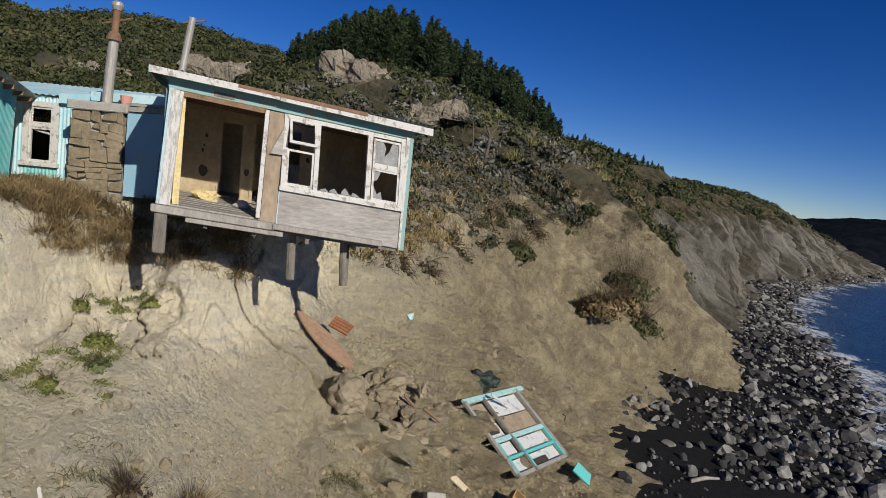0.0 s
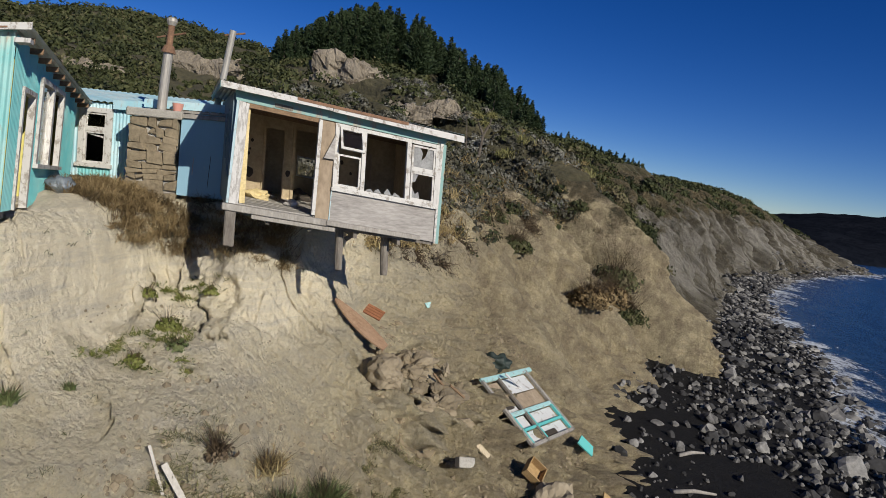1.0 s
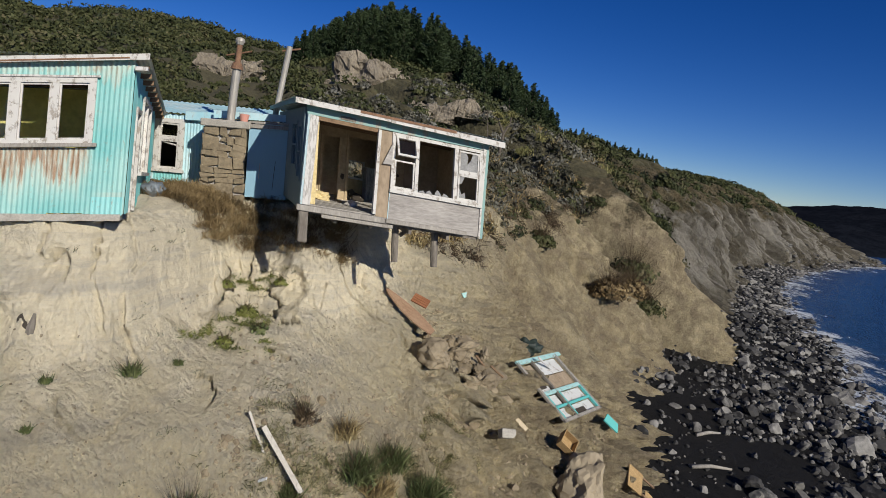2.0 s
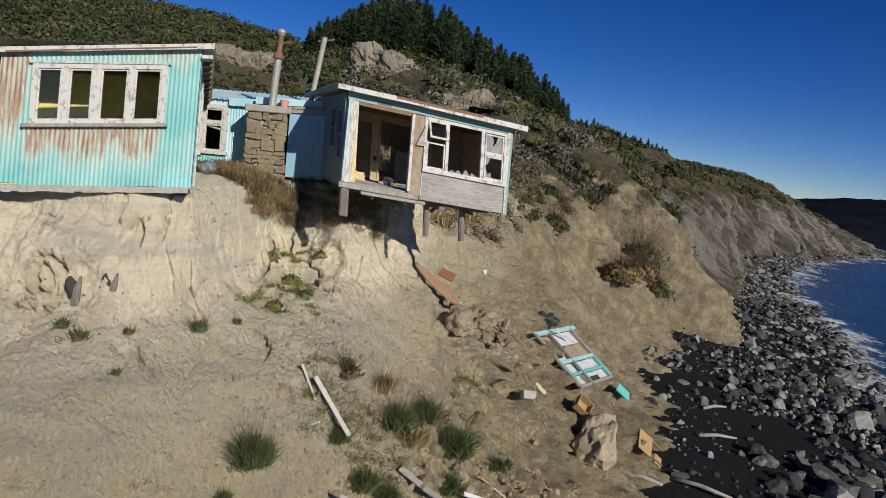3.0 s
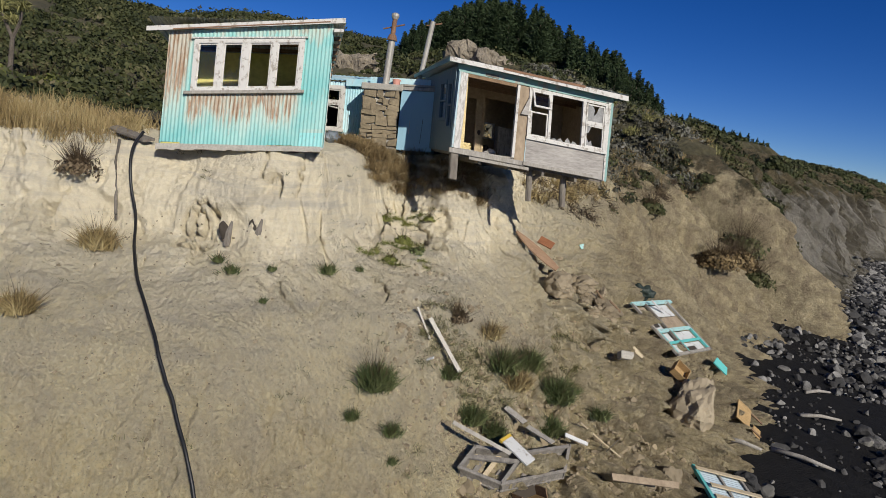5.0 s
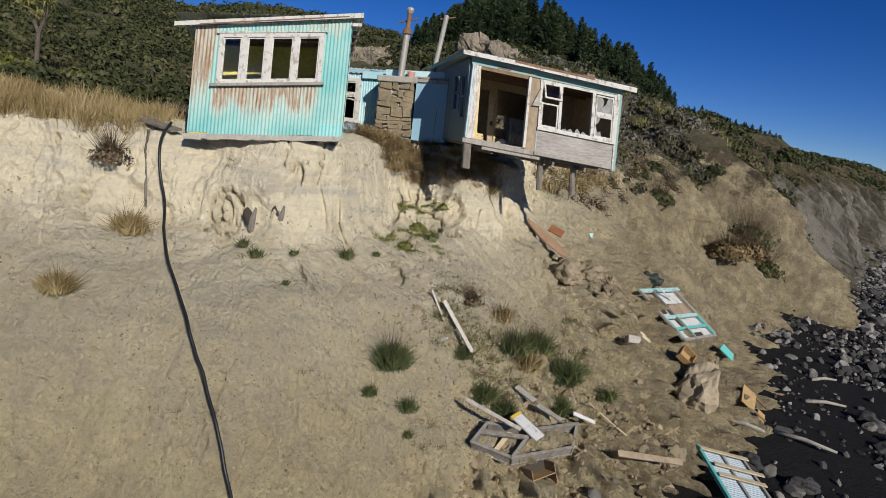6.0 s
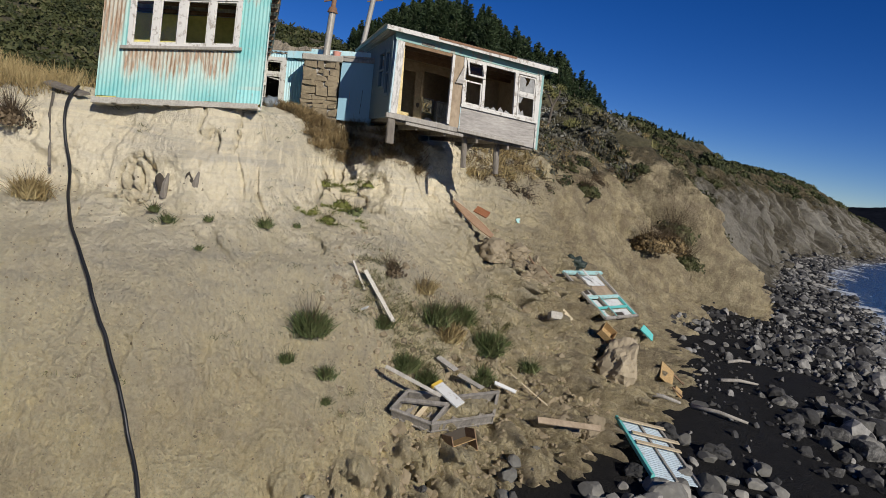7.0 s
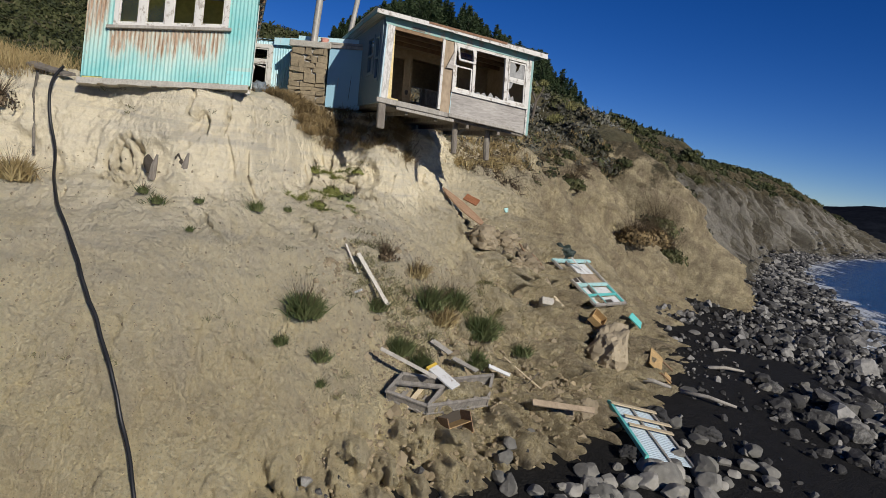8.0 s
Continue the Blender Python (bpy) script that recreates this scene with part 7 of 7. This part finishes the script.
    # hollow stump boards and stakes in the face
    board("grey_stump_board", (-7.40, 4.85, 3.76), (-6.93, 4.46, 3.18), 0.14, 0.05, PILE_WOOD, "split grey timber end sticking from the slope", lift=0.03)
    board("grey_stump_board", (-7.50, 4.9, 3.82), (-7.25, 4.70, 3.52), 0.04, 0.04, PILE_WOOD, "thin split grey timber beside the stump", lift=0.05)
    for x, y, z in ((-7.90, 6.36, 5.26), (-7.36, 6.48, 5.36)):
        t = thing("broken_post", (x, y, z), "splintered old post standing in a hollow of the cliff face", "post")
        bm = bmesh.new()
        tube(bm, [(0.02, 0.0, -0.22), (0.06, -0.02, 0.05), (0.10, 0.0, 0.26)], [0.07, 0.06, 0.02], 6)
        part("stub", bm, PILE_WOOD, t)
        # a near-black lump puts the eroded hollow's shade beside the stub
        bm = bmesh.new()
        bmesh.ops.create_icosphere(bm, subdivisions=3, radius=0.12)
        for v in bm.verts:
            v.co = Vector((v.co.x * 0.9, v.co.y * 0.5, v.co.z * 1.4)) * (1 + 0.5 * noise.noise(v.co * 9))
            v.co += Vector((-0.06, 0.02, 0.06))
        part("hollow", bm, DARK, t, "dark lump standing for the hollow's shade")


scraps()


DRAB = plain_noise("drab_grey_timber", (0.10, 0.09, 0.08), (0.30, 0.275, 0.24), 6, 0.9, 0.4, 0.01, (1, 1, 0.2))


def wrecked_frame():
    a, b, c = Vector((-2.86, 5.66, 1.82)), Vector((-2.64, 6.16, 2.02)), Vector((-1.74, 6.42, 1.95))
    d, e, f = Vector((-2.08, 5.68, 1.64)), Vector((-0.86, 7.08, 1.95)), Vector((-0.90, 6.80, 1.56))
    t = thing("wrecked_bed_frame", a, "wrecked grey timber frame with broken slats at the slip's foot", "frame")

    def rail(p, q, r=0.035, name="rail", mat=DRAB):
        bm = bmesh.new()
        way = (q - p).normalized()
        n = Vector((0.2, -0.5, 0.84))
        ax = Axes(a, way, way.cross(n).normalized(), n, p - a)
        box(bm, ax, -0.03, (q - p).length + 0.03, -r, r, -r * 0.8, r * 0.8, bevel=0.006)
        part(name, bm, mat, t)

    for p, q in ((a, b), (b, c), (c, d), (d, a), (c, e), (e, f), (f, d)):
        rail(p, q, 0.032)
    down = Vector((0.0, 0.12, -0.20))
    for p, q in ((a, b), (b, c), (c, e), (e, f), (f, d), (d, a)):
        rail(p + down, q + down, 0.024)
    for p in (a, b, c, d, e, f):
        rail(p, p + down, 0.03, "leg")
    for p, q in ((a, b), (b, c), (c, e), (e, f), (f, d), (d, a), (c, d)):
        way, n = (q - p).normalized(), down.normalized()
        ax = Axes(a, way, n, way.cross(n), p - a)
        box_part("side_board", ax, (0.02, (q - p).length - 0.02, 0.025, down.length - 0.02, -0.008, 0.008), DRAB, t)
    for s in (0.25, 0.5, 0.75):
        rail(a.lerp(d, s) + down, b.lerp(c, s) + down, 0.045, "slat", CREAM_WOOD if s == 0.5 else DRAB)
        rail(d.lerp(f, s) + down, c.lerp(e, s) + down, 0.045, "slat")
    rail(a.lerp(b, 0.5), c.lerp(d, 0.3), 0.04, "slat")
    ax = lying((-2.16, 6.38, 2.1), (0.75, -0.45, -0.35), (0.5, 0.8, 0.2))
    t2 = thing("white_drawer_front", ax.corner, "white drawer front with a yellow edge on the frame", "drawer front")
    box_part("panel", ax, (0, 0.62, -0.02, 0.02, 0, 0.26), CHALK_WHITE, t2, bevel=0.004)
    box_part("yellow_edge", ax, (-0.06, -0.002, -0.03, 0.03, -0.02, 0.27), YELLOW, t2)
    ax = lying((-1.55, 5.70, 1.02), (0.7, 0.55, 0.15), (-0.2, 0.2, 0.9))
    t3 = thing("small_cabinet", ax.corner, "broken brown cabinet lying open below the frame", "cabinet")
    # near-black back: the open cabinet's shade is put into its colour
    box_part("back_panel", ax, (0, 0.55, -0.36, -0.34, 0, 0.42), DARK, t3)
    box_part("side_panel", ax, (0, 0.02, -0.338, 0.0, 0, 0.42), BROWNWOOD, t3)
    box_part("side_panel", ax, (0.53, 0.55, -0.338, 0.0, 0, 0.42), BROWNWOOD, t3)
    box_part("bottom_panel", ax, (0.021, 0.529, -0.338, 0.0, 0, 0.02), OCHRE, t3)
    box_part("shelf", ax, (0.021, 0.529, -0.338, 0.0, 0.22, 0.235), OCHRE, t3)


wrecked_frame()


def fallen_gate():
    ax = lying((2.22, 9.62, 0.90), (0.12, -1.0, -0.09), (1.0, 0.30, -0.12))
    s = 1 if ax(0, 1, 0).z > 0 else -1
    t = thing("fallen_louvre_panel", ax.corner, "fallen pale blue corrugated panel with teal edge and cream battens", "panel")
    L, H = 2.55, 1.15

    def bar(u0, u1, v0, v1, w0, w1, mat, name):
        return box_part(name, ax, (u0, u1, min(w0 * s, w1 * s), max(w0 * s, w1 * s), v0, v1), mat, t, bevel=0.005)

    bar(0, L, 0.0, 0.08, -0.04, 0.05, TEAL_BRIGHT, "edge_rail")
    bar(0, L, H - 0.07, H, -0.04, 0.04, GREYWOOD, "edge_rail")
    bar(0, L, 0.55, 0.61, -0.03, 0.03, GREYWOOD, "mid_rail")
    u = 0.08
    while u < L - 0.06:
        bar(u, u + 0.058, 0.085, H - 0.075, -0.028, -0.005, PALE_BLUE, "slat")
        u += 0.085
    for u, v0, v1 in ((0.12, 0.02, H + 0.05), (0.72, 0.15, H + 0.18), (1.15, 0.10, H + 0.05)):
        bar(u, u + 0.13, v0, v1, 0.055, 0.085, CREAM_WOOD, "batten")


PALE_BLUE = flaking("pale_blue_grey_slats", (0.50, 0.60, 0.66), (0.36, 0.37, 0.37), 0.38, 8, (1, 1, 1))
fallen_gate()


def broken_table():
    ax = lying((4.0, 12.55, 1.22), (0.75, 0.2, -0.55), (0.2, 0.7, 0.5))
    s = 1 if ax(0, 1, 0).z > 0 else -1
    t = thing("broken_table", ax.corner, "broken brown table lying on its side at the beach edge", "table")
    box_part("tabletop", ax, (0, 0.55, -0.02, 0.02, 0, 0.6), OCHRE, t, bevel=0.006)
    for u, v in ((0.55, 0.05), (0.55, 0.5), (0.1, 0.05)):
        bm = bmesh.new()
        box(bm, ax, u, u + 0.5, -0.03, 0.01, v, v + 0.05)
        part("leg", bm, BROWNWOOD, t)
    box_part("drawer_front", ax, (0.75, 1.05, -0.05, -0.03, 0.0, 0.28), OCHRE, t)


broken_table()


def hose():
    pts = [(-10.14, 7.05, 6.95), (-10.16, 6.78, 6.62), (-10.02, 6.60, 5.88), (-9.56, 6.04, 4.98), (-8.82, 5.10, 4.38), (-8.13, 4.40, 3.91), (-7.72, 4.02, 3.5), (-7.40, 3.80, 3.1), (-7.10, 3.60, 2.71), (-6.73, 3.33, 2.19), (-6.51, 3.15, 1.79), (-6.12, 2.8, 1.2), (-5.77, 2.4, 0.7)]
    dense = spline(np.arange(len(pts)), np.array(pts), np.linspace(0, len(pts) - 1, 90))
    out = []
    for p in dense:
        hit = LAND.find_nearest(Vector(p))
        n = Vector((0.15, -0.75, 0.6))
        out.append(hit[0] + n * 0.16 if 6 < len(out) else Vector(p))
    # even out the lie of the hose
    arr = np.array([tuple(v) for v in out])
    for _ in range(6):
        arr[1:-1] = (arr[:-2] + 2 * arr[1:-1] + arr[2:]) / 4
    pole("black_hose", [tuple(v) for v in arr], 0.029, BLACK_PLASTIC, "thick black plastic hose hanging down the cliff face", "hose")
    pole("grey_pipe", [(-10.48, 6.80, 6.75), (-10.46, 6.68, 6.3), (-10.3, 6.5, 5.75), (-10.12, 6.25, 5.35)], 0.03, PILE_WOOD, "short grey pipe end hanging beside the hose", "pipe")
    board("lip_board", (-11.0, 7.35, 6.93), (-10.0, 7.0, 6.78), 0.22, 0.05, PILE_WOOD, "rotten grey board sticking out at the cliff lip", lift=0.0, out=(0, -0.3, 1))
    # plastic rubbish by the shed
    bm = bmesh.new()
    bmesh.ops.create_icosphere(bm, subdivisions=3, radius=0.2)
    for v in bm.verts:
        v.co = Vector((v.co.x * 1.2, v.co.y, v.co.z * 0.8)) * (1 + 0.5 * noise.noise(v.co * 9))
    ob = finish("plastic_bag", bm, plain_noise("dull_plastic", (0.06, 0.08, 0.09), (0.24, 0.27, 0.3), 9, 0.4, 0.3, 0.02), smooth=True)
    ob.location = (-7.30, 10.3, ground(-7.30, 10.3) + 0.12)
    tagged(ob, "crumpled grey plastic bag on the ground beside the shed", "bag")
    for x, y, l, a in ((7.0, 15.8, 1.3, 0.1), (4.9, 12.2, 1.5, -0.5), (3.2, 10.9, 0.9, -0.4), (8.2, 18.5, 1.1, 0.4)):
        z = ground(x, y) + 0.06
        pole("driftwood", [(x, y, z), (x + l * 0.5 * math.cos(a), y + l * 0.5 * math.sin(a), z + 0.05), (x + l * math.cos(a), y + l * math.sin(a), z)], [0.07, 0.06, 0.035], GREYWOOD, "bleached driftwood log on the black sand", "driftwood")


hose()


def outcrops():
    pale = plain_noise("pale_bare_outcrop", (0.13, 0.108, 0.077), (0.37, 0.315, 0.235), 0.9, 0.95, 1.0, 0.25, (1, 1, 0.3))
    turn, up = np.linspace(0, 2 * math.pi, 73), np.linspace(0, 1, 40)
    for k, (x, y, z, r) in enumerate(BLUFFS):
        t, h = np.meshgrid(turn, up, indexing="ij")
        round_ = np.stack([np.cos(t), np.sin(t), h * 0.5], -1).reshape(-1, 3) + 7.7 * k
        gully = (0.30 * ridged(round_ * (1.6, 1.6, 0.9), 4, 900 + k) + 0.5 * lattice(round_ * 1.1, 920 + k)).reshape(t.shape)
        # a steep gullied wall up to a blunt, uneven top
        reach = r * (1.15 - 0.35 * h) * (1 - smooth(0.62, 1.0, h)) * (1 + gully * (1 - 0.5 * h))
        tall = r * (1.0 if r > 2.8 else 0.5)
        q = np.stack([reach * np.cos(t), 0.7 * reach * np.sin(t), tall * (1.5 * smooth(0.0, 0.85, h) - 0.9)], -1)
        flat = q.reshape(-1, 3)
        flat[:, 2] += 0.30 * r * fbm(flat * (1.5 / r) + 3.3 * k, 4, 940 + k, 0.6) * smooth(0.1, 0.5, h).reshape(-1)
        flat[:, :2] *= (1 + 0.22 * fbm(flat * (2.6 / r) + 5.1 * k, 4, 960 + k, 0.65))[:, None]
        q[-1] = q[0]
        ob = grid_mesh("rock_outcrop", q, pale, "pale bare scarp breaking through the hillside scrub", "outcrop", "", smooth=False, flip=True)
        ob.location = (x, y, max(z - 0.2 * r, ground(x, y)) - 0.1 * r)


outcrops()
